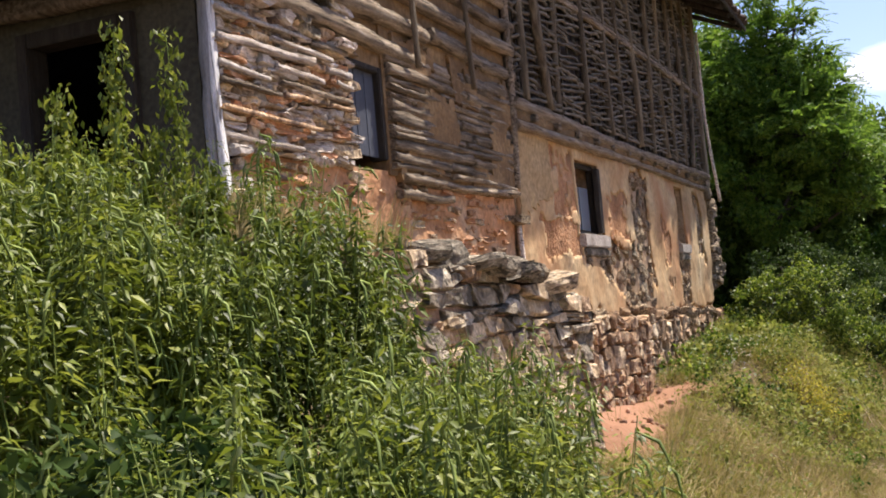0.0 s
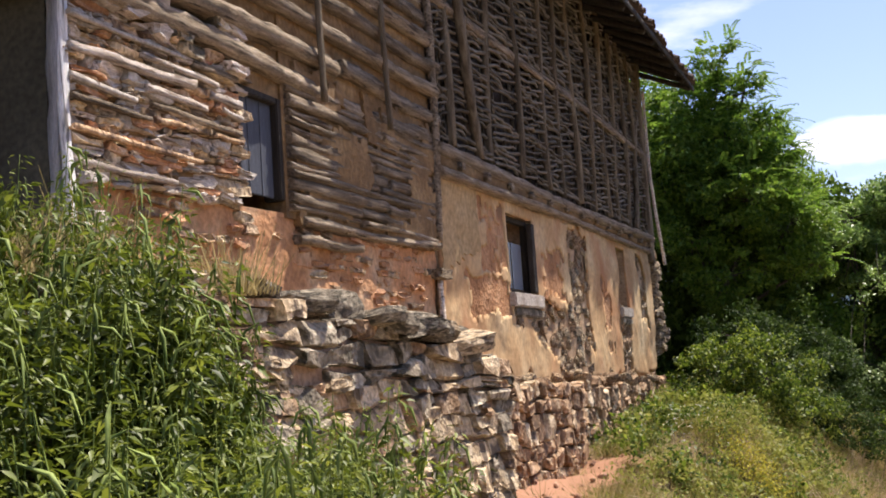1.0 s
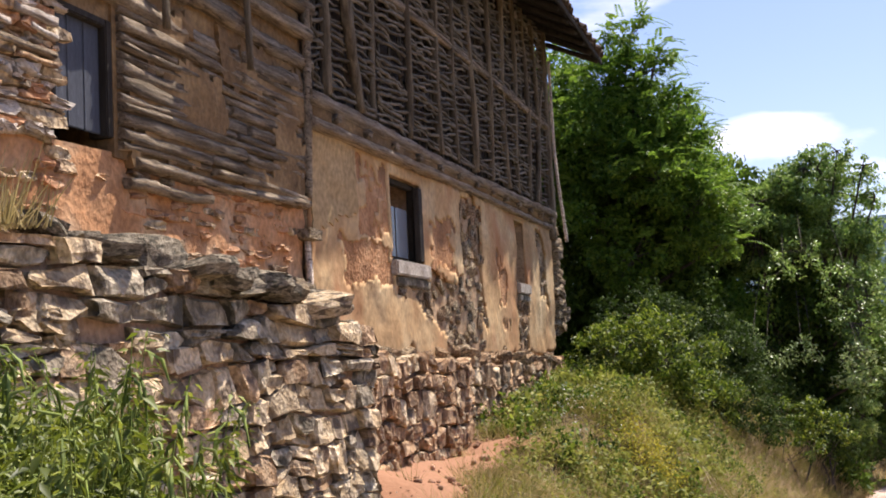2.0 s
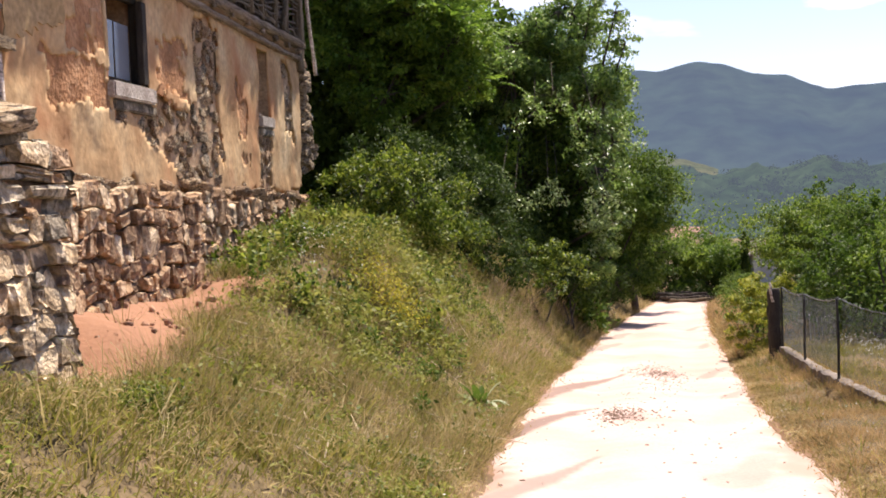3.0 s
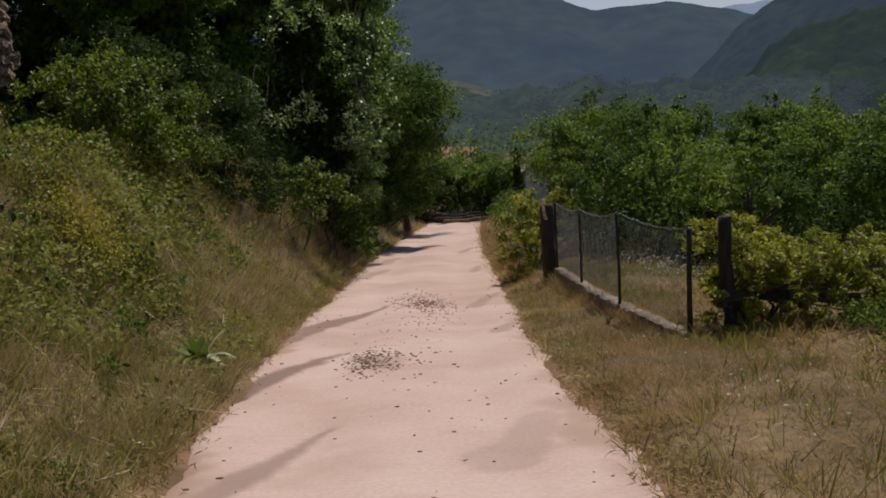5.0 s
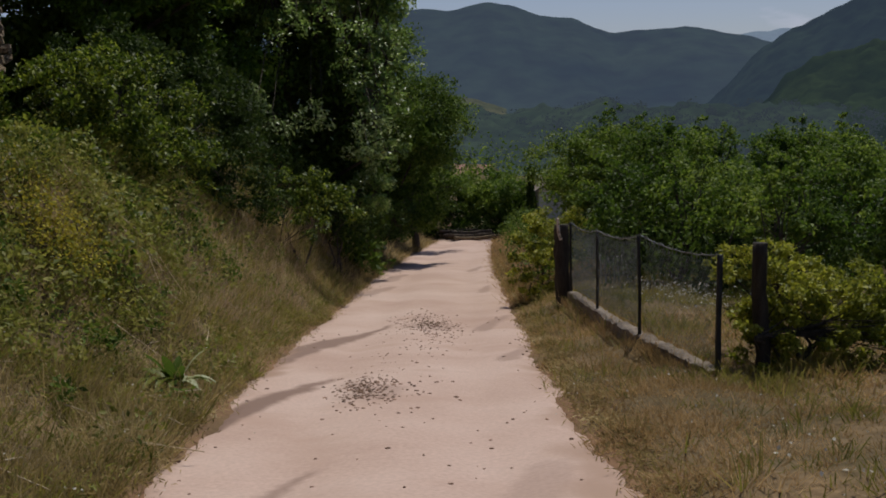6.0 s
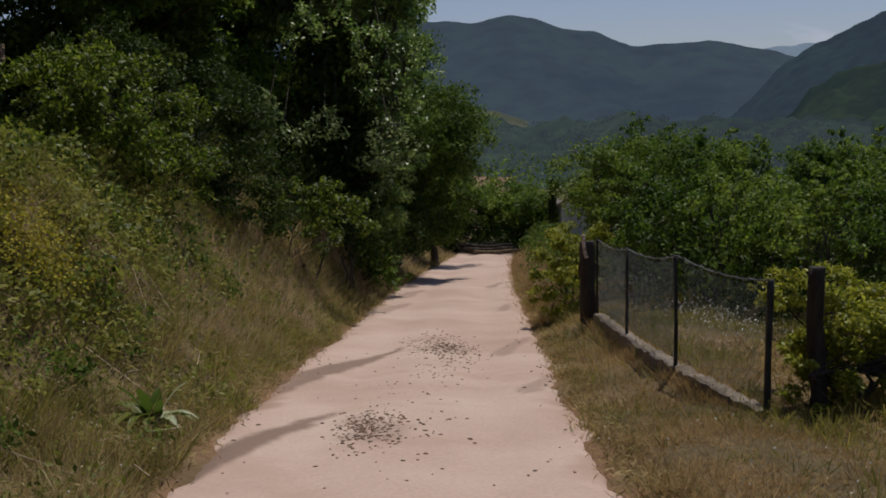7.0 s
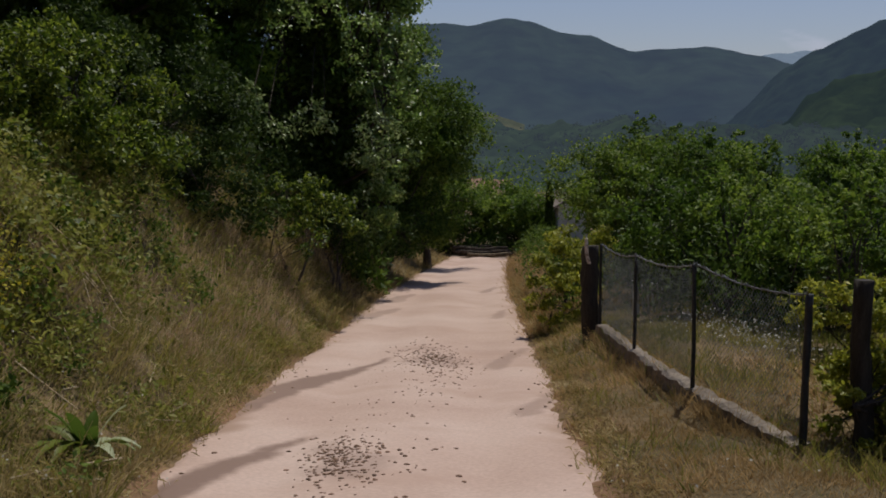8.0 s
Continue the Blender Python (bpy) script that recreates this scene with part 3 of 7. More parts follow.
def build_road():
    ys = np.concatenate([np.arange(-60, 2, 2.0), np.arange(2, 8, 0.3), np.arange(8, 42, 0.075), np.arange(42, 62.1, 0.8)])
    us = np.linspace(-0.04, 1.04, 44)
    v = []
    for y in ys:
        wob_l = (vnoise(y, 1, 1.7, 21) - 0.5) * 0.25 + (vnoise(y, 1, 0.5, 23) - 0.5) * 0.12 + (vnoise(y, 1, 0.16, 25) - 0.5) * 0.1
        wob_r = (vnoise(y, 2, 1.9, 22) - 0.5) * 0.25 + (vnoise(y, 2, 0.5, 24) - 0.5) * 0.12 + (vnoise(y, 2, 0.16, 26) - 0.5) * 0.1
        x0, x1 = float(road_l(y) + wob_l), float(road_r(y) + wob_r)
        x = x0 + (x1 - x0) * us
        z = road_top(x, y + 0 * x)
        edge = np.minimum(us + 0.04, 1.04 - us)
        z = z - 0.09 * np.clip(1 - edge / 0.06, 0, 1)
        v += [(a, y, c) for a, c in zip(x, z)]
    n = len(us)
    i = (np.arange(len(ys) - 1)[:, None] * n + np.arange(n - 1)[None, :]).ravel()
    me = raw_mesh("road", v, np.stack([i, i + 1, i + n + 1, i + n], -1), mats=[M_road], smooth=True)
    va = np.array(v)
    me.attributes.new("dark_marks", "FLOAT", "POINT").data.foreach_set("value", dark_marks_at(va[:, 0], va[:, 1]).astype(np.float32))
    near = np.minimum(va[:, 0] - road_l(va[:, 1]), road_r(va[:, 1]) - va[:, 0])
    rim = 0.9 * smooth01((0.15 - near + 0.5 * (vnoise(va[:, 0], va[:, 1], 0.7, 71) - 0.35) + 0.25 * (vnoise(va[:, 0], va[:, 1], 0.2, 72) - 0.5)) / 0.34)
    me.attributes.new("edge", "FLOAT", "POINT").data.foreach_set("value", rim.astype(np.float32))
    return tagged(new("road", me), "pale pinkish compacted dirt road with shallow ruts", "road", kind="structure")


build_ground()
road = build_road()


def pebbles():
    rng = np.random.default_rng(5)
    v, q = [], []
    base = bmesh.new()
    bmesh.ops.create_icosphere(base, subdivisions=1, radius=1)
    bv = np.array([x.co for x in base.verts])
    bf = np.array([[x.index for x in f.verts] for f in base.faces])
    base.free()
    spots = [(0.9, 17.9, 0.28, 1.0, 400, 0.015), (1.25, 17.5, 0.6, 1.1, 40, 0.02), (2.05, 25.2, 0.42, 1.6, 460, 0.017), (1.75, 22.2, 0.5, 1.6, 80, 0.013), (1.15, 19.6, 0.6, 1.6, 40, 0.014), (1.2, 14.5, 0.8, 2.5, 30, 0.016), (1.2, 10.5, 0.9, 1.5, 14, 0.014)]
    pts = []
    for cx, cy, sx, sy, n, r in spots:
        for _ in range(n):
            pts.append((rng.normal(cx, sx * 0.55), rng.normal(cy, sy * 0.55), r * rng.uniform(0.35, 1.25)))
    for _ in range(170):
        y = rng.uniform(8, 45)
        side = rng.random() < 0.5
        x = float(road_l(y)) + abs(rng.normal(0, 0.25)) if side else float(road_r(y)) - abs(rng.normal(0, 0.25))
        pts.append((x, y, rng.uniform(0.006, 0.022)))
    vs, ts = [], []
    for x, y, r in pts:
        k = len(vs) * 12
        vs.append(bv * r * rng.uniform(0.6, 1.3, 3) * (1.1, 1, 0.45) + (x, y, float(road_top(x, y)) + r * 0.12))
        ts.append(bf + k)
    me = raw_mesh("pebbles", np.concatenate(vs), tris=np.concatenate(ts), mats=[M_pebble])
    tagged(new("pebbles", me), "scattered dark pebbles lying on the dirt road", "pebbles", kind="stuff")


pebbles()


# ---- far hills ----
def ridge(name, az, el, r0, r1, mat, base, seed, label, rough=1.0, step=0.2):
    """A wooded ridge: slopes from r0 metres up to its crest at r1, with the crest's height given by direction, and spurs running down."""
    aa = np.arange(az[0], az[-1] + 0.01, step)
    ks = np.concatenate([np.linspace(0, 1, 70), [1.06, 1.15, 1.25]])
    ag, kg = np.meshgrid(aa, ks)
    r = r0 + (r1 - r0) * kg
    top = r1 * np.tan(np.radians(np.interp(ag, az, el)))
    prof = np.where(kg <= 1, np.clip(kg, 0, 1) ** 1.2, 1 - (kg - 1) * 1.2)
    bow = 1.3 * (1 - np.abs(2 * np.clip(kg, 0, 1) - 1))
    spur = np.abs(2 * vnoise(ag * 0.32 + kg * 1.1, kg * 0.5, 1.0, seed) - 1) + 0.5 * np.abs(2 * vnoise(ag * 0.85 - kg * 1.3, kg * 1.2, 1.0, seed + 1) - 1)
    x, y = r * np.sin(np.radians(ag)), r * np.cos(np.radians(ag))
    lumps = (vnoise(x + 0.4 * y, y - 0.4 * x, r1 * 0.009, seed + 2) - 0.5) * r1 * 0.005 * np.clip(kg * 4, 0, 1)
    z = base + (top - base) * prof * (1 + 0.13 * (0.6 - spur) * bow) + rough * lumps
    n = len(aa)
    i = (np.arange(len(ks) - 1)[:, None] * n + np.arange(n - 1)[None, :]).ravel()
    me = raw_mesh(name, np.stack([x, y, z], -1).reshape(-1, 3), np.stack([i, i + 1, i + n + 1, i + n], -1), mats=[mat], smooth=True)
    tagged(new(name, me), label, "hill", kind="structure")


# The third colour of each is haze, given off as emission.
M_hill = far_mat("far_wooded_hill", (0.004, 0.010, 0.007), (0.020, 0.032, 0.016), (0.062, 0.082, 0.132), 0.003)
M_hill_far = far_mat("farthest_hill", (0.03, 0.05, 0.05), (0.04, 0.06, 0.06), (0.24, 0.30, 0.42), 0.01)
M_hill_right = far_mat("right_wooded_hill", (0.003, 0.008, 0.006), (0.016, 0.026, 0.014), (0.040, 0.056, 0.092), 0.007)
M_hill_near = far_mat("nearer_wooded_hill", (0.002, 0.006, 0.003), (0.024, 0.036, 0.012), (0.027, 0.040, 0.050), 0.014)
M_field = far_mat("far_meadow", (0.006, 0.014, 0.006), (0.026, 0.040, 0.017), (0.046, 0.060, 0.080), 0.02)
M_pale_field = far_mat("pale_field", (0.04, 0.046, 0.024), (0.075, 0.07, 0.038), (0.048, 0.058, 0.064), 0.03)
LOW_AZ, LOW_EL = [-8, 3, 5, 6.5, 8, 10, 11.5, 13, 15, 17, 18.5, 20, 24], [0.3, 0.6, 0.9, 0.8, 0.4, 0.75, 0.5, 0.95, 0.55, 0.75, 0.4, 0.7, 0.3]
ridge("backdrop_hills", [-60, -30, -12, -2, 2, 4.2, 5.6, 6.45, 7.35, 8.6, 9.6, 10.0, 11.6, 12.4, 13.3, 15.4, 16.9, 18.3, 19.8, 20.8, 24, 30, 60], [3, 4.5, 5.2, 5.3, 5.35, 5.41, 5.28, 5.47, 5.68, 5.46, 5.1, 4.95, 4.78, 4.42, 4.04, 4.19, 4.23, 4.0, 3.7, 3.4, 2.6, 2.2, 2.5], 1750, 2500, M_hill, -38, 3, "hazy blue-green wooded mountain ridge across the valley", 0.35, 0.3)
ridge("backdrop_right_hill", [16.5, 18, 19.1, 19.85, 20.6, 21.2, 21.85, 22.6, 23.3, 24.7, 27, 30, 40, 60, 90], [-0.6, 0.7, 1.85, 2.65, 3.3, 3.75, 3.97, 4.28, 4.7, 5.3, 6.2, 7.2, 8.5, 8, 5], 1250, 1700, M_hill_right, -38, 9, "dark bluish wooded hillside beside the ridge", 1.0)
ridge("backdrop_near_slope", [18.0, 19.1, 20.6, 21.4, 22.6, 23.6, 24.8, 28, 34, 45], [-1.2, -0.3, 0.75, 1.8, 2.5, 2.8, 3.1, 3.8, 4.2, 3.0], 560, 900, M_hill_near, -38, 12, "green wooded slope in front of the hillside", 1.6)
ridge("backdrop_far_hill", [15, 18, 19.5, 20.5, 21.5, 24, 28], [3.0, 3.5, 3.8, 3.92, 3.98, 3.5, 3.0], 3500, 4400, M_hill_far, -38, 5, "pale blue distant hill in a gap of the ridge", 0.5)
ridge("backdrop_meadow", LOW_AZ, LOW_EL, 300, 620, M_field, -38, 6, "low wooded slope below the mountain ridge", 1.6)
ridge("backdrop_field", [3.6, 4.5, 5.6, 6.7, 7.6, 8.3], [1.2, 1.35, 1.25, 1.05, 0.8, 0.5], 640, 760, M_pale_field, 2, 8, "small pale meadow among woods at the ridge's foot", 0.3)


def foothill_trees():
    """Round thickets over the low slope at the valley's far side."""
    rg = np.random.default_rng(55)
    cl = []
    for _ in range(520):
        a, k = rg.uniform(-6, 26), rg.uniform(0.3, 1.0)
        e = float(np.interp(a, LOW_AZ, LOW_EL))
        r = 300 + 320 * k
        z = -38 + (620 * math.tan(radians(e)) + 38) * k ** 1.2
        s = rg.uniform(3, 6)
        cl.append((r * math.sin(radians(a)), r * math.cos(radians(a)), z - s * 0.1, s, 55))
    # These leaves also carry the valley haze as emission.
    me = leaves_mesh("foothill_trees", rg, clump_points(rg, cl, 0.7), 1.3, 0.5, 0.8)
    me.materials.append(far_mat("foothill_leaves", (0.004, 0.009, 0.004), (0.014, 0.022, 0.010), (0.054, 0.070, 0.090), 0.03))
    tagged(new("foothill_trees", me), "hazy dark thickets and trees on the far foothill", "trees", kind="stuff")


foothill_trees()
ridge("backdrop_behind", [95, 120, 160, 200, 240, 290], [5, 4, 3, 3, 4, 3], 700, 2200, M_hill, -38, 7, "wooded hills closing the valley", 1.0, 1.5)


# ---- the old farmhouse ----
WX = -4.65                       # face of the long wall; it runs along y
HY0, HY1, HYM = 6.9, 25.55, 13.22
house = thing("farmhouse", "old half-ruined timber, wattle and plaster farmhouse on a stone base", "house", at=(-8.0, 16.0, 1.5))
R = random.Random(11)


def stone_mesh(name, seed, mat, flat=1.0):
    """A rough quarried stone about one unit across."""
    bm = bmesh.new()
    bmesh.ops.create_cube(bm, size=1)
    bmesh.ops.subdivide_edges(bm, edges=bm.edges[:], cuts=1, use_grid_fill=True)
    rr = random.Random(seed)
    for v in bm.verts:
        k = v.co.normalized() * 0.62
        v.co = v.co.lerp(k, 0.33)
        v.co += Vector((rr.uniform(-1, 1), rr.uniform(-1, 1), rr.uniform(-1, 1))) * 0.075
        v.co.z *= flat
    me = bpy.data.meshes.new(name)
    bm.to_mesh(me)
    bm.free()
    me.materials.append(mat)
    return me


STONES = [stone_mesh("stone", i, M_stone) for i in range(7)]
STONES_GREY = [stone_mesh("stone", 20 + i, M_stone_grey) for i in range(5)]
STONES_RED = [stone_mesh("stone", 40 + i, M_stone_red) for i in range(6)]
BRICKS = [stone_mesh("brick", 60 + i, M_brick) for i in range(3)]


def along(path, s):
    """Point and heading at s metres along a path of (x, y)."""
    for (x0, y0), (x1, y1) in zip(path, path[1:]):
        d = math.hypot(x1 - x0, y1 - y0)
        if s <= d or (x1, y1) == tuple(path[-1]):
            break
        s -= d
    k = min(s / d, 1.0)
    return x0 + (x1 - x0) * k, y0 + (y1 - y0) * k, math.atan2(y1 - y0, x1 - x0)


def fitted_stone(parent, corners, at, out, mat, rr, name="stone", joint=0.008, bulge=0.035, deep=0.14, proud=0.03, flat=(0.6, 0.84), lean=(-0.2, 0.1), twist=0.14):
    """One stone fitted between its neighbours: an uneven eight-cornered face, bulging, with depth behind it.
    corners: four (s, z) on the wall's face; at(s) gives (x, y) and out(s) the outward direction there."""
    ring = []
    for k in range(4):
        (s0, z0), (s1, z1) = corners[k], corners[(k + 1) % 4]
        ring.append((s0, z0))
        k_ = rr.uniform(0.3, 0.7)
        ring.append((s0 + (s1 - s0) * k_ + rr.uniform(-0.03, 0.03), z0 + (z1 - z0) * k_ + rr.uniform(-0.026, 0.026)))
    cs, cz = sum(p[0] for p in ring) / 8, sum(p[1] for p in ring) / 8
    w, h = max(p[0] for p in ring) - min(p[0] for p in ring), max(p[1] for p in ring) - min(p[1] for p in ring)
    if w < 0.04 or h < 0.025:
        return
    push = rr.uniform(-proud * 1.5, proud)
    tilt_s, tilt_z = rr.uniform(-twist, twist), rr.uniform(*lean)
    cut = [rr.uniform(0.78, 1.0) for _ in ring]
    top_s, top_z = rr.uniform(-0.08, 0.08) * w, rr.uniform(-0.08, 0.08) * h
    vs = []
    flat_ = rr.uniform(*flat)
    for depth, shrink, jit in ((-deep, 0.97, 0), (-0.012, 1.0, 0.008), (bulge * 0.75, rr.uniform(0.88, 0.97), 0.016), (bulge, flat_, 0.02)):
        for k, (s, z) in enumerate(ring):
            round_ = cut[k] if k % 2 == 0 and depth > -deep else 1.0
            ks, kz = max(0.1, 1 - 2.6 * joint / w) * shrink * round_, max(0.1, 1 - 1.2 * joint / h) * shrink * round_
            up = max(depth, 0) / bulge
            ss, zz = cs + (s - cs) * ks + top_s * up + rr.uniform(-jit, jit) * 0.6, cz + (z - cz) * kz + top_z * up + rr.uniform(-jit, jit) * 0.5
            d = depth + push + (tilt_s * (ss - cs) + tilt_z * (zz - cz) if depth > -deep else 0) + rr.uniform(-jit, jit)
            x, y = at(ss)
            ox, oy = out(ss)
            vs.append((x + ox * d, y + oy * d, zz))
    qs = [(r * 8 + k, r * 8 + (k + 1) % 8, (r + 1) * 8 + (k + 1) % 8, (r + 1) * 8 + k) for r in (0, 1, 2) for k in range(8)]
    me = bpy.data.meshes.new(name)
    me.from_pydata(vs, [], qs + [tuple(range(24, 32))])
    me.materials.append(mat)
    ob = new(name, me)
    hang(ob, parent)


def fitted_wall(parent, length, at, out, low, high, pick, hmin, hmax, lmin, lmax, rr, name="stone", limit=300, **more):
    """Rough courses of fitted stones from low(s) to high(s) along a wall's face."""
    z_base = min(low(s) for s in np.linspace(0, length, 20))
    z_top = max(high(s) for s in np.linspace(0, length, 20))
    lines = [z_base]
    while lines[-1] < z_top:
        lines.append(lines[-1] + rr.uniform(hmin, hmax))
    seeds = [rr.uniform(0, 90) for _ in lines]

    def line(r, s):
        return lines[r] + 0.5 * (hmin + hmax) * (float(vnoise(s, seeds[r], 0.5, 7)) - 0.5) + 0.16 * (hmin + hmax) * (float(vnoise(s, seeds[r], 0.17, 8)) - 0.5)
    count = 0
    for r in range(len(lines) - 1):
        s = -rr.uniform(0, lmin)
        slant = 0
        while s < length and count < limit:
            e = s + rr.uniform(lmin, lmax) * (1.5 if rr.random() < 0.12 else 1)
            slant1 = rr.uniform(-0.035, 0.035)
            mid = (s + e) / 2
            zc = (line(r, mid) + line(r + 1, mid)) / 2
            if low(mid) < zc < high(mid):
                c = [(s - slant, line(r, s)), (e - slant1, line(r, e)), (e + slant1, line(r + 1, e)), (s + slant, line(r + 1, s))]
                parts_ = [c]
                if rr.random() < 0.3 and c[3][1] - c[0][1] > 1.2 * hmin:
                    k = rr.uniform(0.4, 0.6)
                    a = (s, c[0][1] + (c[3][1] - c[0][1]) * k)
                    b = (e, c[1][1] + (c[2][1] - c[1][1]) * k)
                    parts_ = [[c[0], c[1], b, a], [a, b, c[2], c[3]]]
                for q in parts_:
                    fitted_stone(parent, q, at, out, pick(mid, zc), rr, name, **more)
                    count += 1
            s, slant = e, slant1
    return count


def path_at(path):
    def at(s):
        x, y, a = along(path, max(s, 0))
        return x, y

    def out(s):
        x, y, a = along(path, max(s, 0))
        return math.sin(a), -math.cos(a)
    return at, out


# the base course under the plastered half
FOUND = [(-3.62, 11.75), (-4.22, 13.4), (-4.24, 17.0), (-4.38, 24.6)]


def found_top(y):
    return float(np.interp(y, [11.7, 12.4, 13.5, 14.6, 19, 24.6], [1.55, 1.5, 1.4, 1.36, 1.28, 1.08]))


def found_low(y):
    return float(land(-3.9, y)) - 0.15


core = bmesh.new()
prev = None
for k in range(60):
    x, y, a = along(FOUND, k / 59 * 13.0)
    vs = [core.verts.new((x - 0.07, y, found_low(y) - 0.3)), core.verts.new((x - 0.07, y, found_top(y) - 0.24)), core.verts.new((WX - 0.3, y, found_top(y) + 0.06)), core.verts.new((WX - 0.3, y, found_low(y) - 0.3))]
    if prev:
        for i in range(4):
            core.faces.new((prev[i], vs[i], vs[(i + 1) % 4], prev[(i + 1) % 4]))
    else:
        core.faces.new(vs)
    prev = vs
core.faces.new(prev[::-1])
foundation = part("foundation_wall", core, M_core, house, "rubble stone base with earthy mortar")


# ---- long wall, plastered half ----
def patch_gone(y, z):
    """Where the plaster has fallen off."""
    n = float(vnoise(y, z, 0.35, 31)) - 0.5 + 0.3 * (float(vnoise(y, z, 0.12, 32)) - 0.5)
    a = max(abs(y - 19.5) / 0.58, abs(z - 2.7) / 0.95) < 1 + 0.6 * n
    b = (15.9 < y < 19.9) and (2.2 - 0.3 * (y - 16) < z + 0.35 * n < 2.36)
    c = max(abs(y - 22.7) / 0.42, abs(z - 1.85) / 0.62) < 1 + 0.6 * n
    d = z < 1.26 + 0.3 * n + 0.05 * math.sin(y * 2)
    e = max(abs(y - 24.5) / 0.35, abs(z - 2.9) / 0.7) < 1 + 0.9 * n
    return a or b or c or d or e


OPEN = [(15.78, 17.02, 2.48, 3.55), (22.35, 23.12, 2.48, 3.6), (13.06, 13.36, 2.62, 2.92)]


def in_open(y, z):
    return any(a < y < b and c < z < d for a, b, c, d in OPEN)


def wall_sheet(x, y0, y1, z0, z1, step, thick, gone, bumps, seed):
    """A wall's skin with openings and lost pieces, its edges given depth."""
    ys = sorted(set([round(v, 3) for v in np.arange(y0, y1, step)] + [y1] + [v for o in OPEN for v in o[:2] if y0 < v < y1]))
    zs = sorted(set([round(v, 3) for v in np.arange(z0, z1, step)] + [z1] + [v for o in OPEN for v in o[2:] if z0 < v < z1]))
    bm = bmesh.new()
    grid = {}
    for i, y in enumerate(ys):
        for j, z in enumerate(zs):
            d = bumps * (float(vnoise(y, z, 0.8, seed)) - 0.5 + 0.4 * (float(vnoise(y, z, 0.22, seed + 1)) - 0.5))
            edge_ = any(abs(y - o[0]) < 0.002 or abs(y - o[1]) < 0.002 or abs(z - o[2]) < 0.002 or abs(z - o[3]) < 0.002 for o in OPEN)
            jy, jz = (0, 0) if edge_ else (R.uniform(-0.4, 0.4) * step, R.uniform(-0.4, 0.4) * step)
            grid[i, j] = bm.verts.new((x + d, y + jy, z + jz))
    for i in range(len(ys) - 1):
        for j in range(len(zs) - 1):
            cy, cz = (ys[i] + ys[i + 1]) / 2, (zs[j] + zs[j + 1]) / 2
            if in_open(cy, cz) or gone(cy, cz):
                continue
            bm.faces.new((grid[i, j], grid[i + 1, j], grid[i + 1, j + 1], grid[i, j + 1]))
    bmesh.ops.delete(bm, geom=[v for v in bm.verts if not v.link_faces], context="VERTS")
    rim = [e for e in bm.edges if len(e.link_faces) == 1]
    ext = bmesh.ops.extrude_edge_only(bm, edges=rim)["geom"]
    for v in ext:
        if isinstance(v, bmesh.types.BMVert):
            v.co.x -= thick
    return bm


def coat_gone(y, z):
    """Where only the top coat has flaked away from the clay undercoat."""
    n = float(vnoise(y, z, 0.3, 33)) - 0.5 + 0.6 * (float(vnoise(y, z, 0.1, 34)) - 0.5)
    a = max(abs(y - 15.0) / 0.75, abs(z - 2.38) / 0.2) < 1 + 1.1 * n
    b = max(abs(y - 18.0) / 0.62, abs(z - 2.78) / 0.33) < 1 + 0.9 * n
    c = 14.62 < y < 15.7 and 2.7 < z < 3.66 and n > 0.06 + 0.1 * abs(z - 3.3)
    d = max(abs(y - 21.3) / 0.35, abs(z - 2.3) / 0.5) < 0.8 + 1.2 * n
    return a or b or c or d or patch_gone(y, z)


def off_panel(y, z):
    n = float(vnoise(y, z, 0.25, 35)) - 0.5
    return z + 0.12 * n < 2.56 + 0.3 * (y - 13.25) or y > 14.55 + 0.1 * n


part("plaster", wall_sheet(WX, HYM + 0.02, HY1, 1.0, 3.72, 0.05, 0.045, coat_gone, 0.06, 51), M_plaster, house, "stained tan lime plaster, fallen off in patches", True)
part("undercoat", wall_sheet(WX - 0.014, 13.9, 22.2, 1.6, 3.72, 0.07, 0.03, patch_gone, 0.06, 51), M_undercoat, house, "red clay undercoat bared where the plaster flaked")
part("plaster_panel", wall_sheet(WX + 0.014, 13.38, 14.7, 2.5, 3.72, 0.06, 0.03, off_panel, 0.06, 51), M_plaster_new, house, "smooth pale plaster panel beside the post")
part("rubble_wall", wall_sheet(WX - 0.05, HYM + 0.1, HY1, 0.6, 3.75, 0.25, 0.45, lambda y, z: False, 0.05, 61), M_mortar, house, "brown earthy masonry behind the plaster")

# rubble showing where the plaster is lost
rr = random.Random(77)
n_rub = 0
for k in range(5000):
    y, z = rr.uniform(13.5, 25.3), rr.uniform(1.15, 3.6)
    if patch_gone(y, z) and not in_open(y, z) and n_rub < 300:
        s = rr.uniform(0.06, 0.15)
        piece("rubble_stone", rr.choice(BRICKS if y < 15.75 and z > 1.8 else STONES_GREY if 18.6 < y < 20 and rr.random() < 0.15 else STONES_RED[:3] + STONES[:5]), Matrix.LocRotScale((WX - 0.05, y, z), Euler((rr.uniform(-0.7, 0.7), rr.uniform(-0.4, 0.4), rr.uniform(-0.4, 0.4))), (s * 0.6, s * 1.5, s)), house)
        n_rub += 1


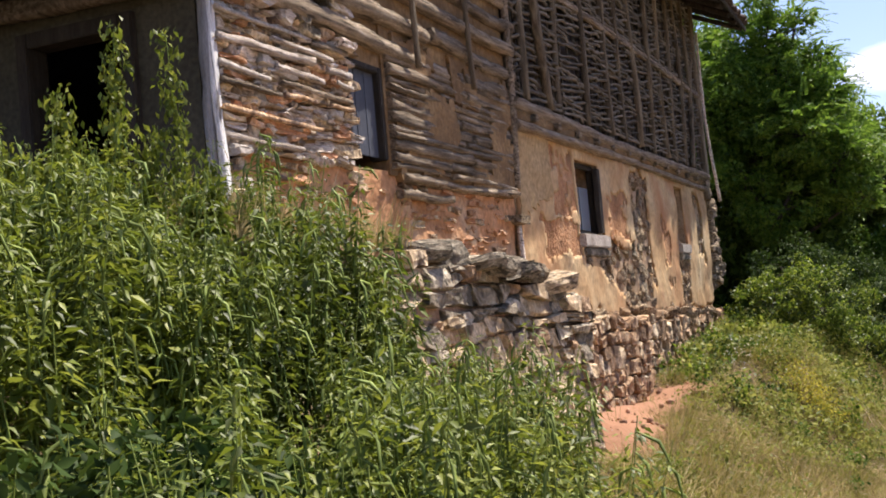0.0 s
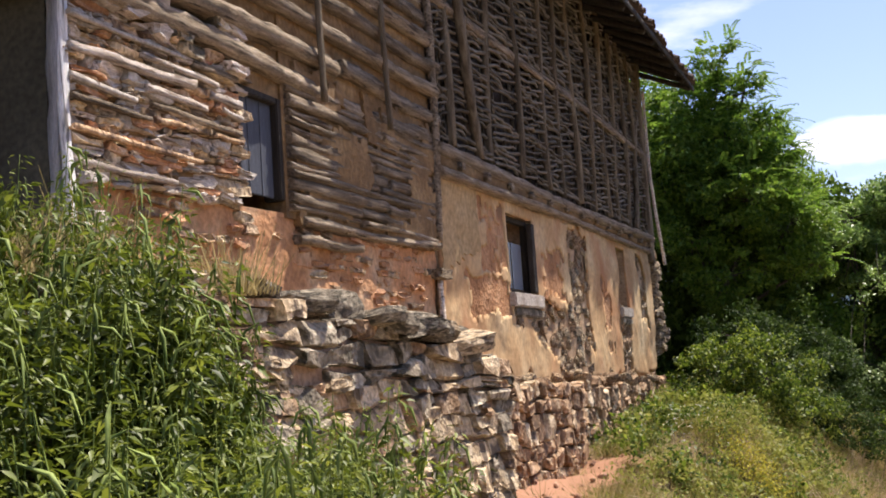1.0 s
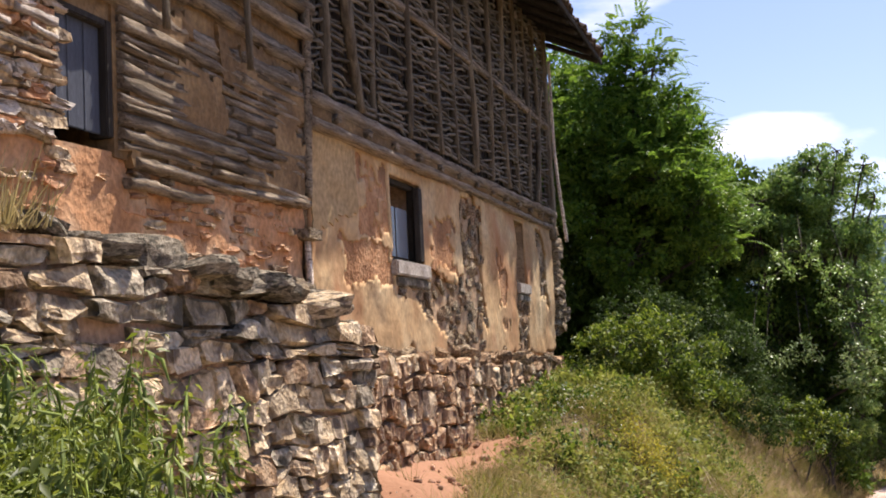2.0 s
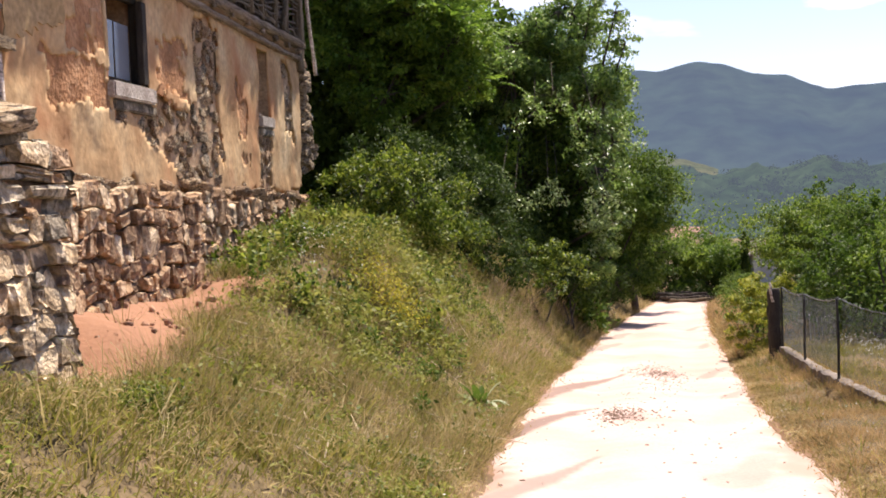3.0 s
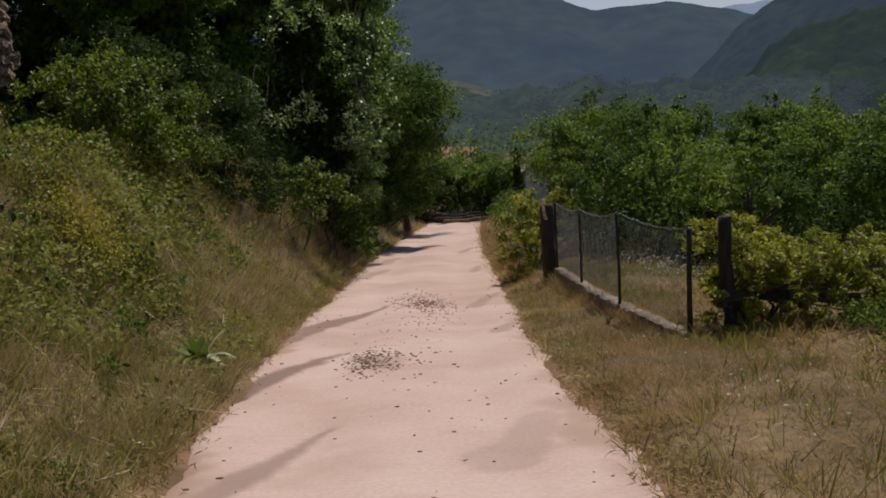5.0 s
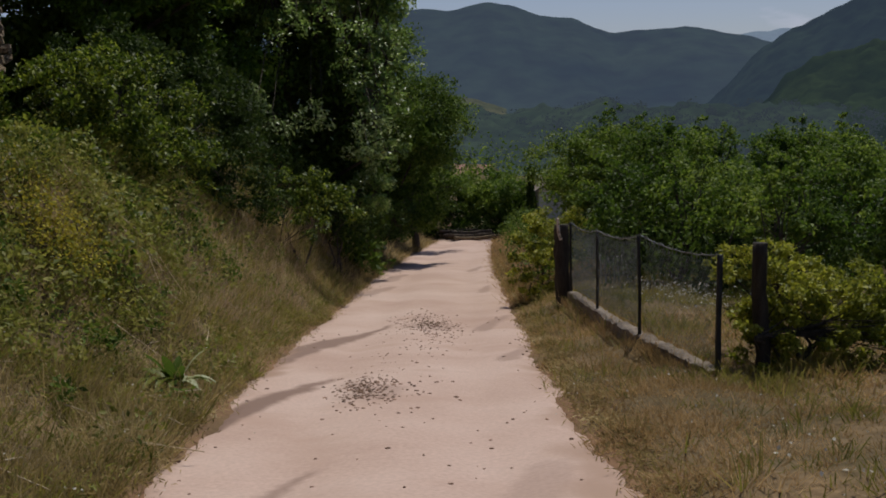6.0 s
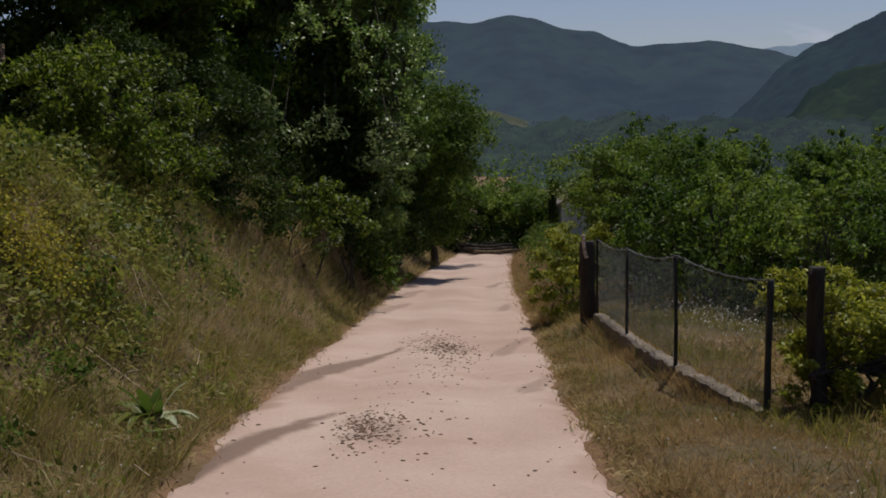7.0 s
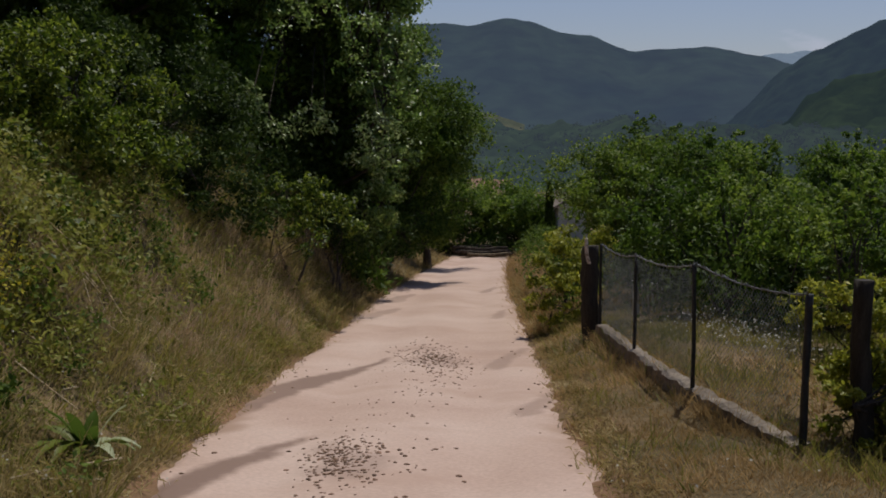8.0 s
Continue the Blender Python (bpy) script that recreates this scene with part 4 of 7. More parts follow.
def window(y0, y1, z0, z1, deep, panes, sill, label):
    """A small window in the long wall: frame, panes, lintel and sill."""
    w = new("window")
    hang(w, house)
    tagged(w, label)
    bm = bmesh.new()
    t = 0.07
    for a, b, c, d in ((y0, y0 + t, z0, z1), (y1 - t, y1, z0, z1), (y0 + t, y1 - t, z1 - t, z1), (y0 + t, y1 - t, z0, z0 + t * 0.8)):
        box(bm, WX - deep - 0.09, WX - deep, a, b, c, d, 0.008)
    part("frame", bm, M_dark_wood, w)
    for a, b, c, d in panes:
        bm = bmesh.new()
        box(bm, WX - deep - 0.05, WX - deep - 0.042, a, b, c, d)
        part("pane", bm, M_glass, w, "grey window pane, sky reflection put into its colour").visible_shadow = False
    # Added dark sheet stands for the unlit room behind the opening.
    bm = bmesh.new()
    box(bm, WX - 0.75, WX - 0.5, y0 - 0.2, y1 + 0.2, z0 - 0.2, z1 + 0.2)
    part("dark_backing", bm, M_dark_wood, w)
    if sill:
        bm = bmesh.new()
        box(bm, WX - 0.3, WX + 0.07, y0 - 0.02, y1 + 0.1, z0 - 0.19, z0 - 0.002, 0.02)
        part("sill", bm, M_sill, w, "pale stone sill")
        bm = bmesh.new()
        box(bm, WX - 0.3, WX + 0.03, y0 + 0.06, y1 + 0.18, z0 - 0.32, z0 - 0.195, 0.02)
        part("sill", bm, M_stone_grey, w, "grey stone under the sill")
    return w


window(15.78, 17.02, 2.48, 3.55, 0.10, [(15.86, 16.3, 2.56, 3.2), (16.35, 16.8, 2.56, 3.2)], True, "small window with grey panes, dark lintel and stone sill")
window(22.35, 23.12, 2.48, 3.6, 0.2, [(22.44, 23.03, 2.6, 3.1)], True, "narrow dark window opening")
bm = bmesh.new()
box(bm, WX - 0.06, WX + 0.02, 16.84, 17.0, 2.52, 3.5, 0.01)
part("shutter", bm, M_dark_wood, house, "dark brown wooden shutter folded open")
# Dark sheet in place of the shade inside the small hole.
bm = bmesh.new()
box(bm, WX - 0.4, WX - 0.33, 12.9, 13.5, 2.5, 3.05)
part("hole_backing", bm, M_dark_wood, house)
piece("stone", STONES[1], Matrix.LocRotScale((WX + 0.01, 13.22, 2.57), Euler((0, 0, 0)), (0.16, 0.36, 0.11)), house)

# ---- timber of the storey line and the near half ----


def timber(name, p0, p1, w, h, mat, parent, rr, label="", bend=0.02, sides=10, taper=0.08):
    """A hewn or round timber from p0 to p1, uneven along its length."""
    p0, p1 = Vector(p0), Vector(p1)
    n = max(14, min(40, int((p1 - p0).length / 0.12)))
    vs, qs = [], []
    d = (p1 - p0).normalized()
    a = Vector((1, 0, 0)) if abs(d.x) < 0.8 else Vector((0, 1, 0))
    a = (a - d * a.dot(d)).normalized()
    b = d.cross(a)
    ph, ph2 = rr.uniform(0, 6), rr.uniform(0, 6)
    ribs = [rr.uniform(-0.16, 0.1) for _ in range(sides)]
    for i in range(n + 1):
        t = i / n
        c = p0.lerp(p1, t) + a * bend * math.sin(ph + t * 5) + b * bend * math.sin(ph2 + t * 6.5)
        k = 1 - taper * t + 0.035 * math.sin(ph2 + t * 17)
        for s in range(sides):
            w0 = 2 * math.pi * (s + 0.5) / sides
            q = 1.0 + ribs[s] + rr.uniform(-0.13, 0.1) + (0.07 * math.sin(ph + 9 * t + s) if s % 3 == 0 else 0)
            cx, cz = math.cos(w0), math.sin(w0)
            e = max(abs(cx), abs(cz)) ** -0.8
            vs.append(c + a * (cx * e * w / 2 * k * q) + b * (cz * e * h / 2 * k * q))
        if i:
            j = (i - 1) * sides
            for s in range(sides):
                qs.append((j + s, j + (s + 1) % sides, j + sides + (s + 1) % sides, j + sides + s))
    me = raw_mesh(name, [tuple(v) for v in vs], qs, mats=[mat], smooth=False)
    bm = bmesh.new()
    bm.from_mesh(me)
    bm.verts.ensure_lookup_table()
    bm.faces.new([bm.verts[i] for i in range(sides)][::-1])
    bm.faces.new([bm.verts[n * sides + i] for i in range(sides)])
    bmesh.ops.recalc_face_normals(bm, faces=bm.faces[:])
    bm.to_mesh(me)
    bm.free()
    return part(name, me, mat, parent, label)


rr = random.Random(5)
timber("beam", (WX + 0.02, HYM, 4.00), (WX + 0.02, HY1 + 0.15, 4.00), 0.22, 0.20, M_wood_beam, house, rr, "grey weathered storey beam", 0.025, 6)
timber("beam", (WX + 0.0, HYM, 3.77), (WX + 0.0, HY1 + 0.05, 3.77), 0.2, 0.16, M_wood_beam, house, rr, "brown lower storey beam", 0.02, 6)
timber("mud_fill", (WX - 0.02, HYM, 3.89), (WX - 0.02, HY1, 3.89), 0.16, 0.26, M_brown_mud, house, rr, "brown mud packed between the storey beams", 0.015, 6)
for y in np.arange(13.9, 25.5, 0.95):
    timber("joist_end", (WX - 0.3, y, 3.88), (WX + 0.13, y, 3.88), 0.12, 0.12, M_wood, house, rr, "", 0.0, 6)
timber("corner_post", (WX + 0.02, HYM, 2.95), (WX + 0.03, HYM + 0.05, 8.0), 0.09, 0.11, M_wood, house, rr, "cracked upright corner post", 0.02)
timber("edge_board", (WX + 0.0, HYM - 0.03, 1.8), (WX + 0.0, HYM - 0.01, 2.5), 0.05, 0.07, M_wood_pale, house, rr, "pale split board below the small hole", 0.008, 4)
timber("beam", (WX + 0.03, HYM + 0.1, 5.86), (WX + 0.03, HY1, 5.86), 0.12, 0.15, M_wood, house, rr, "middle rail of the wattle wall", 0.02)
studs = [13.75, 15.3, 16.55, 17.9, 18.75, 19.7, 20.85, 21.9, 22.8, 23.7, 24.6]
for y in studs:
    timber("stud", (WX + 0.04, y, 4.1), (WX + 0.04, y + rr.uniform(-0.08, 0.08), 8.0), rr.uniform(0.09, 0.13), rr.uniform(0.08, 0.13), M_wood_v, house, rr, "", 0.03)
timber("brace", (WX + 0.08, 14.72, 4.1), (WX + 0.08, 13.75, 7.0), 0.12, 0.16, M_wood_v, house, rr, "slanting timber brace", 0.03)
timber("brace", (WX + 0.07, 24.0, 4.1), (WX + 0.07, 25.2, 6.6), 0.1, 0.13, M_wood_v, house, rr, "slanting timber brace", 0.03)
timber("corner_post", (WX + 0.02, HY1, 3.5), (WX + 0.02, HY1 + 0.2, 8.0), 0.18, 0.2, M_wood_v, house, rr, "far corner post", 0.02)
timber("pole", (WX + 0.16, HY1 + 0.75, 3.5), (WX + 0.08, HY1 + 0.35, 7.3), 0.07, 0.08, M_wood_pale, house, rr, "pale slender pole leaning at the corner", 0.04)


def wattle(y0, y1, z0, z1, rr):
    """Woven rods between upright stakes."""
    lines = []
    ns = max(2, int((y1 - y0) / 0.3))
    z = z0
    k = 0
    while z < z1:
        pts, ph = [], k % 2
        for i in range(ns * 4 + 1):
            t = i / (ns * 4)
            wave = 0.045 * math.cos(math.pi * (t * ns + ph))
            pts.append((WX + 0.01 + 0.6 * wave, y0 + (y1 - y0) * t, z + rr.uniform(-0.012, 0.012) + 0.05 * math.sin(k * 0.7 + t * 3)))
        r = rr.uniform(0.015, 0.028)
        if rr.random() > 0.12:
            lines.append((pts, [r] * len(pts)))
        z += rr.uniform(0.042, 0.07)
        k += 1
    for i in range(ns + 1):
        y = y0 + (y1 - y0) * i / ns
        lines.append(([(WX - 0.05, y, z0 - 0.05), (WX - 0.05, y, z1 + 0.05)], [0.018, 0.015]))
    part("wattle_panel", tubes_mesh("wattle_panel", lines, 5), M_wattle, house, "panel of grey woven wattle rods")["kind"] = "stuff"


edges = [HYM + 0.1] + studs + [HY1]
for a, b in zip(edges, edges[1:]):
    wattle(a + 0.05, b - 0.05, 4.15, 5.8, rr)
    wattle(a + 0.05, b - 0.05, 5.95, 7.95, rr)
# Dark sheet behind the rods, so the gaps' shade comes from its colour.
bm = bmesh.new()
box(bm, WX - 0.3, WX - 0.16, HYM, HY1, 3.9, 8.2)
part("daub", bm, M_daub, house, "daub behind the wattle, darkened for the shade in its gaps")

# near half: daub and rubble with laid timbers
for y0, y1, z0, z1 in ((HY0 + 0.3, 9.05, 2.86, 8.1), (9.05, 9.77, 3.86, 8.1), (9.77, HYM, 2.86, 8.1)):
    bm = bmesh.new()
    box(bm, WX - 0.5, WX - 0.025 if z0 < 3.5 and y0 > 9.5 else WX - 0.05, y0, y1, z0, z1)
    part("daub_wall", bm, M_brown_mud, house, "brown daub between laid timbers")
bm = bmesh.new()
nj, nk = 60, 18
vv = [bm.verts.new((WX - 0.07 + 0.07 * (float(vnoise(j * 0.105, k * 0.095, 0.35, 71)) - 0.5) + 0.03 * (float(vnoise(j * 0.105, k * 0.095, 0.12, 72)) - 0.5), HY0 + 0.3 + (HYM - HY0 - 0.3) * j / nj, 1.2 + 1.7 * k / nk)) for j in range(nj + 1) for k in range(nk + 1)]
for j in range(nj):
    for k in range(nk):
        i = j * (nk + 1) + k
        bm.faces.new((vv[i], vv[i + nk + 1], vv[i + nk + 2], vv[i + 1]))
part("mud_wall", bm, M_mud, house, "orange mud and brick infill", True)
tall = new("window")
hang(tall, house)
tagged(tall, "dark window closed with blue-grey boards")
bm = bmesh.new()
for a, b, c, d in ((9.03, 9.09, 3.0, 3.88), (9.7, 9.79, 3.0, 3.88), (9.09, 9.7, 3.82, 3.88)):
    box(bm, WX - 0.2, WX - 0.03, a, b, c, d, 0.01)
part("frame", bm, M_dark_wood, tall)
for k in range(3):
    bm = bmesh.new()
    box(bm, WX - 0.12, WX - 0.09, 9.1 + k * 0.2, 9.1 + k * 0.2 + 0.193, 3.02, 3.82, 0.006)
    part("board", bm, surf("blue_grey_board", [(0.3, (0.050, 0.056, 0.07)), (0.7, (0.085, 0.092, 0.112))], 3, 0.75, 0.2, 30, 0.1, stretch=(6, 6, 0.6)) if k == 0 else bpy.data.materials["blue_grey_board"], tall)

# laid timbers beside and under the window
rr = random.Random(91)
z = 2.92
while z < 4.0:
    h = rr.uniform(0.06, 0.125)
    y = 9.82
    while y < HYM - 0.15:
        e = min(HYM - 0.08, y + rr.uniform(1.0, 3.2))
        timber("log", (WX + rr.uniform(-0.05, 0.0), y, z + h / 2), (WX + rr.uniform(-0.05, 0.0), e, z + h / 2 + rr.uniform(-0.02, 0.02)), 0.11, h * 0.95, M_wood, house, rr, "", 0.007, taper=rr.uniform(-0.15, 0.2))
        y = e + 0.03
    z += h + 0.008
rs = random.Random(61)
fitted_wall(house, 1.98, lambda s: (WX - 0.015, 7.03 + s), lambda s: (1.0, 0.0), lambda s: 2.84, lambda s: 4.0, lambda s, z: rs.choice([M_stone_red, M_stone, M_sill, M_sill, M_wood_pale, M_wood_pale, M_brick]), 0.04, 0.085, 0.08, 0.36, rs, "rubble_stone", 230, bulge=0.012, deep=0.05, joint=0.003, proud=0.018)
rl = random.Random(17)
for k in range(11):
    z, y = 2.83 + 0.105 * k, 6.98
    while y < 8.8:
        e = min(9.02, y + rl.uniform(0.35, 1.5))
        if rl.random() < 0.72:
            timber("lath", (WX + rl.uniform(0.0, 0.03), y, z + rl.uniform(-0.02, 0.02)), (WX + rl.uniform(0.0, 0.03), e, z + rl.uniform(-0.025, 0.02)), 0.05, rl.uniform(0.03, 0.065), rl.choice([M_wood_pale, M_wood_pale, M_wood_pale, M_sill, M_wood, M_stone_red]), house, rl, "", 0.003, 4, rl.uniform(-0.2, 0.4))
        y = e + rl.uniform(0.01, 0.25)
for k in range(14):
    y, z = rr.uniform(7.1, 8.9), rr.uniform(3.9, 4.25)
    fitted_stone(house, [(y, z), (y + rr.uniform(0.15, 0.4), z + rr.uniform(-0.04, 0.0)), (y + 0.3, z + 0.09), (y, z + 0.1)], lambda s: (WX + 0.05, s), lambda s: (1.0, 0.0), rr.choice([M_stone_grey, M_wood_pale, M_wood_pale, M_sill]), rr, "rubble_stone", bulge=0.012, deep=0.08, proud=0.015)
# logs of the upper storey
z = 4.02
while z < 7.9:
    h = rr.uniform(0.13, 0.19)
    y = 6.7
    while y < HYM:
        e = min(HYM + rr.uniform(0.02, 0.2), y + rr.uniform(3.2, 7.0))
        if HYM - e < 0.8:
            e = HYM + rr.uniform(0.02, 0.2)
        timber("log", (WX + rr.uniform(-0.06, 0.01), y, z + h / 2 + rr.uniform(-0.03, 0.03)), (WX + rr.uniform(-0.06, 0.01), e, z + h / 2 + rr.uniform(-0.03, 0.03)), h * 1.1, h, M_wood, house, rr, "", 0.02)
        y = e + 0.04
    z += h + rr.uniform(0.06, 0.15)
for y in (10.35, 11.8):
    timber("stud", (WX + 0.1, y, 3.95), (WX + 0.09, y + 0.05, 8.0), 0.055, 0.06, M_wood_v, house, rr, "", 0.02)
# mud still clinging over the timbers
def mud_lost(y, z):
    n = 0.65 * float(vnoise(y, z * 1.6, 0.55, 86)) + 0.35 * float(vnoise(y, z, 0.16, 87))
    return n < 0.50 - 0.06 * (y > 11.8) + 0.05 * (z > 3.7) or z > 4.5 - 0.4 * n


part("mud_coat", wall_sheet(WX + 0.018, 9.95, HYM - 0.06, 2.82, 4.6, 0.06, 0.09, mud_lost, 0.05, 84), M_brown_mud, house, "brown mud clinging over the laid timbers")
# bricks in the orange mud below
rs = random.Random(71)
z = 1.78
while z < 2.78:
    y = 7.1 + rs.uniform(0, 0.3)
    while y < HYM - 0.35:
        L, h = rs.uniform(0.16, 0.38), rs.uniform(0.055, 0.085)
        if rs.random() < 0.62 and float(vnoise(y, z, 0.8, 91)) > (0.4 if y < 10.8 else 0.22):
            fitted_stone(house, [(y, z + rs.uniform(-0.015, 0.015)), (y + L, z + rs.uniform(-0.015, 0.015)), (y + L, z + h), (y, z + h)], lambda s: (WX - 0.05, s), lambda s: (1.0, 0.0), rs.choice([M_brick, M_brick, M_brick, M_stone_red, M_stone_red, M_stone]), rs, "brick", joint=0.004, bulge=0.01, deep=0.06, proud=0.014)
        y += L + 0.01
    z += 0.098
timber("log", (WX - 0.02, 10.0, 2.84), (WX - 0.02, HYM, 2.87), 0.14, 0.1, M_wood, house, rr, "", 0.015)
timber("log", (WX - 0.02, 9.9, 2.68), (WX - 0.02, 11.2, 2.7), 0.1, 0.09, M_wood, house, rr, "", 0.015)
timber("log", (WX - 0.0, 11.9, 2.02), (WX - 0.0, HYM, 2.02), 0.12, 0.12, M_wood, house, rr, "", 0.015)

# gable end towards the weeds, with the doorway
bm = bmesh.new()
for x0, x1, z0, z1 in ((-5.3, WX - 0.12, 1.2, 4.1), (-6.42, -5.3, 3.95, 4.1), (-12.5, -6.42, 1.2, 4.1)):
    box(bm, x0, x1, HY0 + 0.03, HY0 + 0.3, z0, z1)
part("end_wall", bm, M_grey_plaster_shaded, house, "grey plastered end wall, porch shade darkened into its colour")
door = new("doorway")
hang(door, house)
bm = bmesh.new()
for x0, x1, z0, z1 in ((-5.42, -5.3, 1.4, 3.95), (-6.42, -6.3, 1.4, 3.95), (-6.3, -5.42, 3.83, 3.95)):
    box(bm, x0, x1, HY0 - 0.03, HY0 + 0.2, z0, z1, 0.01)
part("frame", bm, M_dark_wood, door, "dark brown door frame")
# Dark sheet in place of the unlit room beyond the door.
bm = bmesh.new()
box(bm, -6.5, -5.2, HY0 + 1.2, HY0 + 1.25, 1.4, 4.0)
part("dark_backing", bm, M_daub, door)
timber("corner_post", (WX - 0.04, HY0 + 0.06, 1.6), (WX - 0.06, HY0 + 0.06, 4.0), 0.085, 0.15, M_post_grey, house, rr, "bleached grey upright corner post", 0.01, 4, 0.03)
# Thin pale board added along the post for its bright edge.
timber("edge_board", (WX + 0.02, HY0 + 0.04, 1.9), (WX + 0.0, HY0 + 0.05, 4.0), 0.03, 0.1, M_pale_board, house, rr, "narrow pale board along the corner post, giving its bright edge", 0.012, 4, 0.1)
timber("beam", (-12.3, HY0 - 0.1, 4.1), (WX + 0.15, HY0 - 0.1, 4.1), 0.2, 0.2, M_wood, house, rr, "", 0.02)
for k, x in enumerate(np.arange(-12, -4.6, 0.9)):
    timber("joist_end", (x, HY0 - 1.9, 4.28), (x, HY0 + 0.2, 4.28), 0.12, 0.14, M_wood, house, rr, "", 0.01)
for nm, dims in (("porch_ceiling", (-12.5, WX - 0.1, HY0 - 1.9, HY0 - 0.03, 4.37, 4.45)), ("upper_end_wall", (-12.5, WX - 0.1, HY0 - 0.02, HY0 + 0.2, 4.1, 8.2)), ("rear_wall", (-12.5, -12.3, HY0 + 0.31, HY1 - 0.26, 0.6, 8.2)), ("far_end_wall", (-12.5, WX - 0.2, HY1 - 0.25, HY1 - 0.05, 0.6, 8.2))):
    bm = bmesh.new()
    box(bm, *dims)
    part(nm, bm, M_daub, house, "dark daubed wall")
# pale quoin stones under the corner post
rq = random.Random(12)
for k in range(5):
    z = 2.32 + 0.115 * k
    fitted_stone(house, [(7.03, z), (7.26 + rq.uniform(-0.04, 0.08), z), (7.25 + rq.uniform(-0.04, 0.08), z + 0.11), (7.03, z + 0.11)], lambda s: (WX + 0.02, s), lambda s: (1.0, 0.0), rq.choice([M_sill, M_stone, M_sill]), rq, "quoin_stone", bulge=0.03, deep=0.1)
# broken stump of wall past the far corner
rr2 = random.Random(8)
for k in range(42):
    z = 1.6 + k * 0.052
    y = HY1 + 0.2 + rr2.uniform(0, 1.0) * (1 - (k / 60))
    piece("stone", rr2.choice(STONES), Matrix.LocRotScale((WX - 0.1 + rr2.uniform(-0.08, 0.1), y, z), Euler((rr2.uniform(-0.3, 0.3), rr2.uniform(-0.2, 0.2), rr2.uniform(-0.2, 0.2))), (0.3, rr2.uniform(0.25, 0.4), 0.14)), house)

# ---- roof ----
roof = new("roof")
hang(roof, house)
tagged(roof, "sagging roof of old brown tiles with deep eaves")
EX, EZ, RX, RZ = -3.62, 7.55, -8.6, 9.9     # eave and ridge


def roof_pt(t, y):
    return EX + (RX - EX) * t, EZ + (RZ - EZ) * t + 0.05 * math.sin(y * 0.7) * (1 - t)


bm = bmesh.new()
for side in (1, -1):
    def mx(x):
        return x if side == 1 else 2 * RX - x
    prev = None
    for y in np.arange(12.4 if side == 1 else 5.6, 27.3, 0.7):
        pts = [(mx(roof_pt(0.02, y)[0]), y, roof_pt(0.02, y)[1]), (mx(RX), y, RZ), (mx(RX), y, RZ - 0.06), (mx(roof_pt(0.02, y)[0]), y, roof_pt(0.02, y)[1] - 0.06)]
        vs = [bm.verts.new(p) for p in pts]
        if prev:
            for i in range(4):
                bm.faces.new((prev[i], vs[i], vs[(i + 1) % 4], prev[(i + 1) % 4]))
        else:
            bm.faces.new(vs)
        prev = vs
    bm.faces.new(prev[::-1])
prev = None
for y in (5.6, 7.3, 9.0, 10.7, 12.4):
    vs = [bm.verts.new(p) for p in ((WX - 0.1, y, EZ + 0.47), (RX, y, RZ), (RX, y, RZ - 0.06), (WX - 0.1, y, EZ + 0.41))]
    if prev:
        for i in range(4):
            bm.faces.new((prev[i], vs[i], vs[(i + 1) % 4], prev[(i + 1) % 4]))
    prev = vs
bmesh.ops.recalc_face_normals(bm, faces=bm.faces[:])
part("boarding", bm, M_dark_wood, roof, "dark boards under the tiles")
for y in np.arange(12.5, 27.2, 0.85):
    timber("rafter", (EX - 0.05, y, EZ - 0.13), (-5.6, y, EZ - 0.13 + 1.93 * (RZ - EZ) / (EX - RX)), 0.1, 0.12, M_dark_wood, roof, rr, "", 0.012)
timber("fascia", (EX - 0.02, 12.4, EZ - 0.08), (EX - 0.02, 27.2, EZ - 0.08), 0.05, 0.13, M_dark_wood, roof, rr, "", 0.02)


def tile_mesh():
    """One arched roof tile, half a metre long."""
    bm = bmesh.new()
    rows = []
    for j, s in enumerate((0.0, 0.5)):
        rows.append([[bm.verts.new((-s, 0.115 * (1 - 0.12 * j) * math.cos(math.pi * k / 5), 0.06 * math.sin(math.pi * k / 5) + dz)) for k in range(6)] for dz in (0, 0.016)])
    for k in range(5):
        bm.faces.new((rows[0][1][k], rows[0][1][k + 1], rows[1][1][k + 1], rows[1][1][k]))
        bm.faces.new((rows[0][0][k], rows[1][0][k], rows[1][0][k + 1], rows[0][0][k + 1]))
        bm.faces.new((rows[0][0][k], rows[0][0][k + 1], rows[0][1][k + 1], rows[0][1][k]))
    me = bpy.data.meshes.new("roof_tile")
    bm.to_mesh(me)
    bm.free()
    me.materials.append(M_tile)
    return me


TILE = tile_mesh()
slope = math.atan2(RZ - EZ, EX - RX)
for row in range(3):
    for y in np.arange(12.45, 27.25, 0.235):
        t = row * 0.42 / 5.5 - 0.012
        x, zz = roof_pt(t, y)
        piece("roof_tile", TILE, Matrix.LocRotScale((x + rr.uniform(-0.05, 0.07), y + rr.uniform(-0.02, 0.02), zz + 0.015), Euler((rr.uniform(-0.06, 0.06), slope + rr.uniform(-0.05, 0.05), rr.uniform(-0.06, 0.06))), None), roof)
tv = np.array([v.co for v in TILE.vertices])
tq = np.array([list(p.vertices) for p in TILE.polygons])
vs, qs = [], []
rng = np.random.default_rng(3)
cs, sn = math.cos(slope), math.sin(slope)
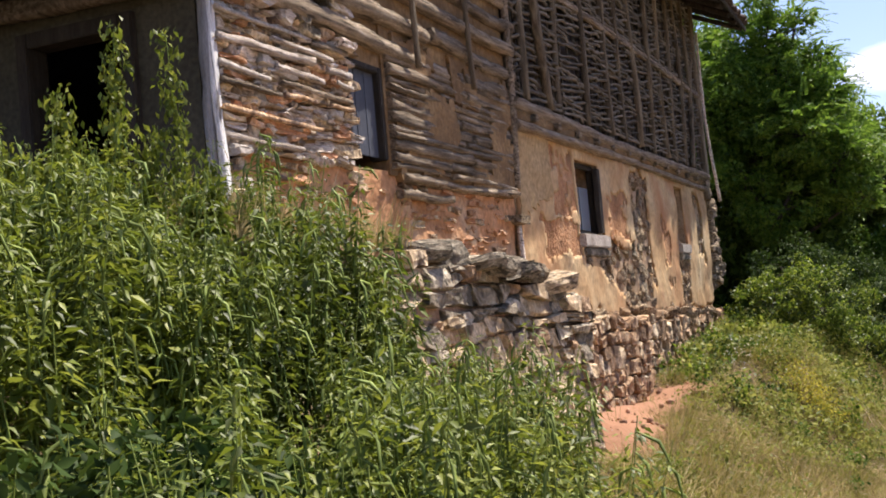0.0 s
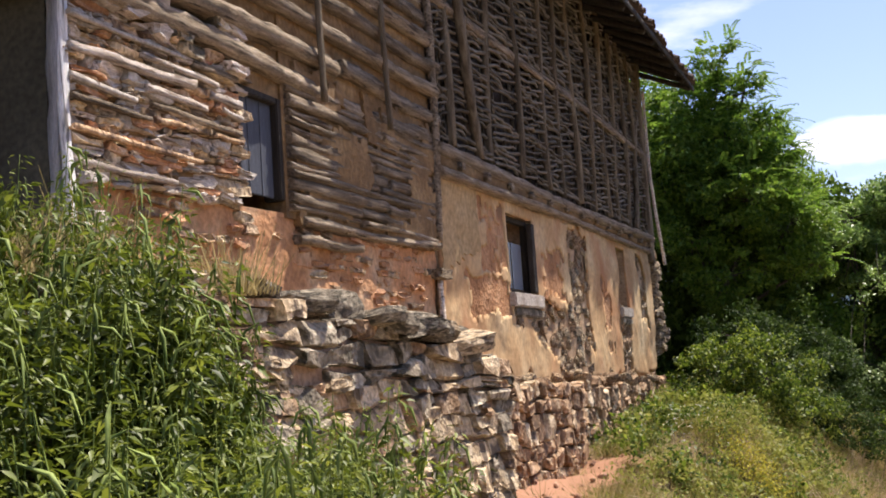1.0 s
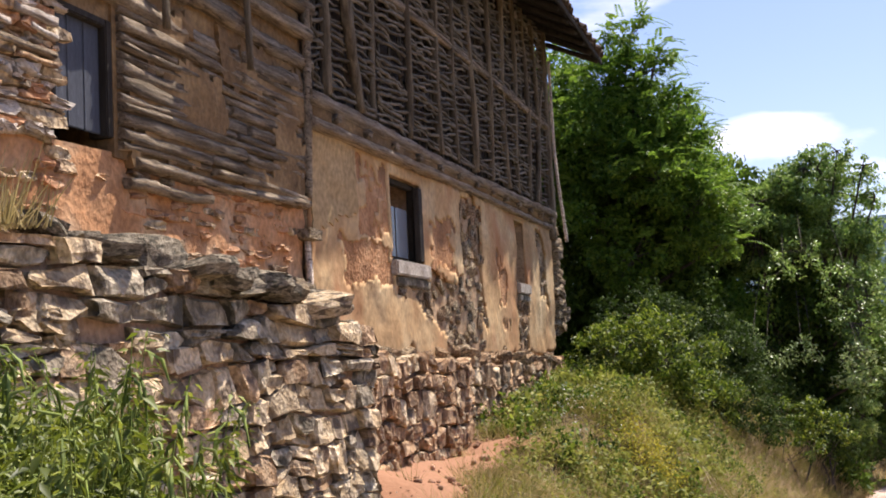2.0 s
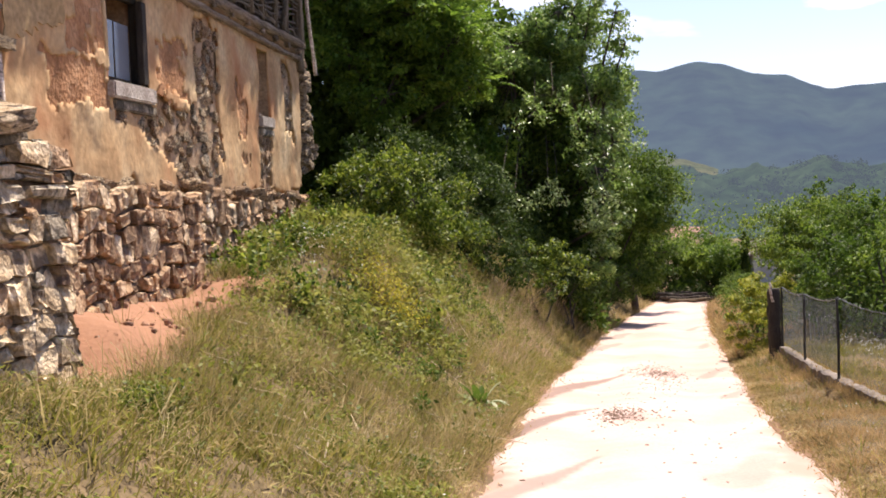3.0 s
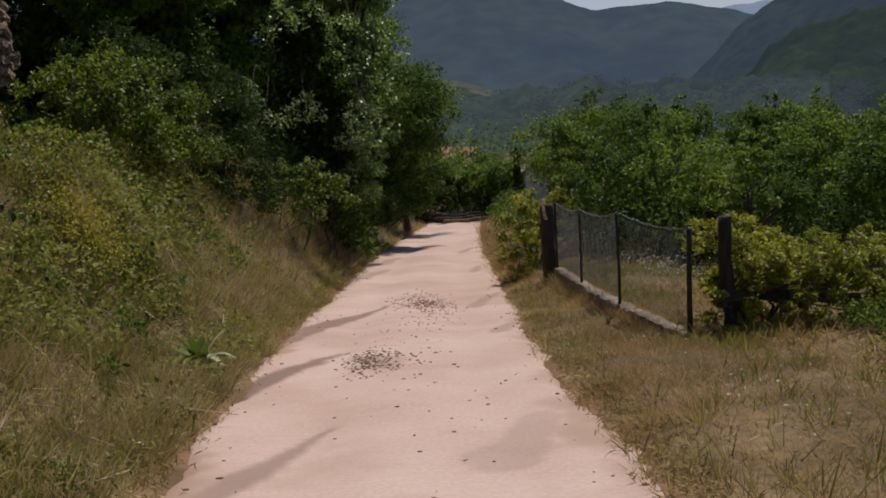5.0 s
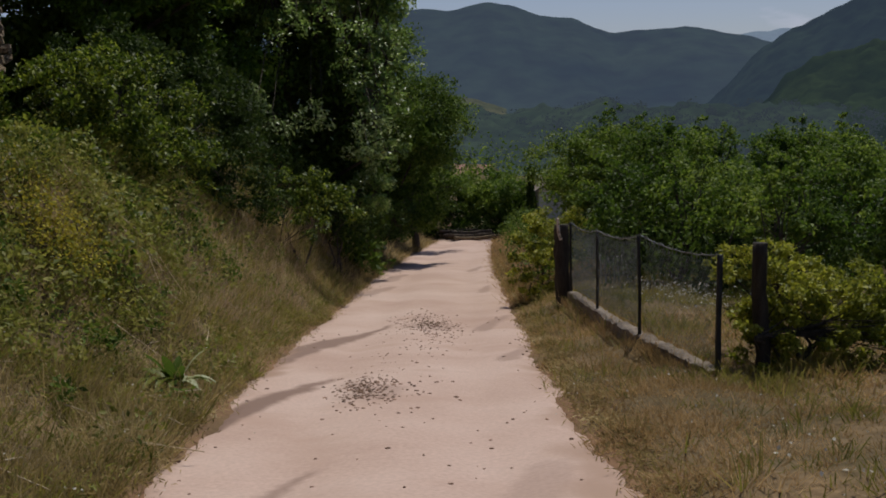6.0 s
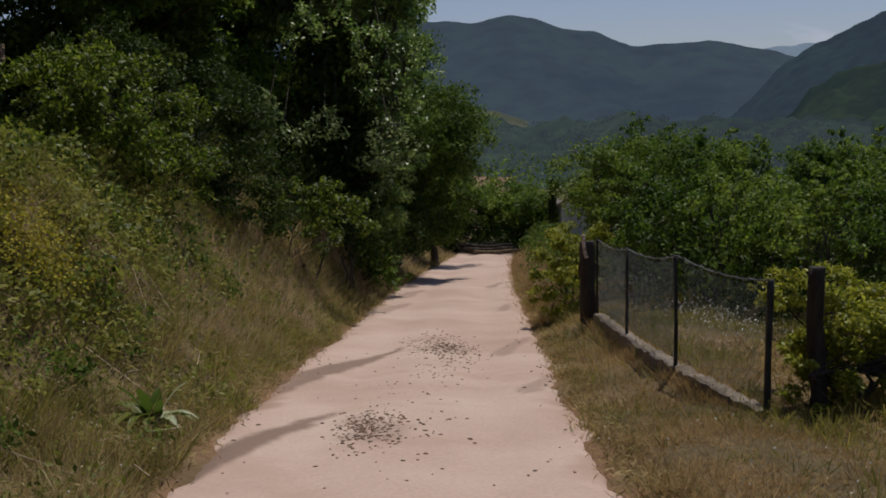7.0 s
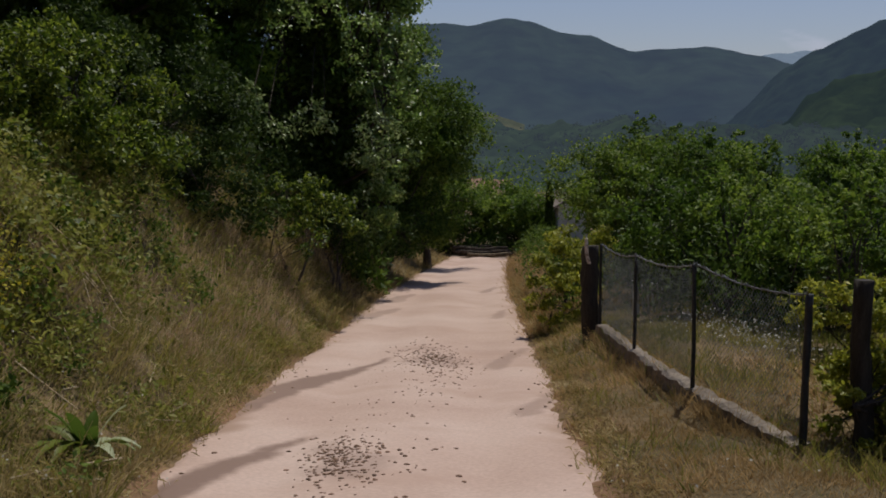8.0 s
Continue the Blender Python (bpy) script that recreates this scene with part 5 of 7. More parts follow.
for side in (1, -1):
    for row in range(3 if side == 1 else 0, 13):
        for y in np.arange(5.7, 27.25, 0.235):
            x, zz = roof_pt(row * 0.42 / 5.5 - 0.012, y)
            p = tv.copy()
            q = np.stack([p[:, 0] * cs + p[:, 2] * sn, p[:, 1], -p[:, 0] * sn + p[:, 2] * cs], -1) + (x + rng.uniform(-0.03, 0.03), y, zz + 0.015)
            if side == -1:
                q[:, 0] = 2 * RX - q[:, 0]
            qs.append(tq + len(vs) * len(tv))
            vs.append(q)
tagged(part("upper_tiles", raw_mesh("upper_tiles", np.concatenate(vs), np.concatenate(qs)), M_tile, roof), kind="stuff")

rl = random.Random(29)
for k in range(95):
    y = 13.3 + k * 0.118 + rl.uniform(-0.05, 0.05)
    s = rl.uniform(0.09, 0.2)
    piece("stone", rl.choice(STONES_RED + STONES[:3]), Matrix.LocRotScale((WX + rl.uniform(0.06, 0.3), y, found_top(y) - rl.uniform(0.0, 0.14)), Euler((rl.uniform(-0.5, 0.5), rl.uniform(-0.4, 0.4), rl.uniform(0, 3))), (s, s * rl.uniform(1.0, 1.6), s * rl.uniform(0.5, 0.9))), foundation)
# ---- dry-stone terrace in front of the near half ----
terrace = thing("terrace_wall", "rough dry-stone retaining wall of pale and grey stones", "stone wall", at=(-4.0, 9.0, 0.3))
TPATH = [(-3.5, 4.6), (-3.5, 8.0), (-3.46, 11.75)]


def terr_top(y):
    return float(np.interp(y, [4.6, 7.0, 8.5, 10.0, 11.0, 11.8], [2.05, 2.05, 1.86, 1.78, 1.62, 1.5]))


bm = bmesh.new()
prev = None
for y in np.arange(4.6, 11.8, 0.3):
    vs = [bm.verts.new(p) for p in ((-3.545, y, -0.6), (-3.56, y, terr_top(y) - 0.1), (WX - 0.1, y, terr_top(y) + 0.05), (WX - 0.1, y, -0.6))]
    if prev:
        for i in range(4):
            bm.faces.new((prev[i], vs[i], vs[(i + 1) % 4], prev[(i + 1) % 4]))
    else:
        bm.faces.new(vs)
    prev = vs
bm.faces.new(prev[::-1])
part("fill", bm, M_core, terrace, "dark earth fill")
at_t, out_t = path_at(TPATH)
rs = random.Random(21)
fitted_wall(terrace, 7.15, at_t, out_t, lambda s: float(land(-3.3, 4.6 + s)) - 0.1, lambda s: terr_top(4.6 + s) - 0.42, lambda s, z: rs.choice([M_stone, M_stone, M_stone, M_stone, M_stone_grey, M_stone_red]), 0.08, 0.27, 0.13, 0.44, rs, bulge=0.022, joint=0.006, flat=(0.76, 0.93), lean=(-0.3, 0.0), twist=0.09)
fitted_wall(terrace, 7.15, at_t, out_t, lambda s: terr_top(4.6 + s) - 0.44, lambda s: terr_top(4.6 + s), lambda s, z: rs.choice([M_stone_grey, M_stone_grey, M_stone_grey, M_stone_brown, M_stone]), 0.09, 0.16, 0.22, 0.62, rs, bulge=0.03, joint=0.006, flat=(0.76, 0.93), lean=(-0.3, 0.0), twist=0.09)
r3 = random.Random(4)
for k in range(60):
    y = r3.uniform(7.2, 11.7)
    x = r3.uniform(-4.5, -3.45) if y < 11.2 else r3.uniform(-4.6, -3.9)
    piece("capstone", r3.choice(STONES_GREY + STONES[:2]), Matrix.LocRotScale((x, y, terr_top(y) + 0.04 + (x < -3.8) * 0.05), Euler((r3.uniform(-0.15, 0.15), r3.uniform(-0.2, 0.2), r3.uniform(0, 3))), (r3.uniform(0.2, 0.36), r3.uniform(0.25, 0.55), r3.uniform(0.09, 0.17))), terrace)
for x, y, z, sx, sy, sz in ((-3.62, 9.6, 1.80, 0.42, 0.85, 0.11), (-3.8, 8.6, 1.98, 0.42, 0.5, 0.26), (-4.25, 11.9, 1.86, 0.45, 0.75, 0.11), (-4.4, 12.6, 1.72, 0.35, 0.6, 0.12), (-3.62, 11.35, 1.5, 0.35, 0.5, 0.2), (-4.2, 10.7, 1.98, 0.5, 0.9, 0.14)):
    piece("capstone", r3.choice(STONES_GREY), Matrix.LocRotScale((x, y, z), Euler((r3.uniform(-0.1, 0.1), r3.uniform(-0.15, 0.15), r3.uniform(-0.2, 0.2))), (sx, sy, sz)), terrace)
at_f, out_f = path_at(FOUND)
rs = random.Random(33)
fitted_wall(foundation, 12.9, at_f, out_f, lambda s: found_low(at_f(s)[1]), lambda s: found_top(at_f(s)[1]), lambda s, z: rs.choice([M_stone_red, M_stone_red, M_stone_red, M_stone_brown, M_stone_brown, M_stone]), 0.17, 0.26, 0.14, 0.36, rs)


# ---- plants ----
def blades(name, rng, pts, hmin, hmax, width, mat, lean, label, category, per=7, spread=0.07):
    """Tufts of blades fanning out from the ground at pts, one uncountable sheet of grass."""
    m = len(pts)
    tuft_h = rng.uniform(hmin, hmax, m)
    tall = 0.6 + 0.8 * vnoise(pts[:, 0], pts[:, 1], 0.7, 61)
    base = np.repeat(pts, per, axis=0)
    n = m * per
    h = np.repeat(tuft_h * tall, per) * rng.uniform(0.55, 1.15, n)
    a = rng.uniform(0, 2 * math.pi, n)
    d = np.stack([np.cos(a), np.sin(a), np.zeros(n)], -1)
    base = base + d * (spread * rng.uniform(0.1, 1.0, n))[:, None] - np.array([0, 0, 0.02])
    b = rng.uniform(0, 2 * math.pi, n)
    s = np.stack([np.cos(b), np.sin(b), np.zeros(n)], -1) * (width * rng.uniform(0.6, 1.5, n))[:, None]
    tip = base + d * (lean * rng.uniform(0.1, 1.3, n) * h)[:, None] + np.array([0, 0, 1.0]) * (h * rng.uniform(0.5, 1.0, n))[:, None]
    v = np.empty((n, 4, 3))
    v[:, 0], v[:, 1], v[:, 2], v[:, 3] = base - s, base + s, tip + s * 0.35, tip - s * 0.35
    i = np.arange(n)[:, None] * 4
    me = raw_mesh(name, v.reshape(-1, 3), quads=i + np.array([0, 1, 2, 3]), mats=[mat])
    return tagged(new(name, me), label, category, kind="stuff")


def scatter(rng, n, x0, x1, y0, y1, keep):
    x, y = rng.uniform(x0, x1, n), rng.uniform(y0, y1, n)
    k = rng.random(n) < keep(x, y)
    x, y = x[k], y[k]
    return np.stack([x, y, land(x, y)], -1)


def wall_front(y):
    return np.interp(y, [4.6, 11.75, 13.4, 24.6], [-3.3, -3.3, -4.1, -4.25])


def bank_keep(x, y):
    s = road_l(y) - x
    return np.where((s > -0.16 + 0.36 * vnoise(x, y, 0.75, 41) + 0.24 * vnoise(x, y, 0.2, 48)) & (x > wall_front(y)) & (red_soil(x, y) < 0.45), 1.0, 0.0) * np.where((y < 7.0) & (x < -1.6), 0.25, 1.0) * (0.3 + 0.7 * smooth01((vnoise(x, y, 0.42, 47) * 0.6 + vnoise(x, y, 0.17, 49) * 0.4 - 0.36) / 0.16))


def leafy(x, y):
    """The mound's upper part, where leafy weeds take over from the dry grass."""
    s = road_l(y) - x
    dry = smooth01((y - 21.3) / 1.5) * smooth01((2.1 - s) / 0.6)
    return smooth01((s - 0.75) / 0.6) * smooth01((y - 14.6) / 1.8) * (1 - 0.6 * dry)


def greenish(x, y):
    s = road_l(y) - x
    return smooth01((vnoise(x, y, 1.3, 43) * 0.6 + vnoise(x, y, 0.45, 44) * 0.4 - 0.50 + 0.16 * smooth01((s - 1.2) / 1.5) + 0.36 * leafy(x, y) + 0.2 * smooth01((14.0 - y) / 2.5) + 0.14 * smooth01((0.75 - s) / 0.3) * smooth01((y - 16) / 2)) / 0.2)


rng = np.random.default_rng(7)
blades("bank_grass", rng, scatter(rng, 42000, -6, 1.5, 7, 34, lambda x, y: bank_keep(x, y) * (1 - 0.65 * greenish(x, y))), 0.06, 0.28, 0.0042, M_grass_dry, 1.1, "dry tan and olive grass covering the bank", "grass")
blades("bank_grass_green", rng, scatter(rng, 40000, -6, 1.5, 7, 34, lambda x, y: bank_keep(x, y) * (0.4 + 0.6 * greenish(x, y))), 0.05, 0.24, 0.0055, M_grass_green, 1.0, "green grass and low weeds on the bank", "grass")


def verge_keep(x, y):
    r = x - road_r(y)
    return np.where((r > -0.19 + 0.40 * vnoise(x, y, 0.75, 46) + 0.22 * vnoise(x, y, 0.2, 45)), 1.0, 0.0)


blades("verge_grass", rng, scatter(rng, 26000, 1.6, 4.7, 8, 32, lambda x, y: verge_keep(x, y) * (1 - 0.7 * greenish(x, y))), 0.03, 0.12, 0.004, M_grass_parched, 1.2, "short parched grass on the road's verge", "grass")
blades("verge_grass", rng, scatter(rng, 4200, 4.7, 10, 9, 22, lambda x, y: np.ones_like(x)), 0.04, 0.16, 0.009, M_grass_parched, 1.2, "short parched grass in the field", "grass")
blades("field_grass", rng, scatter(rng, 19000, 1.6, 8.5, 8, 34, lambda x, y: verge_keep(x, y) * (0.15 + 0.85 * greenish(x, y)) * np.where(x > 4.2, 1, 0.2)), 0.05, 0.24, 0.005, M_grass_green, 0.9, "green grass behind the wire fence", "grass")

blades("near_grass", rng, scatter(rng, 9000, -9, 9, -8, 8, lambda x, y: np.where((x < road_l(y)) & ((x > wall_front(y)) | (y < 4.5)) | (x > road_r(y)), 1.0, 0.0) * np.where((x > -4) & (x < -0.9) & (y > 2.3), 0.2, 1)), 0.05, 0.2, 0.006, M_grass_dry, 1.0, "dry grass beside the start of the road", "grass", per=5)
# low leafy weeds on the bank
pts = scatter(rng, 3000, -4.3, 0.2, 11, 31, lambda x, y: bank_keep(x, y) * smooth01((vnoise(x, y, 0.9, 48) - 0.45 + 0.22 * leafy(x, y)) / 0.15) * (0.15 + 0.85 * leafy(x, y)))
pts = clump_points(rng, [(x, y, z + 0.07 + 0.24 * rng.random() ** 2, rng.uniform(0.1, 0.34), 46) for x, y, z in pts], 0.9)
tagged(new("low_weeds", leaves_mesh("low_weeds", rng, pts, 0.06, 0.4)), "low leafy green weeds on the bank", "weeds", kind="stuff").data.materials.append(M_leaf_weed)

pts = scatter(rng, 46000, -4.3, 1.2, 8, 33, bank_keep)
pts = pts + rng.normal(size=pts.shape) * (0.05, 0.05, 0.03) + (0, 0, 0.12)
tagged(new("bank_leaves", leaves_mesh("bank_leaves", rng, pts, 0.058, 0.6, 0.25)), "small green leaves and stems matted over the bank", "weeds", kind="stuff").data.materials.append(M_leaf_weed)
pts = scatter(rng, 52000, -4.3, 1.2, 8, 33, bank_keep)
pts = pts + rng.normal(size=pts.shape) * (0.05, 0.05, 0.03) + (0, 0, 0.12)
tagged(new("bank_litter", leaves_mesh("bank_litter", rng, pts, 0.065, 0.75, 0.10)), "dry stalks and small leaves matted over the bank", "weeds", kind="stuff").data.materials.append(M_grass_dry)

ey = rng.uniform(7, 45, 26000)
left_ = rng.random(26000) < 0.5
ex = np.where(left_, road_l(ey) + rng.normal(-0.2, 0.11, 26000), road_r(ey) + rng.normal(0.2, 0.11, 26000))
pts = np.stack([ex, ey, np.maximum(land(ex, ey), road_top(ex, ey)) + rng.uniform(0.0, 0.05, 26000)], -1)
tagged(new("edge_litter", leaves_mesh("edge_litter", rng, pts, 0.07, 0.6, 0.12)), "dry stalks and dead leaves along the road's edges", "litter", kind="stuff").data.materials.append(M_grass_dry)


def flower_patch(cx, cy, rx, ry, n, mat, h, size, name, label):
    x, y = rng.normal(cx, rx, n), rng.normal(cy, ry, n)
    p = np.stack([x, y, land(x, y) + rng.uniform(0.5, 1.0, n) * h], -1)
    me = leaves_mesh(name, rng, p, size, 0.6, 0.8)
    me.materials.append(mat)
    return tagged(new(name, me), label, "flowers", kind="stuff")


flower_patch(-2.07, 18.85, 0.24, 0.28, 1500, M_flower, 0.45, 0.034, "yellow_flowers", "patch of yellow flowering weeds on the bank")
flower_patch(-0.9, 23.2, 0.25, 0.7, 60, M_flower, 0.4, 0.03, "yellow_flowers", "a few yellow flowers in the dry grass")
flower_patch(-1.5, 16.0, 1.0, 2.5, 160, M_white_flower, 0.3, 0.018, "white_flowers", "sparse small white flowers in the grass")
flower_patch(-3.2, 19.2, 0.35, 0.7, 170, M_white_flower, 0.4, 0.03, "white_flowers", "white flower heads on the mound by the wall")
flower_patch(5.5, 23.0, 0.3, 1.2, 420, M_white_flower, 0.3, 0.03, "white_flowers", "pale flower heads in the grass behind the fence")
flower_patch(3.25, 12.6, 0.16, 0.35, 26, M_white_flower, 0.2, 0.03, "white_flowers", "white flower heads at the edge of the verge")
flower_patch(3.4, 14.6, 0.5, 1.5, 70, M_white_flower, 0.15, 0.02, "white_flowers", "small white flowers on the verge")


# mats of pale straw lying in patches
pts = scatter(rng, 30000, -4.0, 0.6, 9, 26, lambda x, y: bank_keep(x, y) * smooth01((vnoise(x, y, 0.55, 58) - 0.56) / 0.1) * (1 - 0.6 * leafy(x, y)))
pts = pts + rng.normal(size=pts.shape) * (0.06, 0.06, 0.025) + (0, 0, 0.15)
straw = tagged(new("straw_mat", leaves_mesh("straw_mat", rng, pts, 0.065, 0.75, 0.07)), "patches of pale flattened straw on the bank", "straw", kind="stuff")
straw.data.materials.append(M_grass_dry)
# dark broad clumps among the leafy weeds
pts = scatter(rng, 900, -4.2, 0.2, 14.5, 27, lambda x, y: bank_keep(x, y) * (0.12 + 0.88 * leafy(x, y)) * smooth01((vnoise(x, y, 0.6, 53) - 0.42) / 0.15))
pts = clump_points(rng, [(x, y, z + 0.1 + 0.2 * rng.random(), rng.uniform(0.1, 0.24), 40) for x, y, z in pts], 0.9)
tagged(new("dark_weeds", leaves_mesh("dark_weeds", rng, pts, 0.06, 0.4)), "dark leafy weed clumps on the mound", "weeds", kind="stuff").data.materials.append(M_leaf_thicket)
pts = scatter(rng, 700, 4.5, 9.0, 12.0, 17.4, lambda x, y: smooth01((x - 5.3 - 0.25 * np.abs(y - 15.5) + 0.8 * (vnoise(x, y, 0.8, 56) - 0.5)) / 0.8))
pts = clump_points(rng, [(x, y, z + 0.06 + 0.14 * rng.random(), rng.uniform(0.12, 0.28), 42) for x, y, z in pts], 0.8)
tagged(new("low_weeds", leaves_mesh("low_weeds", rng, pts, 0.055, 0.4)), "low dark weeds in the field beside the vine", "weeds", kind="stuff").data.materials.append(M_leaf_thicket)
for mat_, n_ in ((M_leaf_weed, 120), (M_leaf_dense, 70)):
    pts = scatter(rng, n_ * 3, -2.6, -0.6, 8.0, 12.5, lambda x, y: bank_keep(x, y) * smooth01((vnoise(x, y, 0.7, 63) - 0.45) / 0.15))
    pts = clump_points(rng, [(x, y, z + 0.05 + 0.1 * rng.random(), rng.uniform(0.07, 0.2), 40) for x, y, z in pts], 0.8)
    tagged(new("low_weeds", leaves_mesh("low_weeds", rng, pts, 0.042, 0.4)), "small leafy weeds low on the bank by the road", "weeds", kind="stuff").data.materials.append(mat_)
# brambles and broad weeds sprawling over the upper bank
spots = scatter(rng, 900, -4.2, 0.0, 16.5, 28, lambda x, y: bank_keep(x, y) * smooth01((road_l(y) - x - 1.1) / 0.5) * smooth01((vnoise(x, y, 0.75, 67) * 0.6 + vnoise(x, y, 0.3, 68) * 0.4 - 0.46) / 0.1))
for mat_, part_ in ((M_leaf_dense, spots[::3]), (M_leaf_weed, spots[1::3])):
    pts = clump_points(rng, [(x, y, z + 0.12 + 0.25 * rng.random(), rng.uniform(0.14, 0.3), 46) for x, y, z in part_], 0.85)
    tagged(new("brambles", leaves_mesh("brambles", rng, pts, 0.085, 0.45, 0.6)), "leafy green brambles sprawling over the bank", "brambles", kind="stuff").data.materials.append(mat_)
# coarse grass along the far stretch of the road
far_left = scatter(rng, 9000, -3.5, 6, 30, 60, lambda x, y: np.where((road_l(y) - x > -0.05) & (road_l(y) - x < 2.8), 1.0, 0.0))
blades("far_bank_grass", rng, far_left, 0.12, 0.4, 0.009, M_grass_dry, 0.9, "dry grass on the bank along the far stretch of road", "grass", per=6, spread=0.12)
far_right = scatter(rng, 7000, 3.5, 10, 28, 60, lambda x, y: np.where((x - road_r(y) > -0.05) & (x - road_r(y) < 1.8), 1.0, 0.0))
blades("far_verge_grass", rng, far_right, 0.1, 0.3, 0.009, M_grass_parched, 0.9, "dry grass on the far verge of the road", "grass", per=6, spread=0.12)
# taller soft tufts, and pale fallen stalks
tall = scatter(rng, 1100, -3.6, -0.2, 10.5, 22, lambda x, y: bank_keep(x, y) * smooth01((vnoise(x, y, 0.9, 52) - 0.42) / 0.15) * (1 - 0.85 * leafy(x, y)))
blades("tall_grass", rng, tall, 0.22, 0.5, 0.0028, M_grass_dry, 0.7, "tall feathery tufts of dry grass on the bank", "grass", per=34, spread=0.13)
tall = scatter(rng, 380, -3.6, -0.2, 9.5, 24, lambda x, y: bank_keep(x, y) * smooth01((vnoise(x, y, 0.8, 54) - 0.45) / 0.15))
blades("tall_grass", rng, tall, 0.18, 0.42, 0.004, M_grass_green, 0.8, "tall tufts of green grass on the bank", "grass", per=26, spread=0.12)
seeding = scatter(rng, 1500, -2.6, 0.8, 21, 31, lambda x, y: bank_keep(x, y) * (1 - 0.8 * leafy(x, y)) * smooth01((road_l(y) - x - 0.35) / 0.3) * smooth01((vnoise(x, y, 0.8, 57) - 0.3) / 0.2))
blades("seeding_grass", rng, seeding, 0.2, 0.42, 0.003, M_grass_pale, 0.6, "pale pinkish seeding grass on the roadside bank", "grass", per=22, spread=0.14)
soil_edge = scatter(rng, 520, -4.2, -2.6, 10.2, 18, lambda x, y: ((red_soil(x, y) > 0.1) & (red_soil(x, y) < 0.8) | (rng.random(len(x)) < 0.06)) * 1.0)
blades("soil_grass", rng, soil_edge, 0.12, 0.36, 0.0032, M_grass_dry, 0.8, "thin grass tufts growing into the bare red earth", "grass", per=18, spread=0.1)
stalks = []
for px_, py_, pz_ in scatter(rng, 190, -3.4, -0.5, 10.5, 24, bank_keep):
    a, L = rng.uniform(0, 6.28), rng.uniform(0.12, 0.5)
    q = (px_ + math.cos(a) * L, py_ + math.sin(a) * L)
    stalks.append(([(px_, py_, pz_ + 0.14), (*q, float(land(*q)) + 0.13)], [0.006, 0.004]))
fallen = tagged(new("fallen_stalks", tubes_mesh("fallen_stalks", stalks, 4)), "pale dead stalks lying on the bank", "stalks", kind="stuff")
fallen.data.materials.append(M_straw)


def clods():
    """Clods and small stones on the bare red earth."""
    rg = np.random.default_rng(31)
    p = scatter(rg, 520, -4.2, -2.8, 10.4, 18, lambda x, y: red_soil(x, y) * 0.8)
    base = bmesh.new()
    bmesh.ops.create_icosphere(base, subdivisions=1, radius=1)
    bv = np.array([q.co for q in base.verts])
    bf = np.array([[q.index for q in f.verts] for f in base.faces])
    base.free()
    vs, ts = [], []
    for k, c in enumerate(p):
        r = 0.007 + 0.05 * rg.random() ** 6
        vs.append(bv * r * rg.uniform(0.6, 1.35, 3) * rg.uniform(0.8, 1.2, (12, 1)) + c + (0, 0, r * 0.25))
        ts.append(bf + 12 * k)
    me = raw_mesh("earth_clods", np.concatenate(vs), tris=np.concatenate(ts), mats=[M_clod])
    tagged(new("earth_clods", me), "reddish clods and small stones on the bare earth", "clods", kind="stuff")


clods()


def broad_weed(x, y):
    """A rosette of broad drooping leaves at the road's edge."""
    r = random.Random(3)
    w = thing("broad_leaved_weed", "broad-leaved green weed with pale drooping leaves at the road edge", "weed", at=(x, y, float(land(x, y))))
    z0 = float(land(x, y))
    for k in range(26):
        a, L = r.uniform(0, 6.28), r.uniform(0.22, 0.66)
        n, vs, qs = 7, [], []
        for i in range(n):
            t = i / (n - 1)
            c = Vector((math.cos(a) * L * t * (0.85 if k % 3 else 0.45), math.sin(a) * L * t * (0.85 if k % 3 else 0.45), L * (1.0 * t - (0.85 if k % 3 else 0.4) * t * t) + 0.05))
            s = Vector((-math.sin(a), math.cos(a), 0)) * 0.05 * math.sin(math.pi * (0.12 + 0.85 * t))
            vs += [c - s + Vector((0, 0, 0.012)), c, c + s + Vector((0, 0, 0.012))]
            if i:
                j = (i - 1) * 3
                qs += [(j, j + 1, j + 4, j + 3), (j + 1, j + 2, j + 5, j + 4)]
        me = raw_mesh("leaf", [tuple(v + Vector((x, y, z0))) for v in vs], qs, smooth=True)
        part("leaf", me, M_leaf_pale if math.cos(a) > 0.3 and k % 2 else M_leaf_nettle if k % 3 else M_leaf_thicket, w)


broad_weed(-0.82, 17.55)


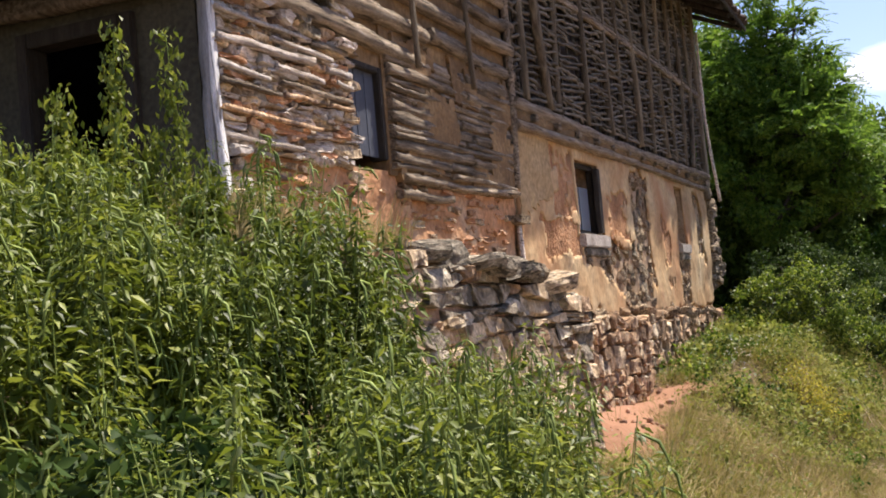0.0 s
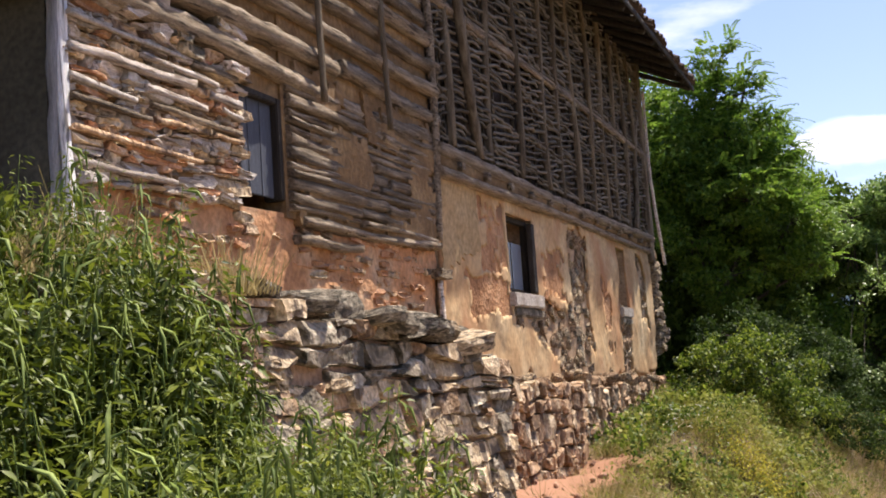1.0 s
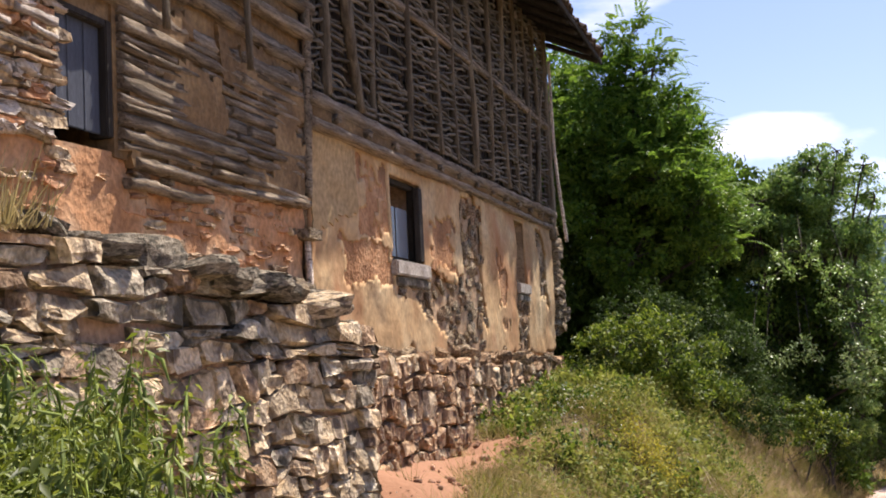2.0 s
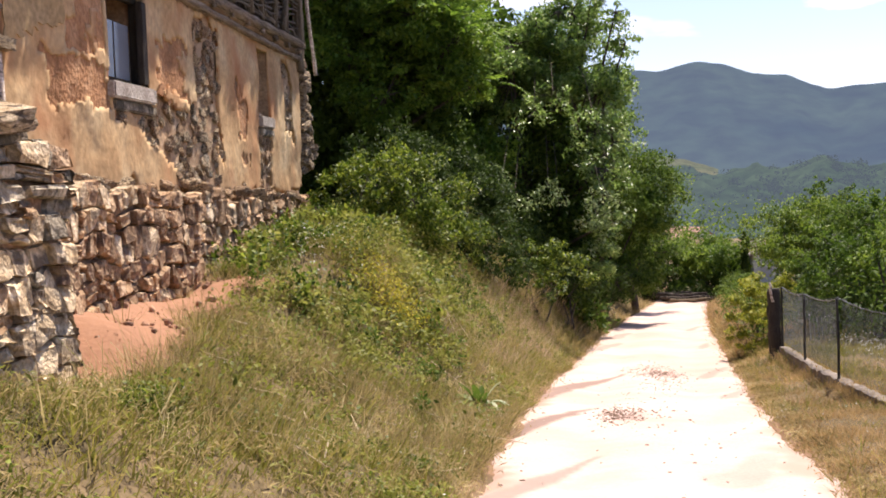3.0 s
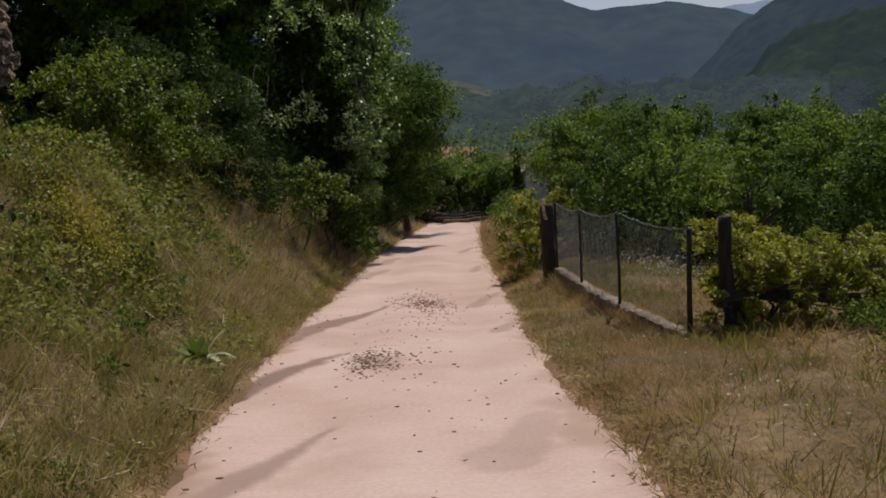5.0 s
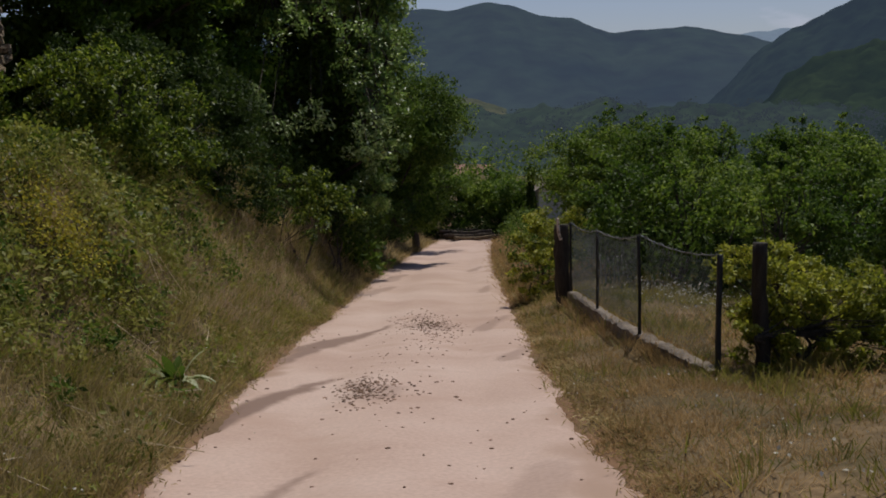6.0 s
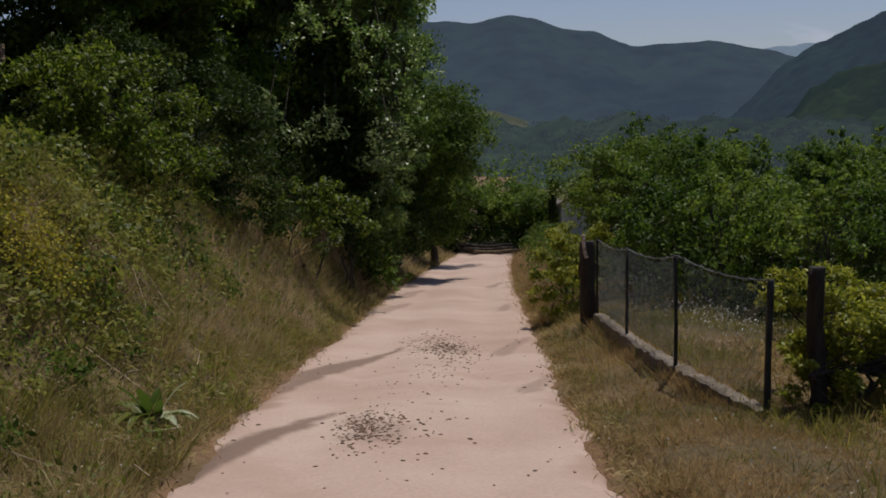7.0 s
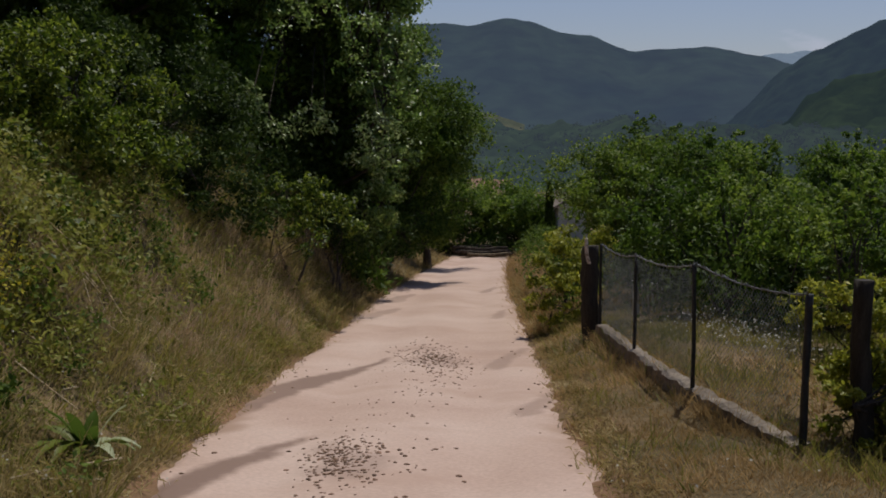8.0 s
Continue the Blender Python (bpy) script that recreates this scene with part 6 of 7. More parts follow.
# ---- nettles and climbing weeds below the house ----
def nettles():
    rng = np.random.default_rng(19)
    stems, cen, dirs, tops = [], [], [], []
    plants = []
    for _ in range(400):
        cx, cy = rng.uniform(-4.1, -0.7), rng.uniform(2.2, 8.8)
        lift = rng.uniform(0.72, 1.0)
        for _ in range(rng.integers(4, 9)):
            plants.append((cx + rng.normal(0, 0.14), cy + rng.normal(0, 0.14), lift * rng.uniform(0.78, 1.04)))
    for x, y, lift in plants:
        s = float(road_l(y)) - x
        if s < 0.15 or y < 2.2 or x > min(-0.29 * y, -0.432 * (y - 1.39), -0.14 - 0.625 * (y - 2.97)) + 0.07 * rng.normal():
            continue
        tall_side = float(smooth01((-2.35 - 0.5 * max(0.0, y - 5.2) - x) / 0.42))
        if rng.random() > 0.52 + 0.48 * tall_side - 0.2 * (y > 6.0):
            continue
        if y > 7.2 and x < -3.3:
            continue
        g = float(land(x, y))
        top = 1.5 + 0.94 * tall_side * float(smooth01((6.6 - y) / 0.8)) + 0.25 * float(smooth01((-3.0 - x) / 0.6)) - 0.25 * float(smooth01((-1.3 - x) < 0)) - 0.35 * float(smooth01((y - 6.2) / 1.2))
        h = max(0.3, (top - g) * lift)
        a = rng.uniform(0, 6.28)
        lean = rng.uniform(0.03, 0.3) * min(h, 1.0)
        pts = [(x + math.cos(a) * lean * t * t, y + math.sin(a) * lean * t * t, g - 0.05 + h * t) for t in (0, 0.35, 0.7, 1.0)]
        stems.append((pts, [0.004, 0.0035, 0.003, 0.002]))
        size = rng.uniform(0.5, 1.1)
        z = max(0.12, h - rng.uniform(0.7, 1.1))
        while z < h:
            t = min(1.0, z / h)
            k = t * 3
            i = min(int(k), 2)
            p = np.array(pts[i]) * (1 - (k - i)) + np.array(pts[i + 1]) * (k - i)
            crown = 1.0 - 0.5 * max(0.0, 1 - (h - z) / 0.25)
            for side in range(4):
                w = rng.uniform(0, 6.28)
                d = np.array([math.cos(w), math.sin(w), rng.uniform(-0.9, 0.3)])
                cen.append(p + d * rng.uniform(0, 0.06) * (1, 1, 0.3))
                dirs.append(d / np.linalg.norm(d) * rng.uniform(0.045, 0.10) * crown * size)
            if h - z < 0.6:
                tops.append(p)
            z += rng.uniform(0.022, 0.045)
    cen, dirs = np.array(cen), np.array(dirs)
    n = len(cen)
    L = np.linalg.norm(dirs, axis=1)[:, None]
    d = dirs / L
    s = np.cross(d, np.array([0, 0, 1.0]) + rng.normal(size=(n, 3)) * 0.35)
    s /= np.linalg.norm(s, axis=1)[:, None]
    u = np.cross(s, d)
    v = np.empty((n, 6, 3))
    v[:, 0] = cen
    v[:, 1] = cen + d * L * 0.38 + s * L * 0.19 + u * L * 0.07
    v[:, 2] = cen + d * L * 0.45
    v[:, 3] = cen + d * L * 0.38 - s * L * 0.19 + u * L * 0.07
    v[:, 4] = cen + d * L * 0.75 + s * L * 0.09 - u * L * 0.02
    v[:, 5] = cen + d * L * 1.05 - u * L * 0.14
    i = np.arange(n)[:, None] * 6
    tris = np.concatenate([i + np.array(f) for f in ((0, 1, 2), (0, 2, 3), (1, 4, 2), (2, 4, 5), (3, 2, 5))])
    ob = thing("nettle_patch", "dense tall green nettles and weeds below the house", "weeds", kind="stuff", at=(-2.2, 5.0, 0.3))
    part("leaves", raw_mesh("leaves", v.reshape(-1, 3), tris=tris), M_leaf_nettle, ob)
    strings = []
    for _ in range(7000):
        p, L2 = tops[rng.integers(len(tops))], rng.uniform(0.05, 0.16)
        q = p + rng.normal(size=3) * (0.05, 0.05, 0.01)
        strings.append(([tuple(p), tuple(p * 0.3 + q * 0.7 - (0, 0, L2 * 0.3)), tuple(q - (0, 0, L2))], [0.003, 0.008, 0.003]))
    part("flower_strings", tubes_mesh("flower_strings", strings, 3), M_stem, ob, "hanging greenish flower strings")
    part("stems", tubes_mesh("stems", stems, 3), M_stem, ob)


nettles()
# Broad leaves, their colour darkened for the deep shade low in the nettles.
rg0 = np.random.default_rng(23)
low = scatter(rg0, 260, -2.3, -0.75, 2.1, 3.6, lambda x, y: np.where(x < -0.35 - 0.6 * (y - 2.97), 1.0, 0.0))
low_pts = clump_points(rg0, [(x, y, z + rg0.uniform(0.1, 0.85), 0.2, 70) for x, y, z in low])
shade_weeds = tagged(new("dark_weeds", leaves_mesh("dark_weeds", rg0, low_pts, 0.055, 0.4, 0.5)), "broad-leaved weeds at the nettles' foot, coloured dark for shade", "weeds", kind="stuff")
shade_weeds.data.materials.append(M_leaf_shade_dark)


def tall_weed(x, y, top, seed, label):
    """A tall climbing weed: twisted stems hung with drooping leaf clusters."""
    rng = np.random.default_rng(seed)
    z0 = float(land(x, y))
    w = thing("tall_weed", label, "weed", at=(x, y, z0))
    stems, cen = [], []
    for k in range(7):
        a = rng.uniform(0, 6.28)
        pts = []
        h = (top - z0) * (1.0 if k == 0 else rng.uniform(0.4, 0.75))
        for t in np.linspace(0, 1, 9):
            r = (0.06 if k == 0 else 0.15) * t
            pts.append((x + math.cos(a + t * 2) * r, y + math.sin(a + t * 2) * r, z0 + h * t))
        stems.append((pts, [0.012 * (1 - 0.8 * t) for t in np.linspace(0, 1, 9)]))
        for t in np.linspace(0.3, 1, 26):
            j = min(int(t * 8), 7)
            p = np.array(pts[j]) * (1 - (t * 8 - j)) + np.array(pts[j + 1]) * (t * 8 - j)
            m = 34 if t < 0.9 else 16
            q = p + rng.normal(size=(m, 3)) * (0.05, 0.05, 0.05) * (1.25 - 0.6 * t)
            cen.append(q)
    me = leaves_mesh("leaves", rng, np.concatenate(cen), 0.042, 0.25, 0.5, droop=0.9)
    part("leaves", me, M_leaf_nettle, w)
    for one in stems:
        part("stem", tubes_mesh("stem", [one], 4), M_stem, w)


tall_weed(-3.66, 4.62, 3.05, 1, "tall hop-like weed with hanging leaf clusters beside the house")
tall_weed(-3.36, 4.72, 3.0, 2, "tall leafy weed stem before the corner post")
tall_weed(-3.85, 4.4, 2.75, 3, "tall leafy weed before the doorway")
tall_weed(-4.25, 4.4, 2.5, 4, "tall leafy weed before the doorway")
dry = scatter(rg0, 520, -4.4, -3.35, 4.8, 7.0, lambda x, y: smooth01((vnoise(x, y, 0.5, 88) - 0.3) / 0.2))
dry[:, 2] = np.maximum(dry[:, 2], [terr_top(v) - 0.05 for v in dry[:, 1]])
blades("terrace_grass", rg0, dry, 0.2, 0.5, 0.0035, M_grass_dry, 0.5, "tall dry grass standing on the terrace before the mud wall", "grass", per=14, spread=0.12)


# ---- bushes and trees ----
def frond_mesh(name, rng, crowns, per):
    """Feathery fronds over the outside of a crown: a drooping rib with pairs of leaflets."""
    verts = []
    for cx, cy, cz, r in crowns:
        for _ in range(int(per * r * r) + 6):
            d = rng.normal(size=3)
            d[2] = abs(d[2]) * 0.8 + 0.1
            d /= np.linalg.norm(d)
            root = np.array([cx, cy, cz]) + d * r * rng.uniform(0.8, 1.0)
            out = d * (1, 1, 0.5) + rng.normal(0, 0.3, 3)
            out /= np.linalg.norm(out)
            side = np.cross(out, (0, 0, 1.0))
            side /= np.linalg.norm(side) + 1e-6
            L, fall = rng.uniform(0.35, 0.75), rng.uniform(0.15, 0.55)
            for t in np.linspace(0.12, 1, 11):
                c = root + out * L * t - np.array([0, 0, fall * L * t * t])
                size = 0.15 * (1 - 0.45 * t)
                for e in (-1, 1):
                    a = side * e + out * 0.45 + np.array([0, 0, -0.25]) + rng.normal(0, 0.12, 3)
                    a *= size / np.linalg.norm(a)
                    w = out * 0.024
                    verts.append((c, c + a * 0.5 + w, c + a, c + a * 0.5 - w))
    v = np.array(verts).reshape(-1, 3)
    i = np.arange(len(v) // 4)[:, None] * 4
    return raw_mesh(name, v, tris=np.concatenate([i + np.array([0, 1, 2]), i + np.array([0, 2, 3])], axis=0))


def tree(name, x, y, crowns, mat, leaf, per, seed, label, trunk=0.14, z0=None, stems=1, droop=0.1, width=0.5, category="tree", group="", sprays=(), fronds=0):
    """Trunk, limbs to each clump of the crown, and the leaves. crowns: (x, y, z, radius) of large masses."""
    rng = np.random.default_rng(seed)
    g = float(land(x, y)) if z0 is None else z0
    ob = thing(name, label, category, group=group, at=(x, y, g))
    clumps, lines = [], []
    fork = []
    for k in range(stems):
        zc = min(c[2] for c in crowns)
        f = np.array([x + rng.normal(0, 0.25), y + rng.normal(0, 0.25), g + max(0.3, (zc - g) * 0.6)])
        lines.append(([(x + rng.normal(0, 0.12 * (stems > 1)), y, g - 0.15), tuple((np.array([x, y, g]) + f) / 2 + rng.normal(0, 0.05, 3)), tuple(f)], [trunk, trunk * 0.8, trunk * 0.62]))
        fork.append(f)
    for cx, cy, cz, r in crowns:
        f = fork[rng.integers(len(fork))]
        mid = (f + np.array([cx, cy, cz])) / 2 + rng.normal(0, 0.2, 3)
        lines.append(([tuple(f), tuple(mid), (cx, cy, cz)], [trunk * 0.38, trunk * 0.22, trunk * 0.08]))
        m = max(8, int(21 * r))
        for _ in range(m):
            d = rng.normal(size=3)
            d /= np.linalg.norm(d)
            rad = r * rng.uniform(0.35, 1.0) ** 0.6
            p = np.array([cx, cy, cz]) + d * rad * (1, 1, 0.85)
            rr_ = r * rng.uniform(0.2, 0.4)
            clumps.append((*p, rr_, int(per * 18 * rr_ * rr_) + 8))
            if rng.random() < 0.5:
                lines.append(([(cx, cy, cz), tuple((np.array([cx, cy, cz]) + p) / 2 + rng.normal(0, 0.06, 3)), tuple(p)], [trunk * 0.09, trunk * 0.06, trunk * 0.02]))
    pts = clump_points(rng, clumps, 0.7)
    for sx, sy, sz, n in sprays:
        back = np.array([sx * 0.8, sy + 2.6, sz + 1.5])
        boughs, hung = [([tuple(back), tuple((back + (sx, sy, sz)) / 2 + (0, 0, 0.3)), (sx, sy, sz + 0.1)], [0.014, 0.012, 0.01])], []
        for _ in range(n):
            a = rng.uniform(-2.6, -0.6)
            L, fall = rng.uniform(0.35, 0.8), rng.uniform(0.2, 0.6)
            root = np.array([sx, sy, sz]) + rng.normal(size=3) * (0.3, 0.2, 0.16)
            line = [root + np.array([math.cos(a) * L * t, math.sin(a) * L * t * 0.6, 0.12 * t - fall * t * t]) for t in np.linspace(0, 1, 6)]
            boughs.append(([(sx, sy, sz + 0.1)] + [tuple(q) for q in line], [0.009, 0.007, 0.006, 0.006, 0.005, 0.004, 0.003]))
            for q in line[1:]:
                hung.append(q + rng.normal(size=(9, 3)) * 0.085)
        bough = part("bough", tubes_mesh("bough", boughs, 4), M_bark, ob)
        part("leaves", leaves_mesh("leaves", rng, np.concatenate(hung), leaf * (1.1 if sz < 1.6 else 0.95), 0.62, width, droop=0.15), M_leaf_spray if sz < 1.6 else mat, bough, "glossy hanging leaves, sunlit shine put into their pale colour" if sz < 1.6 else "")
    if fronds:
        part("fronds", frond_mesh("fronds", rng, crowns, fronds), mat, ob, "feathery drooping leaf fronds")
    part("trunk", tubes_mesh("trunk", lines, 6), M_bark, ob)
    part("crown", leaves_mesh("crown", rng, pts, leaf * 1.12, 0.5, width, droop=droop), mat, ob)
    return ob


tree("acacia_tree", -4.2, 32.5, [(-2.2, 30.6, 4.4, 0.9), (-1.85, 30.8, 4.7, 0.75), (-1.55, 31.0, 3.6, 0.7), (-2.9, 30.4, 5.2, 1.0), (-3.6, 30.6, 5.6, 0.9), (-3.5, 31.5, 9.1, 0.7), (-3.0, 31.6, 8.2, 0.6), (-2.3, 31.2, 3.9, 0.9), (-2.1, 31.6, 4.6, 0.85), (-2.9, 31.4, 5.0, 1.0), (-4.6, 32, 6.4, 1.9), (-3.5, 31.8, 7.1, 1.45), (-2.75, 32, 6.0, 1.15), (-2.05, 31.5, 6.5, 0.35), (-2.35, 31.5, 7.3, 0.45), (-2.85, 31.5, 8.5, 0.5), (-4.3, 32.2, 8.0, 1.3), (-2.0, 33, 4.8, 0.9), (-6.2, 33, 6.5, 2.0), (-6.5, 33.5, 8.4, 1.7), (-3.5, 34.5, 6.5, 1.9), (-5.2, 35, 6.6, 2.0), (-3.6, 30.4, 3.4, 1.0), (-4.5, 30.8, 4.4, 1.1), (-2.6, 30.9, 5.7, 0.7)], M_leaf_tree, 0.118, 56, 1, "large leafy green acacia tree behind the house corner", 0.22, fronds=34)
tree("walnut_tree", 0.0, 39.0, [(-0.9, 36.2, 4.0, 1.3), (-0.8, 36.1, 5.1, 0.8), (-0.1, 36.2, 5.6, 0.6), (0.3, 36.4, 4.3, 0.9), (1.3, 36.3, 3.9, 0.8), (0.6, 36.8, 5.0, 1.2), (1.45, 36.0, 6.35, 0.5), (0.55, 36.2, 6.0, 0.4), (2.1, 36.2, 5.9, 0.4), (2.35, 36.3, 5.0, 0.45), (0.9, 37.4, 5.4, 1.4), (1.7, 36.6, 3.7, 1.0), (-1.3, 37.6, 4.3, 1.4), (0.0, 38.5, 5.2, 1.3), (0.9, 36.6, 6.0, 0.7), (1.2, 38.8, 4.6, 1.5), (-0.6, 39.2, 4.4, 1.6), (-2.4, 38.4, 4.9, 1.6),
     (1.95, 36.2, 2.3, 0.65), (1.75, 35.8, 1.5, 0.6), (1.7, 35.6, 0.8, 0.5), (1.55, 35.6, 0.0, 0.5), (1.9, 37.0, 1.2, 0.55), (1.9, 37.2, 0.0, 0.55), (1.6, 37.0, -1.0, 0.7), (2.1, 38.2, 2.6, 0.9), (1.2, 36.4, -1.2, 0.7)],
     M_leaf_grey, 0.105, 66, 2, "broad dark tree with shining greyish leaves overhanging the road", 0.26,
     sprays=[(-1.05, 33.3, 1.4, 6), (-0.75, 33.1, 0.95, 4), (0.1, 33.2, 1.05, 3), (0.35, 33.4, 0.85, 2), (1.5, 33.3, 0.65, 5), (1.7, 33.6, 0.3, 4), (1.4, 33.4, -0.2, 2), (0.9, 33.7, 2.4, 7), (-0.2, 33.9, 3.0, 6), (1.6, 33.9, 1.8, 6), (0.3, 33.8, 3.4, 6), (1.3, 34.0, 3.0, 6)])
tree("roadside_tree", 1.4, 44.0, [(2.7, 43, 0.6, 1.5), (3.3, 44, 1.0, 1.4), (2.0, 44, -0.4, 1.5), (3.2, 43.5, 0.0, 1.2), (1.0, 45, 2.5, 2.2), (2.9, 43.0, -1.9, 1.1), (2.3, 42.5, -2.2, 1.0), (1.6, 43.5, -1.4, 1.3)], M_leaf_thicket, 0.11, 44, 3, "leafy green tree at the roadside", 0.18)
tree("roadside_tree", 3.6, 52.0, [(3.6, 51, -0.5, 1.6), (4.4, 52, 1.0, 1.5), (3.0, 52, 1.2, 1.9), (4.6, 52, -1.8, 1.1), (3.4, 50.5, -2.4, 1.2)], M_leaf_orchard, 0.11, 24, 4, "leafy green tree at the roadside", 0.18)
tree("acacia_tree", -3.5, 36.5, [(-3.6, 36, 3.2, 2.0), (-3.3, 36.5, 5.0, 1.6), (-4.2, 37, 7.0, 1.5), (-2.2, 35.5, 1.6, 1.5), (-5.5, 36, 2.5, 2.0)], M_leaf_tree, 0.12, 22, 5, "tall green tree among the roadside trees", 0.2)
tree("dense_bush", -2.5, 23.5, [(-3.35, 23.4, 1.25, 0.6), (-2.75, 22.9, 1.4, 0.66), (-2.2, 22.8, 1.0, 0.64), (-1.75, 23.0, 0.6, 0.62), (-3.0, 24.2, 1.75, 0.55), (-2.3, 24.2, 1.45, 0.62), (-1.5, 23.6, 0.2, 0.6), (-3.5, 24.6, 1.5, 0.5), (-1.9, 24.6, 1.2, 0.7)], M_leaf_dense, 0.07, 150, 6, "dense bright green bush against the house corner", 0.05, stems=4, category="bush")
# Dark leaf colour here stands for the big trees' shade.
tree("dense_bush", -2.0, 27.5, [(-2.6, 26.6, 1.6, 1.0), (-1.7, 26.8, 0.7, 0.9), (-1.2, 27.6, -0.1, 0.8), (-3.4, 27.6, 1.9, 1.0), (-0.85, 28.6, -0.7, 0.75), (-1.8, 28.6, 1.2, 1.1), (-1.3, 26.4, 0.0, 0.6)], M_leaf_shade_dark, 0.08, 90, 7, "green bush on the bank, coloured dark for tree shade", 0.06, stems=4, category="bush")
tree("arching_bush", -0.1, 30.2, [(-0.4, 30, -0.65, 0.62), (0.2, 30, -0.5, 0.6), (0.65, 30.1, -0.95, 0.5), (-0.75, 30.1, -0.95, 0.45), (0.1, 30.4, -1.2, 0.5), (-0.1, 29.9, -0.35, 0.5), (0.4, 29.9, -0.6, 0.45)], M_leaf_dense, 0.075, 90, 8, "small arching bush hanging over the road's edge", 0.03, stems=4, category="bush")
tree("arching_bush", 0.6, 33.4, [(0.2, 33.2, -1.0, 0.7), (0.9, 33.5, -1.4, 0.6), (-0.6, 33.4, -0.4, 0.8)], M_leaf_shade_dark, 0.07, 60, 9, "bush under the trees by the road, coloured dark for shade", 0.03, stems=3, category="bush")
tree("arching_bush", 1.7, 39.5, [(1.3, 39.3, -1.6, 0.9), (1.9, 40, -2.2, 0.7), (2.2, 41.3, -2.2, 0.8)], M_leaf_shade_dark, 0.08, 50, 10, "bush under the trees by the road, coloured dark for shade", 0.03, stems=3, category="bush")

# hedge closing the road's far end
for k, (x, y, h) in enumerate(((4.4, 62.5, 3.0), (6.2, 63.5, 2.9), (7.9, 63.0, 2.5), (9.3, 61.5, 2.3), (5.2, 66, 3.7), (8.6, 67, 2.8), (3.2, 59, 3.6))):
    tree("hedge_tree", x, y, [(x, y - 0.5, -4.4 + h * 0.12, 1.0), (x, y, -4.4 + h * 0.35, 1.3), (x - 0.5, y, -4.4 + h * 0.7, 1.2), (x + 0.6, y + 0.3, -4.4 + h * 0.6, 1.1)], M_leaf_orchard, 0.15, 20, 30 + k, "leafy hedge tree closing the end of the road", 0.1, stems=2, group="hedge at the road's end")

# orchard right of the fence
rng = np.random.default_rng(77)
spots = [(6.7, 33.5, 3.0), (7.6, 35.6, 3.6), (8.0, 32.0, 3.0), (9.6, 34.5, 3.1), (11.3, 33.0, 3.2), (13.0, 35.0, 3.2), (14.8, 33.5, 3.2), (6.6, 29.5, 2.3), (8.6, 28.0, 2.4), (10.6, 28.8, 2.6), (12.3, 29.5, 2.7), (6.4, 26.6, 2.2), (7.6, 24.8, 2.1), (9.8, 24.0, 2.4), (6.9, 22.6, 1.8), (8.6, 40.5, 3.4), (9.0, 44.0, 3.4), (11.5, 42, 3.6), (15.5, 41, 3.8), (16.8, 30, 3.2), (18.5, 35, 3.6)]
for k, (x, y, h) in enumerate(spots):
    g = float(land(x, y))
    cr = [(x + rng.uniform(-0.9, 0.9), y + rng.uniform(-0.7, 0.7), g + h * rng.uniform(0.42, 0.8), h * rng.uniform(0.22, 0.34)) for _ in range(6)] + [(x + rng.uniform(-0.5, 0.5), y, g + h * 0.9, h * 0.15), (x + rng.uniform(-0.5, 0.5), y, g + h * 1.0, h * 0.08)] + [(x + rng.uniform(-0.9, 0.9), y + rng.uniform(-0.4, 0.4), g + h * rng.uniform(0.8, 0.95), 0.26) for _ in range(5)]
    tree("plum_tree", x, y, cr, M_leaf_orchard if k % 5 else M_leaf_bush, 0.072 if y < 37 else 0.13, 92 if y < 37 else 18, 50 + k, "leafy green fruit tree in the orchard behind the fence", 0.05, stems=3, group="orchard trees")

tree("roadside_shrub", 4.2, 28.2, [(4.1, 27.9, -2.25, 0.3), (4.45, 27.9, -2.2, 0.3), (4.0, 28.4, -2.2, 0.28), (4.25, 28.0, -1.9, 0.36), (4.05, 28.1, -1.6, 0.38), (4.4, 28.3, -1.35, 0.4), (4.2, 28.6, -1.7, 0.4), (4.6, 27.9, -1.75, 0.35)], M_leaf_vine, 0.06, 260, 90, "yellowish-green shrub beside the end of the fence", 0.02, stems=4, category="bush")
tree("roadside_shrub", 4.7, 29.5, [(4.6, 29.5, -1.5, 0.5), (4.9, 30.2, -1.3, 0.55), (5.2, 28.8, -1.4, 0.5)], M_leaf_vine, 0.06, 240, 91, "yellowish-green shrub beside the road", 0.02, stems=4, category="bush")
tree("vine_bush", 5.2, 17.9, [(4.72 + 0.13 * i, 17.75 + 0.75 * ((i * 7) % 5) / 4, -1.62 + 0.92 * ((i * 11) % 7) / 6 * (1 - 0.4 * min(1, i / 9)), 0.3) for i in range(26)] + [(4.85, 17.9, -0.85, 0.34), (5.0, 18.4, -0.65, 0.34), (5.4, 18.5, -0.9, 0.35), (6.1, 18.8, -1.1, 0.4), (4.7, 17.75, -1.35, 0.3), (6.9, 18.9, -1.15, 0.45), (5.2, 18.0, -0.9, 0.36), (5.7, 18.1, -1.0, 0.4), (5.1, 17.8, -1.4, 0.36), (6.2, 18.2, -1.05, 0.4), (4.75, 18.6, -0.75, 0.28), (5.6, 17.7, -1.5, 0.35), (6.7, 18.3, -1.2, 0.4), (4.75, 19.2, -0.85, 0.2)], M_leaf_vine, 0.05, 480, 92, "yellow-green vine growing over the fence post", 0.025, stems=4, category="bush")

